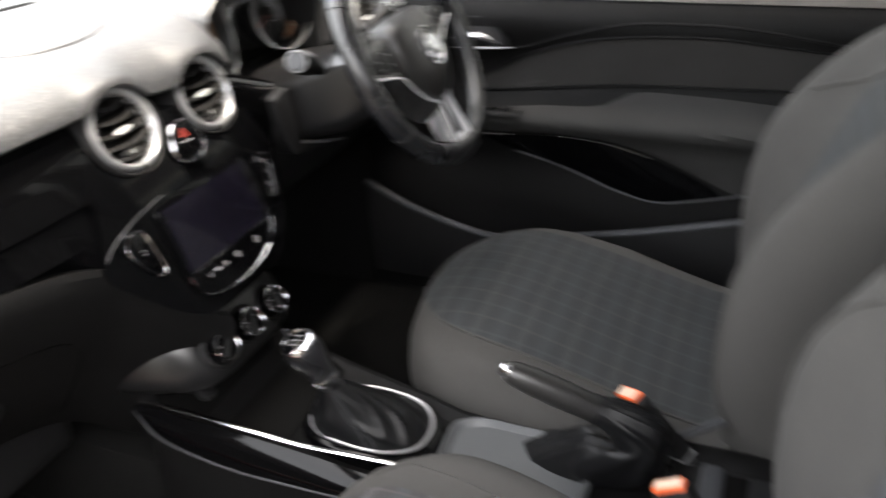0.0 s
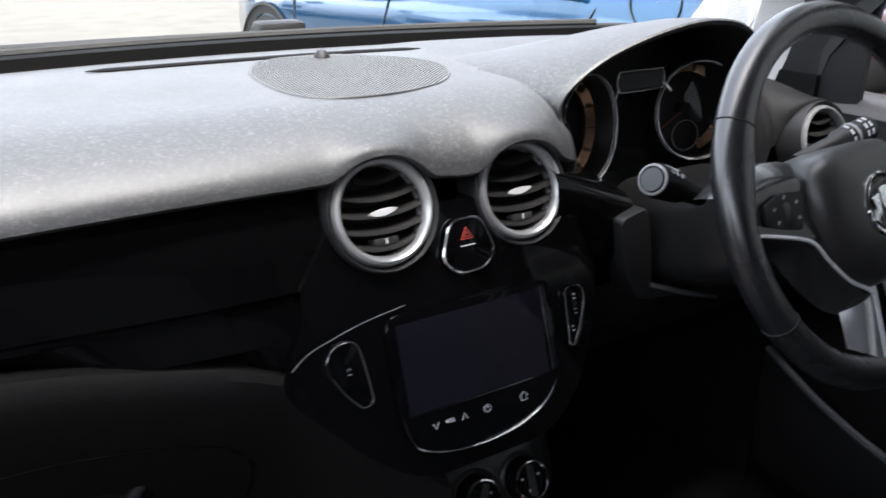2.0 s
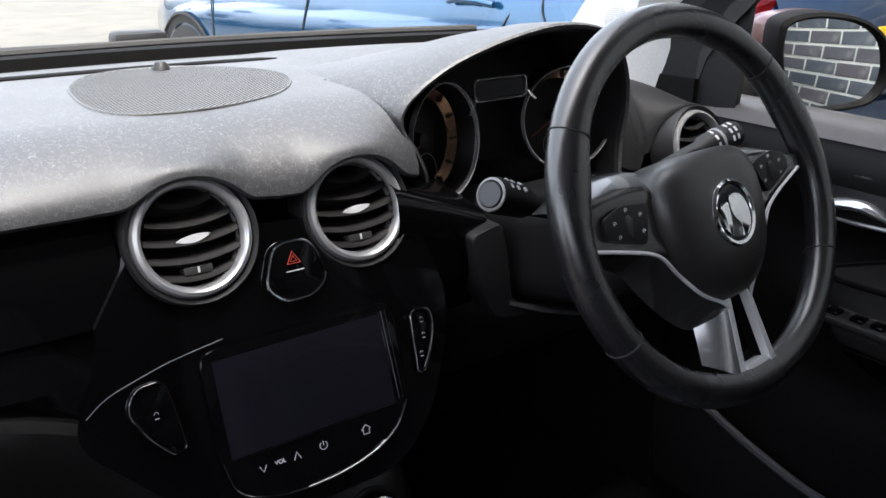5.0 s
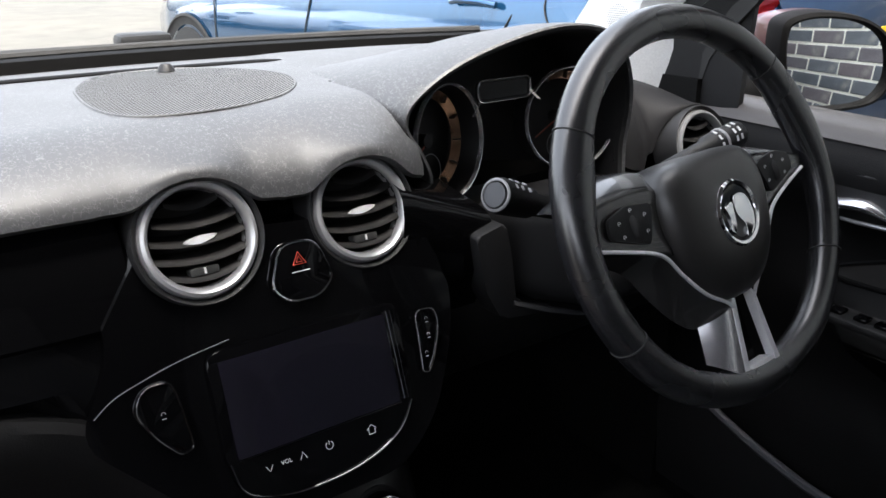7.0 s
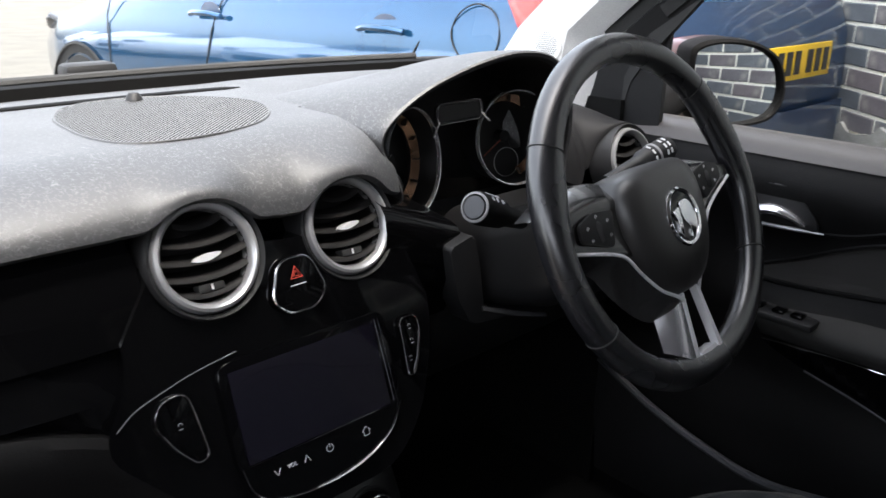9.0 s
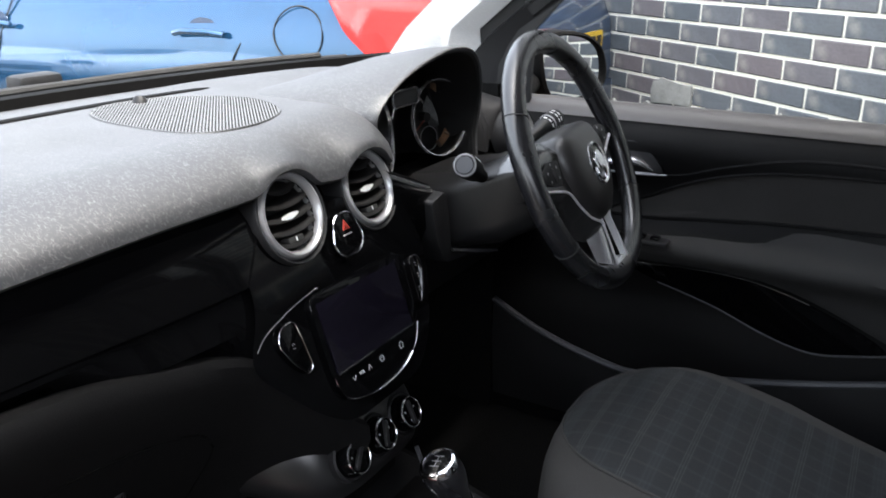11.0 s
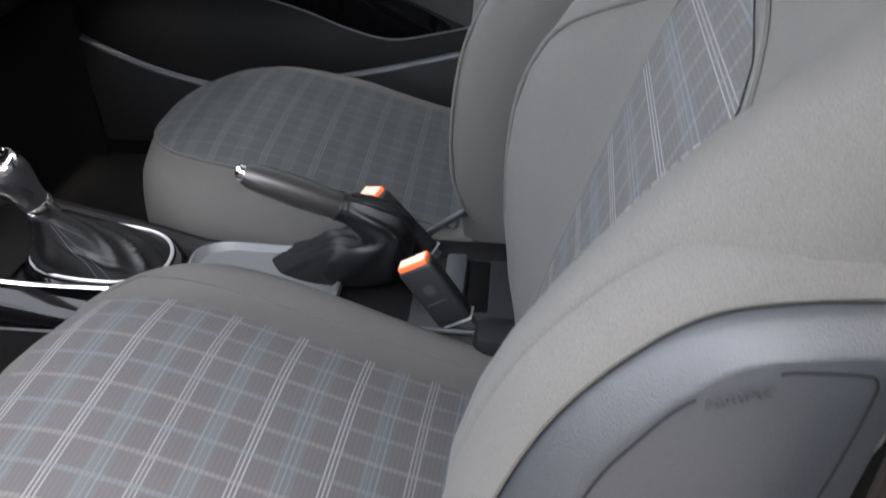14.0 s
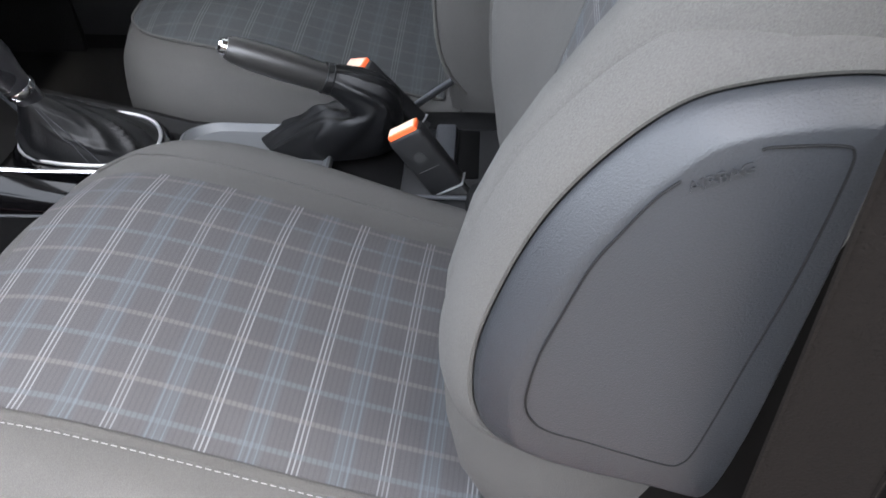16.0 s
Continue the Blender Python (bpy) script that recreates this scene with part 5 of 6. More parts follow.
knob = part("knob", lathe([(0.0, -0.01), (0.014, -0.01), (0.0145, 0.005), (0.0155, 0.02), (0.0175, 0.035), (0.021, 0.05), (0.0232, 0.06), (0.0236, 0.068), (0.022, L - 0.004), (0.02, L - 0.001)], km, 32), LEATHER, gear, "black gear knob")
part("collar", lathe([(0.0152, 0.012), (0.0172, 0.014), (0.0178, 0.021), (0.0168, 0.023)], km, 28), CHROME, knob, "chrome collar")
part("cap_ring", lathe([(0.0226, L - 0.005), (0.0222, L - 0.0006), (0.02, L + 0.0026), (0.0172, L + 0.0034), (0.0166, L + 0.002)], km, 32), CHROME, knob, "chrome ring on the knob")
part("cap", lathe([(0.0168, L + 0.0018), (0.008, L + 0.003), (0.0, L + 0.0034)], km, 28), GLOSS, knob)
pat = [tube([km @ Vector((x, y, L + 0.0036)) for y in (-0.006, 0.006)], 0.00035, 5) for x in (-0.007, 0.0, 0.007)] + [tube([km @ Vector((x, 0, L + 0.0036)) for x in (-0.007, 0.007)], 0.00035, 5)]
part("shift_pattern", join(*pat), GREYPRINT, knob)

# ---- handbrake ----
hb = thing("handbrake", (0.03, -0.32, 0.46), "black handbrake lever with a chrome button and creased gaiter", "handbrake")
HT, HB = Vector((0.008, -0.212, 0.61)), Vector((0.036, -0.325, 0.553))
pts = [HT.lerp(HB, t) for t in (0.0, 0.06, 0.2, 0.5, 0.8, 1.0)] + [HB + (HB - HT) * 0.12]
part("grip", tube(pts, [0.0115, 0.0145, 0.0165, 0.0178, 0.0165, 0.015, 0.012], 18), COVER, hb, "black moulded grip")
ha = (HT - HB).normalized()
part("button", tube([HT + ha * d for d in (-0.003, 0.006, 0.009)], [0.0095, 0.009, 0.006], 18), CHROME, hb, "chrome release button")
part("seam", tube([HB + ha * 0.012 + Vector((0.0162 * math.cos(t), 0, 0)) + Vector((0, 0.45, 0.9)).normalized() * 0.0162 * math.sin(t) for t in [2 * math.pi * i / 20 for i in range(20)]], 0.0008, 5, closed=True), RUBBER, hb)
fold = creases(11, 15, 2.2)
side_v = ha.cross(Vector((0, 0, 1))).normalized()
top_v = side_v.cross(ha).normalized()
collar = HB + ha * 0.016
mids = [(0.0, collar), (0.12, collar - ha * 0.016), (0.3, Vector((0.043, -0.36, 0.527))), (0.5, Vector((0.046, -0.348, 0.507))), (0.75, Vector((0.05, -0.322, 0.474))), (1.0, Vector((0.054, -0.302, 0.456)))]
rows = []
for k in range(45):
    t = k / 44
    c = Vector([lerp_table([(q, v[n]) for q, v in mids], t) for n in range(3)])
    lay = max(0.0, min(1.0, (t - 0.08) / 0.45))
    lay = lay * lay * (3 - 2 * lay)
    ax_a, ax_b = side_v.lerp(Vector((1, 0, 0)), lay).normalized(), top_v.lerp(Vector((0, -1, 0)), lay).normalized()
    wa = lerp_table([(0, 0.0172), (0.12, 0.019), (0.3, 0.03), (0.5, 0.036), (0.75, 0.038), (1.0, 0.04)], t)
    wb = lerp_table([(0, 0.0172), (0.12, 0.0185), (0.3, 0.031), (0.5, 0.048), (0.75, 0.073), (1.0, 0.086)], t)
    env = min(1.0, t * 6) * (1 - 0.55 * t ** 6)
    row = []
    for a in [2 * math.pi * i / 84 for i in range(84)]:
        f = 1 + env * (0.17 * fold(a, t) - 0.02)
        row.append(c + ax_a * wa * math.cos(a) * f + ax_b * wb * math.sin(a) * f + Vector((0, 0, 0.006 * env * fold(a + 0.5, t) * (1 - t))))
    rows.append(row)
for k in (0, 3):
    part("collar_ring", tube(rows[k], 0.0012, 6, closed=True), GAITER, hb, "stitched ring at the gaiter's neck")
part("gaiter", grid(rows, closed=True), GAITER, hb, "creased black leatherette gaiter")


# ---- seat belt buckles ----
def buckle(top, foot, label, across):
    ob = thing("seat_belt_buckle", foot, label, "buckle", "front seat belt buckles")
    d = (Vector(top) - Vector(foot)).normalized()
    x = Vector(across)
    n = d.cross(x).normalized()
    x = n.cross(d)
    m = Matrix((x, d, n)).transposed().to_4x4()
    m.translation = Vector(foot)
    h = (Vector(top) - Vector(foot)).length
    part("case", box(-0.0215, 0.0215, -0.004, h - 0.003, -0.0105, 0.0105, 0.005, 3, m=m), PLASTIC, ob, "black plastic case")
    key = part("press_key", box(-0.0185, 0.0185, h - 0.008, h + 0.0015, -0.0085, 0.0085, 0.002, m=m), ORANGE, ob, "bright orange press key")
    part("key_face", box(-0.0165, 0.0165, h - 0.003, h + 0.0026, -0.0062, 0.0062, 0.001, m=m), CREAM, key, "pale worn face of the key")
    for sd in (-1, 1):
        part("moulded_mark", box(-0.013, 0.013, h * 0.36, h * 0.375, sd * 0.0107 - 0.0003, sd * 0.0107 + 0.0003, m=m), RUBBER, ob)
        part("press_symbol", prism([(0.007 * math.cos(a), h * 0.58 + 0.007 * math.sin(a)) for a in [2 * math.pi * k / 20 for k in range(20)]][::sd], 0.0004, m @ Matrix.Translation((0, 0, sd * 0.0105)) @ Matrix.Diagonal((1, 1, sd, 1))), RUBBER, ob)
    part("sleeve", box(-0.017, 0.017, -0.06, -0.004, -0.007, 0.007, 0.003, m=m), RUBBER, ob)
    part("band", box(-0.022, 0.022, -0.005, -0.003, -0.011, 0.011, 0.0008, m=m), VENTGREY, ob, "pale edge at the case's foot")
    return ob


buckle((-0.043, -0.4075, 0.541), (-0.042, -0.4545, 0.468), "black buckle with orange key beside the passenger seat", (-0.1, -0.7, 0.7))
buckle((0.087, -0.340, 0.549), (0.1, -0.403, 0.464), "black buckle with orange key beside the driver seat", (-0.6, -0.5, 0.5))


# ---- front seats: built round a middle plane x = 0, cushion front at y = 0 ----
def cushion_z(y):
    """Middle height of the cushion's cloth, y from the front edge back."""
    return lerp_table([(-0.46, 0.462), (-0.38, 0.482), (-0.2, 0.535), (-0.12, 0.548), (-0.05, 0.54), (-0.015, 0.515), (0.0, 0.48)], y)


def cushion_top(x, y, droop=0.0, dip=0.0):
    """Top of the seat cushion; droop rounds its front corners, dip lowers the side beside the console."""
    a = abs(x)
    k = max(0.0, min(1.0, (x - 0.05) / 0.15))
    rise = 0.006 * (max(0.0, min(1.0, (a - 0.145) / 0.05))) ** 1.5
    fade = max(0.0, min(1.0, (-y - 0.03) / 0.14))
    fall = 0.0 if a < 0.2 else 0.055 * ((a - 0.2) / 0.045) ** 2
    corner = max(0.0, min(1.0, (y + 0.3) / 0.25)) * max(0.0, (a - 0.09) / 0.145) ** 2
    return cushion_z(y) - droop * corner + rise * (0.25 + 0.75 * fade) + 0.006 * (1 - (a / 0.16) ** 2 if a < 0.16 else 0) - fall - dip * k * k * (3 - 2 * k)


def half_width(y):
    return lerp_table([(-0.5, 0.232), (-0.25, 0.243), (-0.18, 0.24), (-0.12, 0.229), (-0.067, 0.195), (-0.03, 0.148), (-0.012, 0.105), (-0.002, 0.06)], y)


def edge_y(z):
    """Front of the backrest's side wings."""
    return lerp_table([(0.46, -0.503), (0.56, -0.475), (0.66, -0.466), (0.74, -0.472), (0.80, -0.494), (0.85, -0.525), (0.89, -0.556), (0.92, -0.588), (0.95, -0.63), (1.02, -0.685), (1.12, -0.735)], z)


def back_y(z):
    """Front of the backrest's middle."""
    return lerp_table([(0.46, -0.487), (0.56, -0.5), (0.64, -0.517), (0.72, -0.54), (0.84, -0.578), (0.9, -0.604), (1.0, -0.655), (1.15, -0.73)], z)


def back_half(z):
    return lerp_table([(0.46, 0.2), (0.56, 0.228), (0.68, 0.236), (0.85, 0.232), (0.95, 0.215), (1.05, 0.185), (1.14, 0.15)], z)


def insert_half(z):
    return lerp_table([(0.46, 0.098), (0.7, 0.1), (0.85, 0.115), (0.95, 0.12)], z)


def back_front(x, z):
    """The backrest's front: a flat middle, rising to the wings and rounding off at the sides."""
    u, ye, yb = abs(x) / back_half(z), edge_y(z), back_y(z)
    u0 = insert_half(z) / back_half(z)
    t = max(0.0, min(1.0, (u - u0) / (0.84 - u0)))
    t = t * t * (3 - 2 * t)
    return yb + (ye - yb) * t - (0.055 * ((u - 0.88) / 0.12) ** 2.2 if u > 0.88 else 0.0)


# where the passenger seat stands
PSEAT = Matrix.Translation((-0.292, -0.035, 0.24 + 0.012))
SEATM = PSEAT @ Matrix.Translation((0, -0.25, 0)) @ Matrix.Rotation(radians(-3.5), 4, "Z") @ Matrix.Translation((0, 0.25, -0.24))


def flat_side(p):
    """The passenger wing is flat where its side panel is let in."""
    w = SEATM @ (Vector(p) + Vector((0.02, 0.012, 0)))
    w.x = max(w.x, -0.5285) if w.y < -0.53 and w.z < 0.9 else w.x
    return SEATM.inverted() @ w - Vector((0.02, 0.012, 0))


def seat(name_label, passenger):
    ob = thing("front_seat", (0, -0.25, 0.24), name_label, "seat", "front seats")
    rows, droop, dip = [], 0.0 if passenger else 0.04, 0.015 if passenger else 0.0
    ys = [-0.5 + 0.02 * i for i in range(21)] + [-0.08, -0.055, -0.035, -0.02, -0.009, -0.002]
    for y in ys:
        w = half_width(y)
        nose = max(0.0, (y + 0.055) / 0.055)
        low = 0.34 + 0.07 * nose ** 2
        tuck, tz, tr = 0.05 * nose, cushion_top(0.235, y, droop), cushion_top(0.235, y, droop, dip)
        row = [(-w * 0.86, y - tuck, low), (-w * 0.9, y - tuck * 0.7, low + 0.02), (-w * 0.94, y - tuck * 0.4, tz - 0.064), (-w * 0.972, y - tuck * 0.2, tz - 0.042), (-w * 0.992, y, tz - 0.03), (-w, y, tz - 0.02), (-w * 0.998, y, tz - 0.009)]
        for i in range(37):
            x = -0.985 + 1.97 * i / 36
            row.append((x * w, y, cushion_top(x * 0.235, y, droop, dip)))
        row += [(w * 0.998, y, tr - 0.009), (w, y, tr - 0.02), (w * 0.992, y, tr - 0.03), (w * 0.972, y - tuck * 0.2, tr - 0.042), (w * 0.94, y - tuck * 0.4, tr - 0.064), (w * 0.9, y - tuck * 0.7, low + 0.02), (w * 0.86, y - tuck, low)]
        rows.append(row)
    cush = part("cushion", grid(rows, closed=True, caps=True), FABRIC, ob, "grey cloth cushion with raised sides")
    ins, uv = [], []
    for i in range(25):
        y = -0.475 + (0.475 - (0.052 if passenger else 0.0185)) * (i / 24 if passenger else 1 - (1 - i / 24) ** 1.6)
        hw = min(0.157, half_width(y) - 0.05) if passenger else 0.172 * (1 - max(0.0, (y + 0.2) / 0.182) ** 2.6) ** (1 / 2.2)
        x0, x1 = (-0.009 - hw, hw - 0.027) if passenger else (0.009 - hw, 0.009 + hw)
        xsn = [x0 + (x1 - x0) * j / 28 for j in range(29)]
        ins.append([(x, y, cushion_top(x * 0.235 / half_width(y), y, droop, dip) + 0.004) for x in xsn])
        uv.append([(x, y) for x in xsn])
    # driver insert takes the plaid with shade put into its colour
    part("cushion_insert", grid(ins, uv=uv), PLAID if passenger else PLAID_SHADED, cush, "plaid cloth insert in grey, white and blue")
    if not passenger:
        rim_l, rim_r = [Vector(r[0]) for r in ins], [Vector(r[-1]) for r in ins]
        part("piping", tube([q + Vector((0, 0.002, -0.0015)) for q in rim_l + rim_r[::-1]], 0.0022, 6), FABRIC, cush, "corded seam round the plaid insert")
    for s in (-1, 1) if passenger else ():
        line = [(s * min(0.174, half_width(y) - 0.038), y, cushion_top(s * min(0.174, half_width(y) - 0.038) * 0.235 / half_width(y), y, droop, dip) + 0.0015) for y in [-0.46 + 0.0065 * i for i in range(63)]]
        part("piping", tube([(p[0], p[1], p[2] - 0.001) for p in line], 0.0012, 6), FABRIC, cush)
        if (s < 0) == passenger:
            dashes = [tube([Vector(line[k]) + Vector((s * 0.004, 0, 0.0016)), Vector(line[k + 1]).lerp(Vector(line[k]), 0.35) + Vector((s * 0.004, 0, 0.0016))], 0.00045, 5) for k in range(0, 62)]
            part("stitching", join(*dashes), THREAD if passenger else FABRIC, cush, "row of pale stitches", kind="stuff")
    # backrest
    rows = []
    zs = [0.45, 0.5, 0.56, 0.62, 0.68, 0.73, 0.77, 0.8, 0.83, 0.86, 0.88, 0.9, 0.92, 0.94, 0.96, 1.0, 1.05, 1.1, 1.13, 1.15]
    for z in zs:
        w, ye, yb = back_half(z), edge_y(z), back_y(z)
        if z > 1.1:
            w *= math.sqrt(max(0.05, 1 - ((z - 1.1) / 0.055) ** 2))
        thick = 0.15 if z < 0.9 else 0.15 - 0.3 * (z - 0.9)
        row = [(0, yb - thick, z), (w * 0.6, yb - thick, z), (w * 0.92, yb - thick + 0.03, z), (w, yb - thick + 0.07, z)]
        us = [1.0, 0.985, 0.96, 0.93, 0.9, 0.86, 0.81, 0.76, 0.71, 0.66, 0.6, 0.54, 0.48, 0.42, 0.3, 0.15]
        prof = [(a, back_front(a * back_half(z), z)) for a in us]
        row += [(w * a, y, z) for a, y in prof] + [(0, yb, z)] + [(-w * a, y, z) for a, y in prof[::-1]]
        row += [(-w, yb - thick + 0.07, z), (-w * 0.92, yb - thick + 0.03, z), (-w * 0.6, yb - thick, z)]
        rows.append([flat_side(p) for p in row] if passenger else row)
    back = part("backrest", grid(rows, closed=True, caps=True), FABRIC, ob, "grey cloth backrest with curved side wings")
    ins, uv = [], []
    for i in range(31):
        z = 0.475 + 0.433 * i / 30
        hw = insert_half(z)
        if z > 0.85:
            hw *= math.sqrt(max(0.02, 1 - ((z - 0.85) / 0.0585) ** 2))
        xsn = [-hw + 2 * hw * j / 20 for j in range(21)]
        ins.append([(x, back_front(x, z) + 0.0016, z) for x in xsn])
        uv.append([(x, -z * 1.115 - 0.0184) for x in xsn])
    part("backrest_insert", grid(ins, uv=uv), PLAID if passenger else PLAID_SHADED, back, "plaid cloth insert in grey, white and blue")
    for s in (-1, 1):
        seam = [(s * (insert_half(z) + 0.0015), back_front(insert_half(z) + 0.0015, z) + 0.0012, z) for z in [0.48 + 0.01 * i for i in range(40)]]
        part("seam", tube(seam, 0.0014, 6), FABRIC, back, "corded seam beside the plaid insert")
        loop = smooth_loop([(s * 0.205, 0.5), (s * 0.21, 0.6), (s * 0.212, 0.7), (s * 0.207, 0.765), (s * 0.19, 0.81), (s * 0.165, 0.84), (s * 0.13, 0.868), (s * 0.09, 0.893), (s * 0.045, 0.91), (0, 0.916)], 6, False)
        if (s < 0) == passenger:
            loop = loop[28:]
        part("piping", tube([(p.x, back_front(p.x, p.y) + 0.0008, p.y) for p in loop], 0.0026, 8), FABRIC, back, "corded seam round the front of the backrest")
        if (s < 0) != passenger:
            continue
        zl = [0.5 + 0.0045 * i for i in range(88)]
        dashes = [tube([(s * 0.176, back_front(0.176, z) + 0.0003, z), (s * 0.176, back_front(0.176, z + 0.003) + 0.0003, z + 0.0028)], 0.0004, 5) for z in zl]
        part("stitching", join(*dashes), STITCH, back, "row of pale stitches", kind="stuff")
    part("base", box(-0.2, 0.2, -0.48, -0.06, 0.25, 0.36, 0.02), RUBBER, ob)
    s = 1 if not passenger else -1
    part("side_cover", prism([(p[0], p[1]) for p in rounded([(-0.52, 0.30), (-0.1, 0.29), (-0.06, 0.36), (-0.42, 0.40), (-0.5, 0.47), (-0.56, 0.44)], 0.03)], 0.02, frame_at((s * 0.232, 0, 0), (0, 1, 0), (s, 0, 0)) if s > 0 else Matrix(((0, 0, -1, -0.232), (1, 0, 0, 0), (0, 1, 0, 0), (0, 0, 0, 1))), 0.006), PLASTIC, ob, "dark plastic seat side cover")
    part("hinge_cover", box(-0.25 if not passenger else 0.2, -0.2 if not passenger else 0.25, -0.56, -0.43, 0.40, 0.475, 0.014), SOFT, ob, "dark plastic hinge cover")
    if not passenger:
        part("hinge_arm", tube(smooth_loop([(-0.175, -0.4, 0.446), (-0.2, -0.42, 0.462), (-0.212, -0.45, 0.492), (-0.208, -0.49, 0.52)], 6, False), 0.009, 10, flat=0.5), SLATE, ob, "grey plastic arm beside the seat hinge")
    if passenger:
        back.matrix_basis = Matrix.Translation((0.02, 0.012, 0))
        shell = [[(-0.228, y0, z), (-0.2315, y0 - 0.02, z), (-0.233, -0.68, z), (-0.228, -0.76, z)] for z, y0 in ((0.45, -0.57), (0.52, -0.575), (0.6, -0.592), (0.7, -0.605), (0.78, -0.615), (0.83, -0.62), (0.862, -0.625))]
        part("back_shell", solid(grid(shell), 0.002), BLACKSHELL, back, "black shell behind the backrest")
    else:
        back.matrix_basis = Matrix.Translation((0, -0.488, 0.47)) @ Matrix.Rotation(radians(5), 4, 'X') @ Matrix.Translation((0, 0.50, -0.47))
    return ob


pas = seat("grey cloth passenger seat with plaid insert and plastic side panel", True)
# side panel of the outer wing, laid out in the car's axes and brought into the seat's
SP = SEATM.inverted() @ Matrix(((0, 0, -1, -0.5334), (1, 0, 0, 0), (0, 1, 0, 0), (0, 0, 0, 1)))
OUTL = [(-0.496, 0.7014), (-0.4985, 0.6784), (-0.5094, 0.6593), (-0.5424, 0.643), (-0.5792, 0.6317), (-0.6058, 0.6211), (-0.6202, 0.6197), (-0.631, 0.6304), (-0.637, 0.6612), (-0.641, 0.6948), (-0.645, 0.7487), (-0.6478, 0.7843), (-0.6499, 0.8171), (-0.6516, 0.8435), (-0.6526, 0.8625), (-0.651, 0.8732), (-0.6463, 0.8784), (-0.6286, 0.8784), (-0.6095, 0.8762), (-0.5903, 0.8724), (-0.573, 0.8655), (-0.5527, 0.847), (-0.5329, 0.8217), (-0.5182, 0.7937), (-0.5068, 0.7623), (-0.4981, 0.7313)]
out = smooth_loop(OUTL, 6)
for _ in range(9):
    out = [(out[i - 1] + out[i] * 2 + out[(i + 1) % len(out)]) / 4 for i in range(len(out))]
PC = Vector((-0.578, 0.758))
out_n = []
for i, p in enumerate(out):
    d = out[(i + 2) % len(out)] - out[i - 2]
    nrm = Vector((-d.y, d.x)).normalized()
    out_n.append(nrm if nrm.dot(PC - p) > 0 else -nrm)
def flange(q):
    """Width of the rounded flange: broad in front, narrow along the top, slim at the back."""
    return 0.6 + 0.4 * max(0.0, -q.x) ** 2 - 0.22 * max(0.0, q.x) ** 2


rows = []
for d, h in ((0.0, -0.0045), (0.001, -0.001), (0.0035, 0.0022), (0.011, 0.0075), (0.0165, 0.0106), (0.0185, 0.0117), (0.021, 0.0121)):
    rows.append([SP @ Vector((*(p + q * d * flange(q)), h)) for p, q in zip(out, out_n)])
rim_in = [p + q * 0.021 * flange(q) for p, q in zip(out, out_n)]
for s, h in ((0.85, 0.0128), (0.5, 0.0136), (0.02, 0.0138)):
    rows.append([SP @ Vector((*(PC + (p - PC) * s), h)) for p in rim_in])
side = part("airbag_panel", grid(rows, closed=True, caps=True), PANELGREY, pas, "slate grey moulded plastic side panel with a rounded flange")
# dark skirt added to draw the shadow between cloth and panel
part("gap_shade", grid([[SP @ Vector((*(p + q * d), h)) for p, q in zip(out, out_n)] for d, h in ((0.002, -0.03), (0.0004, -0.012), (0.001, -0.0042))], closed=True), SHADEGREY, side, "dark strip standing in for the shadow gap round the panel")
# rolled cloth round the panel's front, top and foot
far = [k for k, p in enumerate(out) if p.x < -0.625 and p.y < 0.862]
around = [k % len(out) for k in range(max(far) + 1, min(far) + len(out))]
part("cloth_roll", grid([[SP @ Vector((*(out[k] + out_n[k] * d), h)) for k in around] for d, h in ((-0.019, -0.026), (-0.0145, -0.0135), (-0.01, -0.008), (-0.006, -0.005), (-0.003, -0.0035), (-0.001, -0.0045), (0.0006, -0.008))]), FABRIC, pas, "cloth rolled over the edge of the side panel")
inn = smooth_loop([(-0.5738, 0.8431), (-0.5656, 0.8343), (-0.5549, 0.8171), (-0.5454, 0.8001), (-0.536, 0.7733), (-0.5267, 0.7436), (-0.5225, 0.7192), (-0.522, 0.7062), (-0.5254, 0.6952), (-0.5343, 0.6864), (-0.5549, 0.6781), (-0.573, 0.6703), (-0.5975, 0.6608), (-0.6044, 0.6627),
                   (-0.6086, 0.6714), (-0.6135, 0.6975), (-0.6213, 0.7475), (-0.6273, 0.7833), (-0.6317, 0.8176), (-0.6342, 0.849), (-0.6333, 0.8572), (-0.63, 0.8598), (-0.6181, 0.8599), (-0.6043, 0.8589), (-0.6006, 0.8576)], 5, False)
# the groove's shade is a dark thread laid on the face
part("groove_line", tube([SP @ Vector((p[0], p[1], 0.0130)) for p in inn], 0.0006, 6), SHADEGREY, side, "fine dark line drawn for the shade in a moulded groove")
part("lettering", letters("AIRBAG", 0.0072, frame_at(SP @ Vector((-0.5885, 0.8455, 0.0136)), (0, -1, 0.5), (-1, 0, 0)), 0.0003), PANELGREY, side, "raised moulded word", smooth=False)
drv = seat("grey cloth driver seat with a plaid insert", False)
pas.matrix_basis = PSEAT @ Matrix.Translation((0, -0.25, 0)) @ Matrix.Rotation(radians(-3.5), 4, "Z")
drv.matrix_basis = Matrix.Translation((0.335, -0.25 + 0.035, 0.24 - 0.015))

belt = thing("seat_belt", (-0.64, -0.75, 0.3), "brownish black seat belt webbing hanging beside the passenger seat", "seat belt")
rows = [[(-0.58, -0.622 - 0.006 * t, 0.35 + 0.75 * t), (-0.586, -0.645 - 0.006 * t, 0.35 + 0.75 * t), (-0.594, -0.668 - 0.006 * t, 0.35 + 0.75 * t)] for t in [i / 10 for i in range(11)]]
part("webbing", solid(grid(rows), 0.0015), WEBBING, belt)
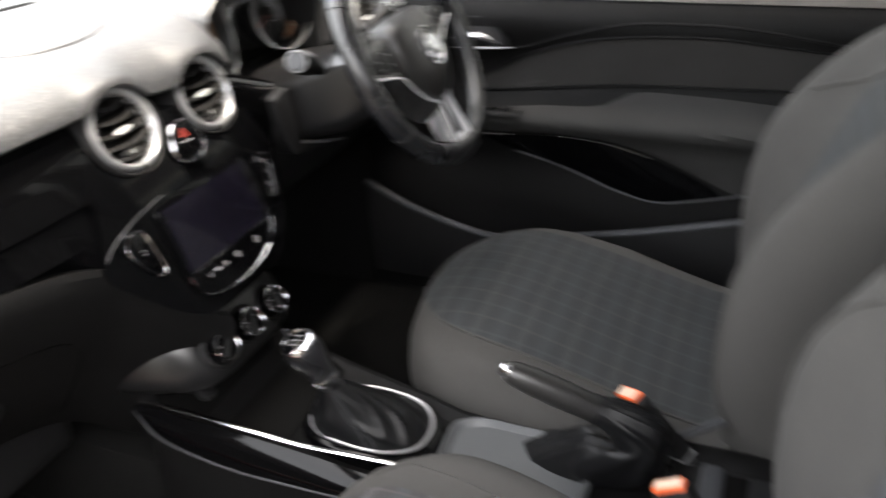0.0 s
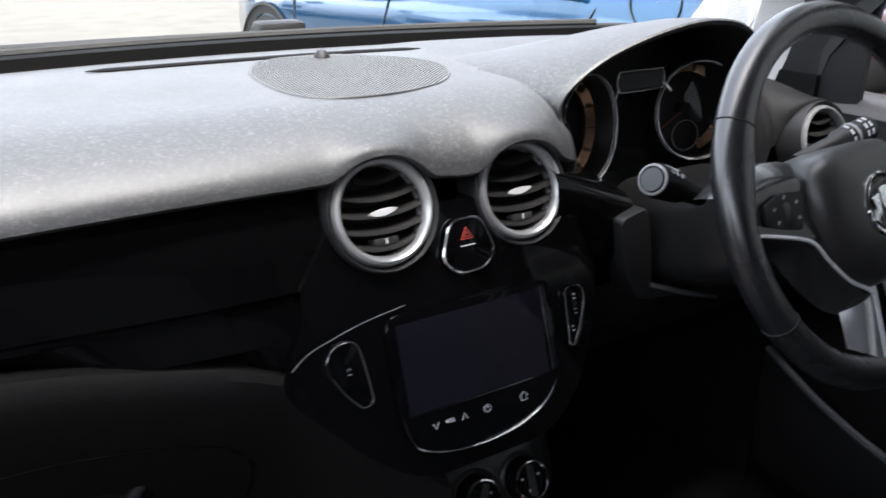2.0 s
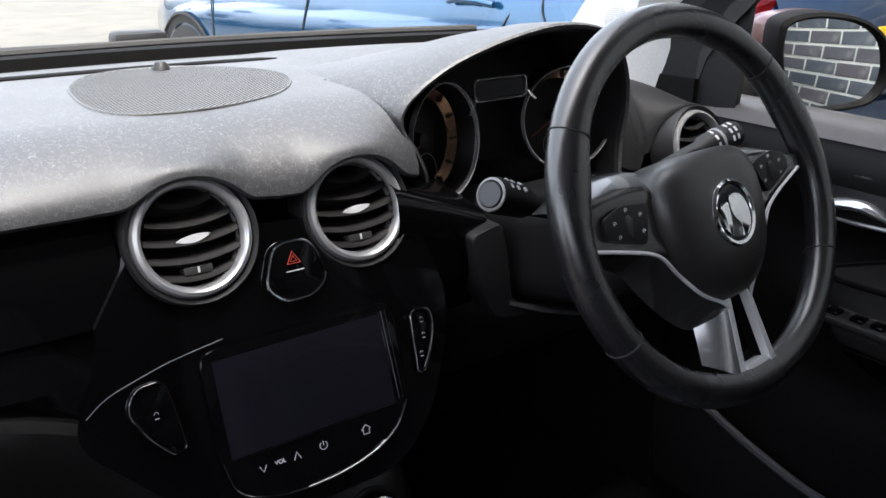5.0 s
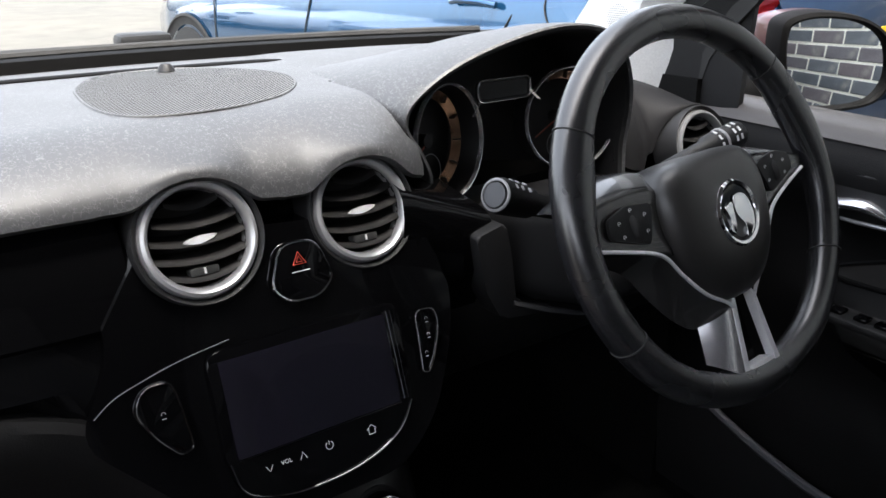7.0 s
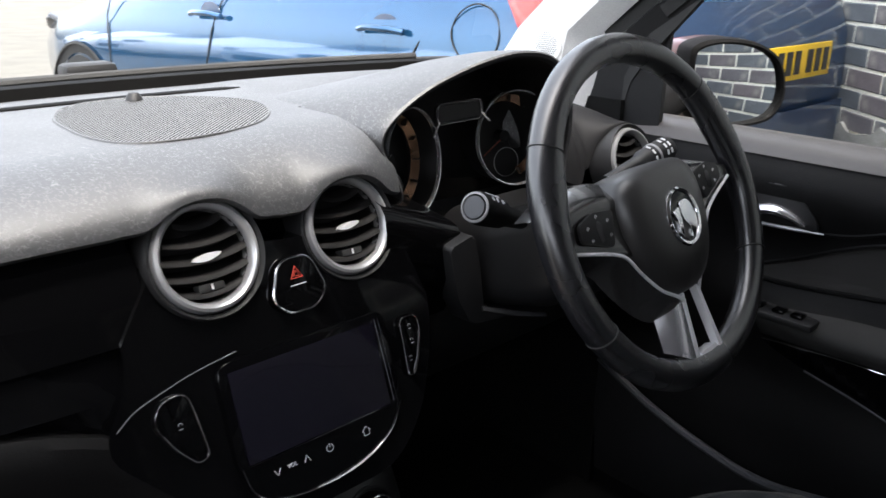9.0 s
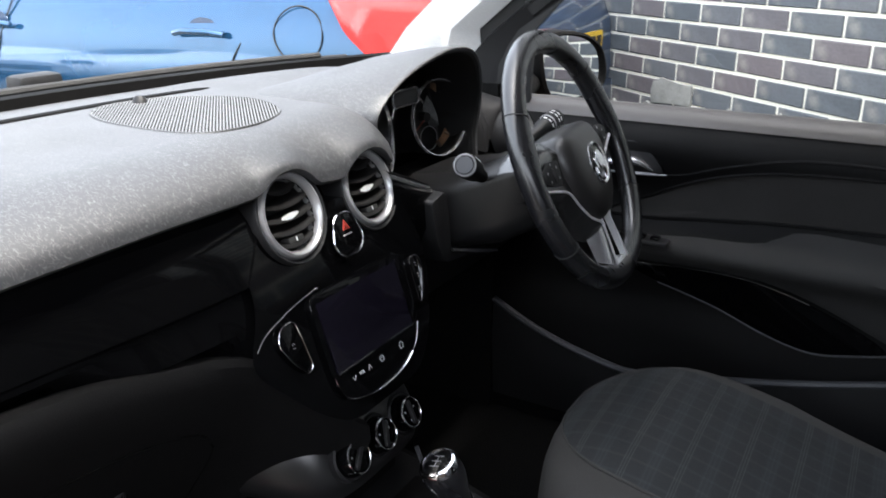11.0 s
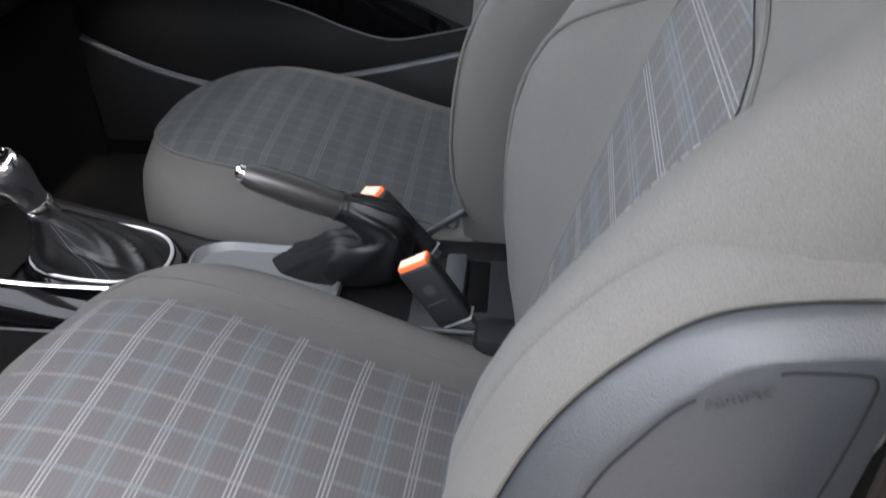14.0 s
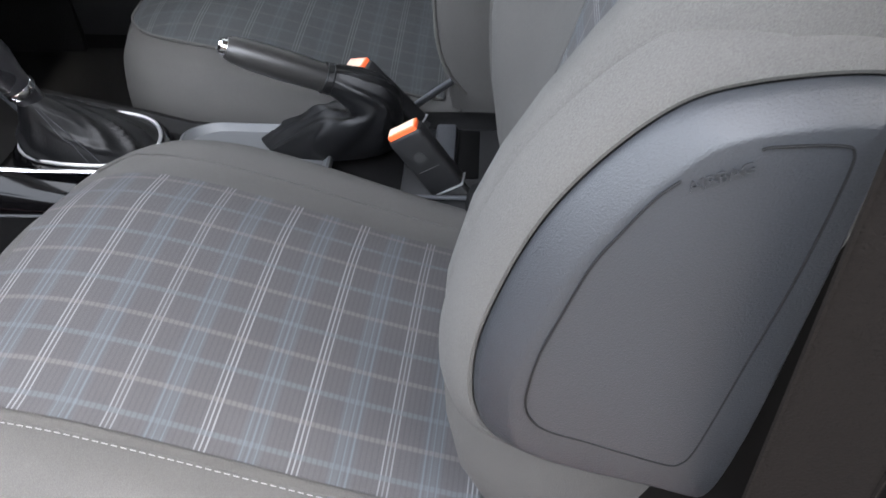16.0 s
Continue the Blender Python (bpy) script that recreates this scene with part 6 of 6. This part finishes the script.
for k in (0, 2):
    part("selvedge", tube([r[k] for r in rows], 0.0014, 6), WEBBING, belt, "thicker woven edge")

# ---- driver's door ----
door = thing("driver_door", (0.74, -0.2, 0.3), "dark door lining with cloth upper, armrest and gloss black pocket", "car door")


def door_x(y, z):
    """Inner face of the door lining."""
    x = 0.715
    if z > 0.80:
        x += 0.0 + 0.35 * max(0.0, z - 0.86) ** 1
    x -= 0.028 * math.exp(-((z - 0.845) / 0.05) ** 2)
    x -= 0.06 * math.exp(-((z - 0.675) / 0.038) ** 2) * min(1.0, max(0.0, (0.16 - y) / 0.15))
    x += 0.012 * math.exp(-((z - 0.56) / 0.05) ** 2)
    return x


rows = []
zs = [0.2125 + 0.0125 * i for i in range(56)]
for y in [0.36 - 0.03 * i for i in range(40)]:
    rows.append([(door_x(y, z), y, z) for z in zs] + [(0.745, y, 0.905), (0.775, y, 0.902), (0.80, y, 0.88)])
part("lining", grid(rows), SOFT, door, "dark grained plastic lining")
part("top_roll", grid([[(door_x(y, z) - 0.003, y, z) for z in (0.885, 0.893, 0.901)] + [(0.745, y, 0.9095), (0.775, y, 0.9065), (0.80, y, 0.884)] for y in [0.40 - 0.03 * i for i in range(41)]]), DOORTOP, door, "grey-brown skin over the door's top edge")
pad = smooth_loop([(0.09, 0.716), (0.02, 0.757), (-0.07, 0.798), (-0.18, 0.824), (-0.33, 0.832), (-0.45, 0.823), (-0.6, 0.80), (-0.62, 0.748), (-0.45, 0.744), (-0.2, 0.737)], 8)
cloth = bmesh.new()
cvs = [cloth.verts.new((door_x(p[0], p[1]) - 0.004, p[0], p[1])) for p in pad]
mid = [cloth.verts.new((door_x(-0.28 + (p[0] + 0.28) * 0.7, 0.77 + (p[1] - 0.77) * 0.6) - 0.008, -0.28 + (p[0] + 0.28) * 0.7, 0.77 + (p[1] - 0.77) * 0.6)) for p in pad]
for i in range(len(pad)):
    j = (i + 1) % len(pad)
    cloth.faces.new((cvs[i], cvs[j], mid[j], mid[i]))
cloth.faces.new(mid)
part("cloth_insert", cloth, TRIMCLOTH, door, "soft dark cloth insert")
part("insert_edge", tube([(door_x(p[0], p[1]) - 0.004, p[0], p[1]) for p in pad], 0.003, 6, closed=True), SOFT, door)
ridge = smooth_loop([(0.05, 0.795), (-0.024, 0.799), (-0.1, 0.824), (-0.2, 0.847), (-0.3, 0.852), (-0.42, 0.847), (-0.6, 0.82)], 8, False)
part("upper_ridge", tube([(door_x(p[0], p[1]) + 0.001, p[0], p[1]) for p in ridge], 0.003, 8), SOFT, door, "moulded ridge above the cloth insert")


def arm_low(y):
    return lerp_table([(-0.62, 0.50), (-0.50, 0.515), (-0.40, 0.545), (-0.26, 0.606), (-0.16, 0.638), (-0.06, 0.644), (0.06, 0.632)], y)


arm = []
for y in [0.06 - 0.02 * i for i in range(35)]:
    zt = lerp_table([(-0.62, 0.715), (-0.3, 0.728), (-0.225, 0.726), (-0.175, 0.706), (-0.06, 0.70), (0.06, 0.69)], y)
    zl = arm_low(y)
    arm.append([(door_x(y, zl + (zt - zl) * k / 16) - (0.007 if 0 < k < 16 else 0.0), y, zl + (zt - zl) * k / 16) for k in range(17)])
part("armrest", grid(arm), ARMCLOTH, door, "grey padded armrest")
pk = smooth_loop([(0.06, 0.625), (-0.06, 0.638), (-0.16, 0.632), (-0.26, 0.60), (-0.385, 0.541), (-0.34, 0.522), (-0.27, 0.513), (-0.19, 0.53), (-0.1, 0.562), (0.0, 0.59)], 8)
pocket = bmesh.new()
pocket.faces.new([pocket.verts.new((door_x(p[0], p[1]) - 0.004, p[0], p[1])) for p in pk])
bmesh.ops.triangulate(pocket, faces=pocket.faces)
part("gloss_pocket", pocket, GLOSS, door, "gloss black curved pocket inlay", smooth=False)
up = [(door_x(p[0], p[1]) - 0.006, p[0], p[1]) for p in smooth_loop([(0.06, 0.625), (-0.06, 0.638), (-0.16, 0.632), (-0.26, 0.60)], 8, False)]
part("pocket_line", tube(up, 0.0016, 6), CHROME, door, "thin chrome line")
dn = [(door_x(p[0], p[1]) - 0.006, p[0], p[1]) for p in smooth_loop([(0.0, 0.59), (-0.1, 0.562), (-0.19, 0.53), (-0.27, 0.513), (-0.34, 0.522), (-0.44, 0.545)], 8, False)]
part("pocket_line", tube(dn, 0.0016, 6), SLATE, door, "thin grey line")
bin_ = smooth_loop([(0.32, 0.50), (0.22, 0.455), (0.12, 0.425), (0.02, 0.41), (-0.1, 0.43), (-0.25, 0.46), (-0.45, 0.51)], 8, False)
part("bin_edge", tube([(door_x(p[0], p[1]) - 0.03, p[0], p[1]) for p in bin_], 0.007, 8), SLATE, door, "grey rounded edge of the door bin")
rows = [[(door_x(p[0], p[1]) - 0.032, p[0], p[1]), (door_x(p[0], p[1]) - 0.036, p[0], p[1] - 0.09), (door_x(p[0], p[1]) - 0.02, p[0], 0.28)] for p in bin_]
part("bin", grid(rows), PLASTIC, door)
DX = Matrix(((0, 0, -1, 0.694), (-1, 0, 0, 0.008), (0, 1, 0, 0), (0, 0, 0, 1)))
hd = part("handle_cup", prism([(p[0], p[1]) for p in smooth_loop([(-0.105, 0.826), (-0.085, 0.845), (-0.055, 0.855), (-0.02, 0.838), (0.004, 0.802), (-0.04, 0.797), (-0.1, 0.796)], 6)], 0.006, DX, 0.002), PLASTIC, door, "black recess of the door handle")
part("pull", tube(smooth_loop([DX @ Vector(q) for q in ((-0.1, 0.813, 0.009), (-0.075, 0.818, 0.015), (-0.05, 0.822, 0.017), (-0.03, 0.817, 0.014), (-0.013, 0.806, 0.006))], 5, False), [0.005 + 0.0075 * math.sin(math.pi * min(1.0, 0.12 + k / 22)) for k in range(21)], 12, flat=0.6), FLANK, hd, "satin silver pull handle")
part("ledge", tube([DX @ Vector(q) for q in ((-0.1, 0.7955, 0.005), (-0.06, 0.7965, 0.007), (-0.02, 0.798, 0.006), (0.012, 0.799, 0.003))], [0.0015, 0.003, 0.003, 0.0012], 8), SATIN, hd, "slim silver ledge under the pull")
swp = part("switch_panel", box(0.632, 0.668, -0.03, 0.075, 0.684, 0.694, 0.003), PLASTIC, door, "black window switch panel")
for yy in (-0.005, 0.02, 0.05):
    part("switch", box(0.642, 0.66, yy - 0.008, yy + 0.008, 0.693, 0.699, 0.002), GLOSS, swp)
part("window_frame", join(tube([(0.712, 0.27, 1.07), (0.704, 0.19, 1.13), (0.68, -0.07, 1.335), (0.672, -0.2, 1.385), (0.67, -0.8, 1.385)], 0.022, 8), tube([(0.745, -0.83, 0.9), (0.67, -0.8, 1.385)], 0.025, 8)), RUBBER, door, "black window frame")
rows = [[(0.712, 0.405, 0.895), (0.712, 0.402, 0.97), (0.706, 0.35, 1.022), (0.698, 0.265, 1.088)], [(0.722, 0.34, 0.895), (0.721, 0.335, 0.965), (0.714, 0.30, 1.035), (0.702, 0.23, 1.095)], [(0.728, 0.272, 0.895), (0.726, 0.27, 0.965), (0.72, 0.262, 1.04), (0.706, 0.205, 1.1)]]
strip = [[(x, y0, z), (x + 0.004, (y0 + y1) / 2, z), (x, y1, z)] for z, x, y0, y1 in ((0.895, 0.72, 0.43, 0.34), (0.96, 0.718, 0.425, 0.32), (1.0, 0.714, 0.415, 0.29), (1.1, 0.706, 0.34, 0.195), (1.2, 0.699, 0.225, 0.07), (1.3, 0.688, 0.105, -0.05), (1.39, 0.676, -0.005, -0.16))]
part("front_frame", solid(grid(strip), 0.01), RUBBER, door, "broad black front part of the window frame")
part("mirror_sail", solid(grid(rows), 0.012), PLASTIC, door, "black triangular cover inside the mirror")
win = part("window_pane", grid([[(0.765, 0.25, 0.89), (0.765, -0.25, 0.89), (0.765, -0.82, 0.89)], [(0.70, -0.02, 1.37), (0.70, -0.3, 1.37), (0.70, -0.8, 1.37)]]), GLASS, door, "clear side window")
win.visible_shadow = False
part("outer_skin", box(0.80, 0.83, -0.86, 0.4, 0.25, 0.885, 0.01), PAINT_RED, door, "maroon painted outer skin")

# ---- passenger's door, standing open ----
pdoor = thing("passenger_door", (-0.78, 0.42, 0.3), "passenger door standing wide open with a dark lining", "car door")
PD = Matrix.Translation((-0.80, 0.44, 0)) @ Matrix.Rotation(radians(-66), 4, "Z")
part("lining", box(-0.03, 0.03, -1.12, 0.0, 0.28, 0.92, 0.02, m=PD), SOFT, pdoor, "dark plastic lining")
part("outer_skin", box(-0.07, -0.034, -1.14, 0.0, 0.25, 0.9, 0.012, m=PD), PAINT_RED, pdoor, "maroon painted outer skin")
part("armrest", box(0.02, 0.08, -0.85, -0.2, 0.66, 0.71, 0.02, m=PD), SOFT, pdoor)

# ---- door mirror ----
mir = thing("door_mirror", (0.87, 0.26, 0.9), "door mirror with a black rim and maroon housing", "mirror")
MC = Vector((0.985, 0.285, 0.935))
MN = Vector((-0.36, -0.93, 0.0)).normalized()
MM = frame_at(MC, Vector((0.93, -0.36, 0.0)), MN)
ol = smooth_loop([(-0.113, 0.045), (-0.103, 0.068), (-0.05, 0.077), (0.03, 0.067), (0.083, 0.037), (0.103, -0.01), (0.098, -0.045), (0.07, -0.068), (0.0, -0.076), (-0.06, -0.07), (-0.09, -0.045), (-0.107, 0.0)], 8)
part("glass", grid([[MM @ Vector((p[0] * 0.91 * s, p[1] * 0.89 * s, -0.001 - (p.length * 0.9 * s) ** 2 / 3.0)) for p in ol] for s in (1.0, 0.9, 0.8, 0.7, 0.6, 0.5, 0.4, 0.3, 0.2, 0.1, 0.01)], closed=True, caps=True), MIRROR, mir, "convex mirror glass reflecting a brick wall")
part("rim", grid([[MM @ Vector((p[0] * s, p[1] * s, h)) for p in ol] for s, h in ((0.875, -0.012), (0.885, 0.002), (0.93, 0.006), (1.0, 0.002), (1.03, -0.012), (1.03, -0.03))], closed=True), SOFT, mir, "thick black rim")
part("housing", grid([[MM @ Vector((p[0] * s, p[1] * s, h)) for p in ol] for s, h in ((1.025, -0.03), (1.03, -0.05), (0.95, -0.09), (0.7, -0.115), (0.1, -0.125))], closed=True, caps=True), PAINT_RED, mir, "glossy maroon housing")
part("foot", tube([(0.735, 0.35, 0.90), (0.80, 0.35, 0.90), (0.92, 0.365, 0.91)], [0.055, 0.045, 0.035], 14, flat=0.7), SOFT, mir)

# ---- outside ----
setting("ground", box(-40, 40, -40, 60, -0.2, 0.0), CONCRETE, "worn pale concrete car park surface", "ground")


def parked_car(label, paint, lower):
    ob = thing("parked_hatchback", (2.5, 2.6, 0), label, "car")
    XC = 2.53
    # body sections along the length: nose first, tail last
    secs = []
    for y, w, zb, zw, zr, wr in ((5.22, 0.60, 0.30, 0.62, 0.66, 0.45), (5.05, 0.76, 0.22, 0.72, 0.78, 0.55), (4.75, 0.83, 0.2, 0.80, 0.90, 0.62), (4.35, 0.845, 0.2, 0.86, 1.0, 0.64), (4.0, 0.85, 0.2, 0.90, 1.10, 0.66), (3.3, 0.85, 0.2, 0.94, 1.44, 0.60), (2.7, 0.85, 0.2, 0.96, 1.50, 0.60), (2.0, 0.85, 0.2, 0.99, 1.50, 0.60), (1.5, 0.85, 0.22, 1.02, 1.46, 0.60), (1.2, 0.84, 0.25, 1.03, 1.36, 0.58), (1.0, 0.81, 0.27, 1.0, 1.16, 0.60), (0.90, 0.77, 0.30, 0.92, 0.98, 0.62), (0.86, 0.72, 0.36, 0.80, 0.86, 0.6)):
        half = [(w * 0.86, zb), (w * 0.96, zb + 0.08), (w, zb + 0.24), (w * 1.003, (zb + zw) / 2 + 0.08), (w * 0.998, zw - 0.1), (w * 0.95, zw), (wr * 1.04, zr - 0.06), (wr * 0.9, zr), (wr * 0.4, zr + 0.02)]
        secs.append([(XC - a, y, z) for a, z in half] + [(XC + a, y, z) for a, z in half[::-1]])
    body = part("body", grid(secs, closed=True, caps=True), paint, ob, "painted bodywork")
    XS = XC - 0.852
    # side glass, doors' seams, handles, flap
    part("side_glass", prism([(p[0], p[1]) for p in rounded([(3.7, 1.0), (3.15, 1.38), (1.75, 1.4), (1.45, 1.08)], 0.05)], 0.02, Matrix(((0, 0, -1, XS + 0.145), (1, 0, 0, 0), (0, 1, 0, 0), (0, 0, 0, 1))), 0.004), DARKGLASS, ob, "dark side windows")
    for pts in (((3.1, 1.0), (3.16, 0.85), (3.25, 0.6), (3.28, 0.32)), ((1.80, 1.02), (1.86, 0.9), (1.96, 0.72), (1.98, 0.5), (2.1, 0.32)), ((4.1, 0.95), (4.13, 0.6), (4.1, 0.3))):
        part("door_seam", tube([(XS - 0.0015 + 0.055 * max(0, (p.y - 0.82) / 0.2), p.x, p.y) for p in smooth_loop(pts, 5, False)], 0.004, 6), RUBBER, body)
    for y in (2.075, 3.2):
        h = part("door_handle", tube([(XS - 0.012, y - 0.115, 0.875), (XS - 0.035, y - 0.06, 0.885), (XS - 0.035, y + 0.06, 0.885), (XS - 0.012, y + 0.115, 0.875)], 0.017, 10, flat=0.8), paint, ob, "door handle over a dark cup")
        part("cup", prism([(y - 0.06 + 0.06 + 0.075 * math.cos(a), 0.885 + 0.05 * math.sin(a)) for a in [2 * math.pi * i / 28 for i in range(28)]], 0.003, Matrix(((0, 0, -1, XS - 0.0005 + 0.018), (1, 0, 0, 0), (0, 1, 0, 0), (0, 0, 0, 1)))), lower, h)
    part("fuel_flap", tube([(XS - 0.0005 + 0.022 * max(0, math.sin(a)), 1.635 + 0.105 * math.cos(a), 0.888 + 0.10 * math.sin(a)) for a in [2 * math.pi * i / 40 for i in range(40)]], 0.003, 6, closed=True), RUBBER, body, "round fuel flap outline")
    part("front_glass", grid([[(XC + a * 0.53, 4.06 - 0.10 * a * a, 1.105) for a in (-1, -0.5, 0, 0.5, 1)], [(XC + a * 0.55, 3.7 - 0.08 * a * a, 1.3) for a in (-1, -0.5, 0, 0.5, 1)], [(XC + a * 0.5, 3.36 - 0.06 * a * a, 1.46) for a in (-1, -0.5, 0, 0.5, 1)]]), DARKGLASS, ob, "dark windscreen")
    part("grille", box(XC - 0.42, XC + 0.42, 5.16, 5.235, 0.36, 0.54, 0.03), PLASTIC, ob, "black front grille")
    for s in (1, -1):
        part("headlamp", prism([(p[0], p[1]) for p in rounded([(-0.17, -0.05), (0.13, -0.07), (0.2, 0.05), (-0.1, 0.07)], 0.04)], 0.08, frame_at((XC + s * 0.56, 5.06, 0.70), (s, -0.45, 0.1), (s * 0.35, 0.85, 0.4)), 0.02, 3), DARKGLASS, ob, "dark clear headlamp")
    lamp = rounded([(1.50, 1.05), (1.42, 0.90), (1.30, 0.80), (1.0, 0.84), (0.93, 1.0), (1.1, 1.12)], 0.04)
    for s in (1, -1):
        part("tail_lamp", prism([(p[0], p[1]) for p in lamp], 0.5, Matrix(((0, 0, -s, XC - s * 0.382), (1, 0, 0, 0), (0, 1, 0, 0), (0, 0, 0, 1))), 0.02, 3), LAMPRED, ob, "red wrap-round tail lamp")
    part("rear_bumper", grid([[(XC - a, y, z) for a, y in ((0.86, 1.5), (0.865, 1.2), (0.84, 0.97), (0.76, 0.85), (0.63, 0.785), (0.43, 0.755), (0.13, 0.723), (-0.17, 0.69), (-0.37, 0.68), (-0.5, 0.78), (-0.86, 1.35))] for z in (0.25, 0.3, 0.5, 0.62, 0.66)]), lower, ob, "painted rear bumper")
    part("tailgate", grid([[(XC - a, y + dy, z) for a, y in ((0.78, 0.93), (0.7, 0.845), (0.6, 0.81), (0.43, 0.788), (0.13, 0.756), (-0.17, 0.723), (-0.37, 0.713), (-0.5, 0.81), (-0.75, 1.15))] for dy, z in ((-0.01, 0.64), (-0.02, 0.72), (-0.005, 0.9), (0.06, 1.02))]), lower, ob, "painted tailgate")
    plate_at = Matrix.Translation((1.955, 0.748, 0)) @ Matrix.Rotation(radians(-6), 4, "Z")
    pl = part("number_plate", box(0, 0.52, -0.008, 0.0, 0.772, 0.884, 0.003, m=plate_at), YELLOW, ob, "yellow rear number plate")
    for k in range(7):
        x = 0.05 + 0.062 * k + (0.03 if k > 3 else 0)
        part("bar", box(x, x + 0.04, -0.011, -0.0075, 0.79, 0.866, m=plate_at), PLATEBLACK, pl)
    for y in (4.47, 1.75):
        w = part("wheel", lathe([(0.0, 0.02), (0.18, 0.03), (0.21, 0.05), (0.22, 0.06)], Matrix(((0, 0, -1, XS + 0.05), (1, 0, 0, y), (0, 1, 0, 0.3), (0, 0, 0, 1))), 32), SILVER, ob, "silver wheel")
        part("tyre", lathe([(0.215, 0.03), (0.22, 0.055), (0.29, 0.05), (0.305, 0.02), (0.305, -0.12)], Matrix(((0, 0, -1, XS + 0.05), (1, 0, 0, y), (0, 1, 0, 0.3), (0, 0, 0, 1))), 36), RUBBER, w)
        part("wheel_arch", lathe([(0.305, 0.0), (0.36, 0.005), (0.37, 0.012), (0.355, 0.016)], Matrix(((0, 0, -1, XS + 0.004), (1, 0, 0, y), (0, 1, 0, 0.3), (0, 0, 0, 1))), 40), RUBBER, ob)
    return ob


# tail and handle cups get the blue with shade in its colour
blue = parked_car("metallic blue hatchback parked with its tail to the wall", PAINT_BLUE, PAINT_BLUE_SHADED)
turn = Matrix.Translation((1.68, 2.07, 0)) @ Matrix.Rotation(radians(6), 4, "Z") @ Matrix.Translation((-1.68, -2.07, 0))
blue.matrix_basis = turn @ blue.matrix_basis
white = parked_car("white hatchback parked across the yard", PAINT_WHITE, PAINT_WHITE)
for x, y, a in ((-4.6, 9.6, -88), (-4.8, 13.0, -91), (-4.4, 6.4, -90)):
    copy_thing(white, Matrix.Translation((x, y, 0)) @ Matrix.Rotation(radians(a), 4, "Z"))
white.matrix_basis = Matrix.Translation((-4.9, 16.6, 0)) @ Matrix.Rotation(radians(-90), 4, "Z")

# unseen wall, added to cut side light at the open door and warm reflections
setting("shade_wall_left", box(-2.2, -2.0, -5.0, -0.3, 0, 1.6), BROWNWALL, "unseen brown wall added to dim the light from the left", "wall", smooth=False)

# ---- brick wall ----
WD, WO = Vector((0.64, 0.768, 0)).normalized(), Vector((2.058, -0.149, 0.0))
WNRM = Vector((-WD.y, WD.x, 0))
WALL = Matrix((WD, WNRM, Vector((0, 0, 1)))).transposed().to_4x4()
WALL.translation = WO
wall = setting("brick_wall", box(-5, 5, -0.3, -0.006, 0, 5.8, m=WALL), MORTAR, "wall of blue engineering bricks with pale mortar", "wall", smooth=False)


def brick_mesh(length, seed):
    rnd = random.Random(seed)
    bm = box(0, length, -0.03, 0.0, 0, 0.064, 0.003, 1)
    for v in bm.verts:
        v.co += Vector((rnd.uniform(-1, 1), rnd.uniform(-1, 0.6), rnd.uniform(-1, 1))) * 0.0012
    me = bpy.data.meshes.new("brick")
    bm.to_mesh(me)
    bm.free()
    me.materials.append(BRICK)
    return me


kinds = [brick_mesh(0.214, k) for k in range(6)]
rest_v, rest_f = [], []
rnd = random.Random(4)
for c in range(76):
    z = 0.931 - 12 * 0.0765 + 0.006 + 0.0765 * c
    for k in range(-22, 22):
        s = k * 0.225 + (0.1125 if c % 2 else 0.0) + 0.0055 - 0.0
        near = -1.3 < s < 2.0 and 6 <= c <= 24
        if near:
            ob = bpy.data.objects.new("brick", kinds[rnd.randrange(6)])
            scene.collection.objects.link(ob)
            ob.parent = wall
            ob.matrix_basis = WALL @ Matrix.Translation((s, 0, z))
        else:
            o = len(rest_v)
            q = 0.003
            for x, y, zz in ((s, -0.02, z), (s + 0.214, -0.02, z), (s + 0.214, -0.02, z + 0.064), (s, -0.02, z + 0.064), (s + q, 0, z + q), (s + 0.214 - q, 0, z + q), (s + 0.214 - q, 0, z + 0.064 - q), (s + q, 0, z + 0.064 - q)):
                rest_v.append(WALL @ Vector((x, y, zz)))
            rest_f += [tuple(o + i for i in f) for f in ((4, 5, 6, 7), (0, 1, 5, 4), (1, 2, 6, 5), (2, 3, 7, 6), (3, 0, 4, 7))]
part("bricks", (rest_v, rest_f), BRICK, wall, "rows of blue bricks further along", smooth=False, kind="stuff")
# crumbled mortar at the wall's foot
FOOT = WALL @ Matrix(((-1, 0, 0, 0), (0, 0, 1, 0), (0, 1, 0, 0), (0, 0, 0, 1)))
jag = random.Random(12)
edge = [(-1.3 + 0.05 * i, 0.60 + 0.095 * (i * 0.05 - 0.6) + jag.uniform(-0.016, 0.016) + (0.02 if i % 5 == 2 else 0)) for i in range(26)]
part("mortar_fillet", prism([(-1.3, 0.42)] + [(-0.05, 0.42)] + edge[::-1], 0.012, FOOT, 0.003), LIME, wall, "pale crumbled mortar along the wall's foot")
patch = [(-0.925, 0.605), (-0.79, 0.612), (-0.67, 0.622), (-0.662, 0.66), (-0.675, 0.705), (-0.76, 0.702), (-0.86, 0.708), (-0.92, 0.69), (-0.935, 0.65)]
part("mortar_patch", prism([(x + jag.uniform(-0.006, 0.006), y + jag.uniform(-0.005, 0.005)) for x, y in patch], 0.007, FOOT, 0.003), LIME, wall, "grey patch of render over a brick")
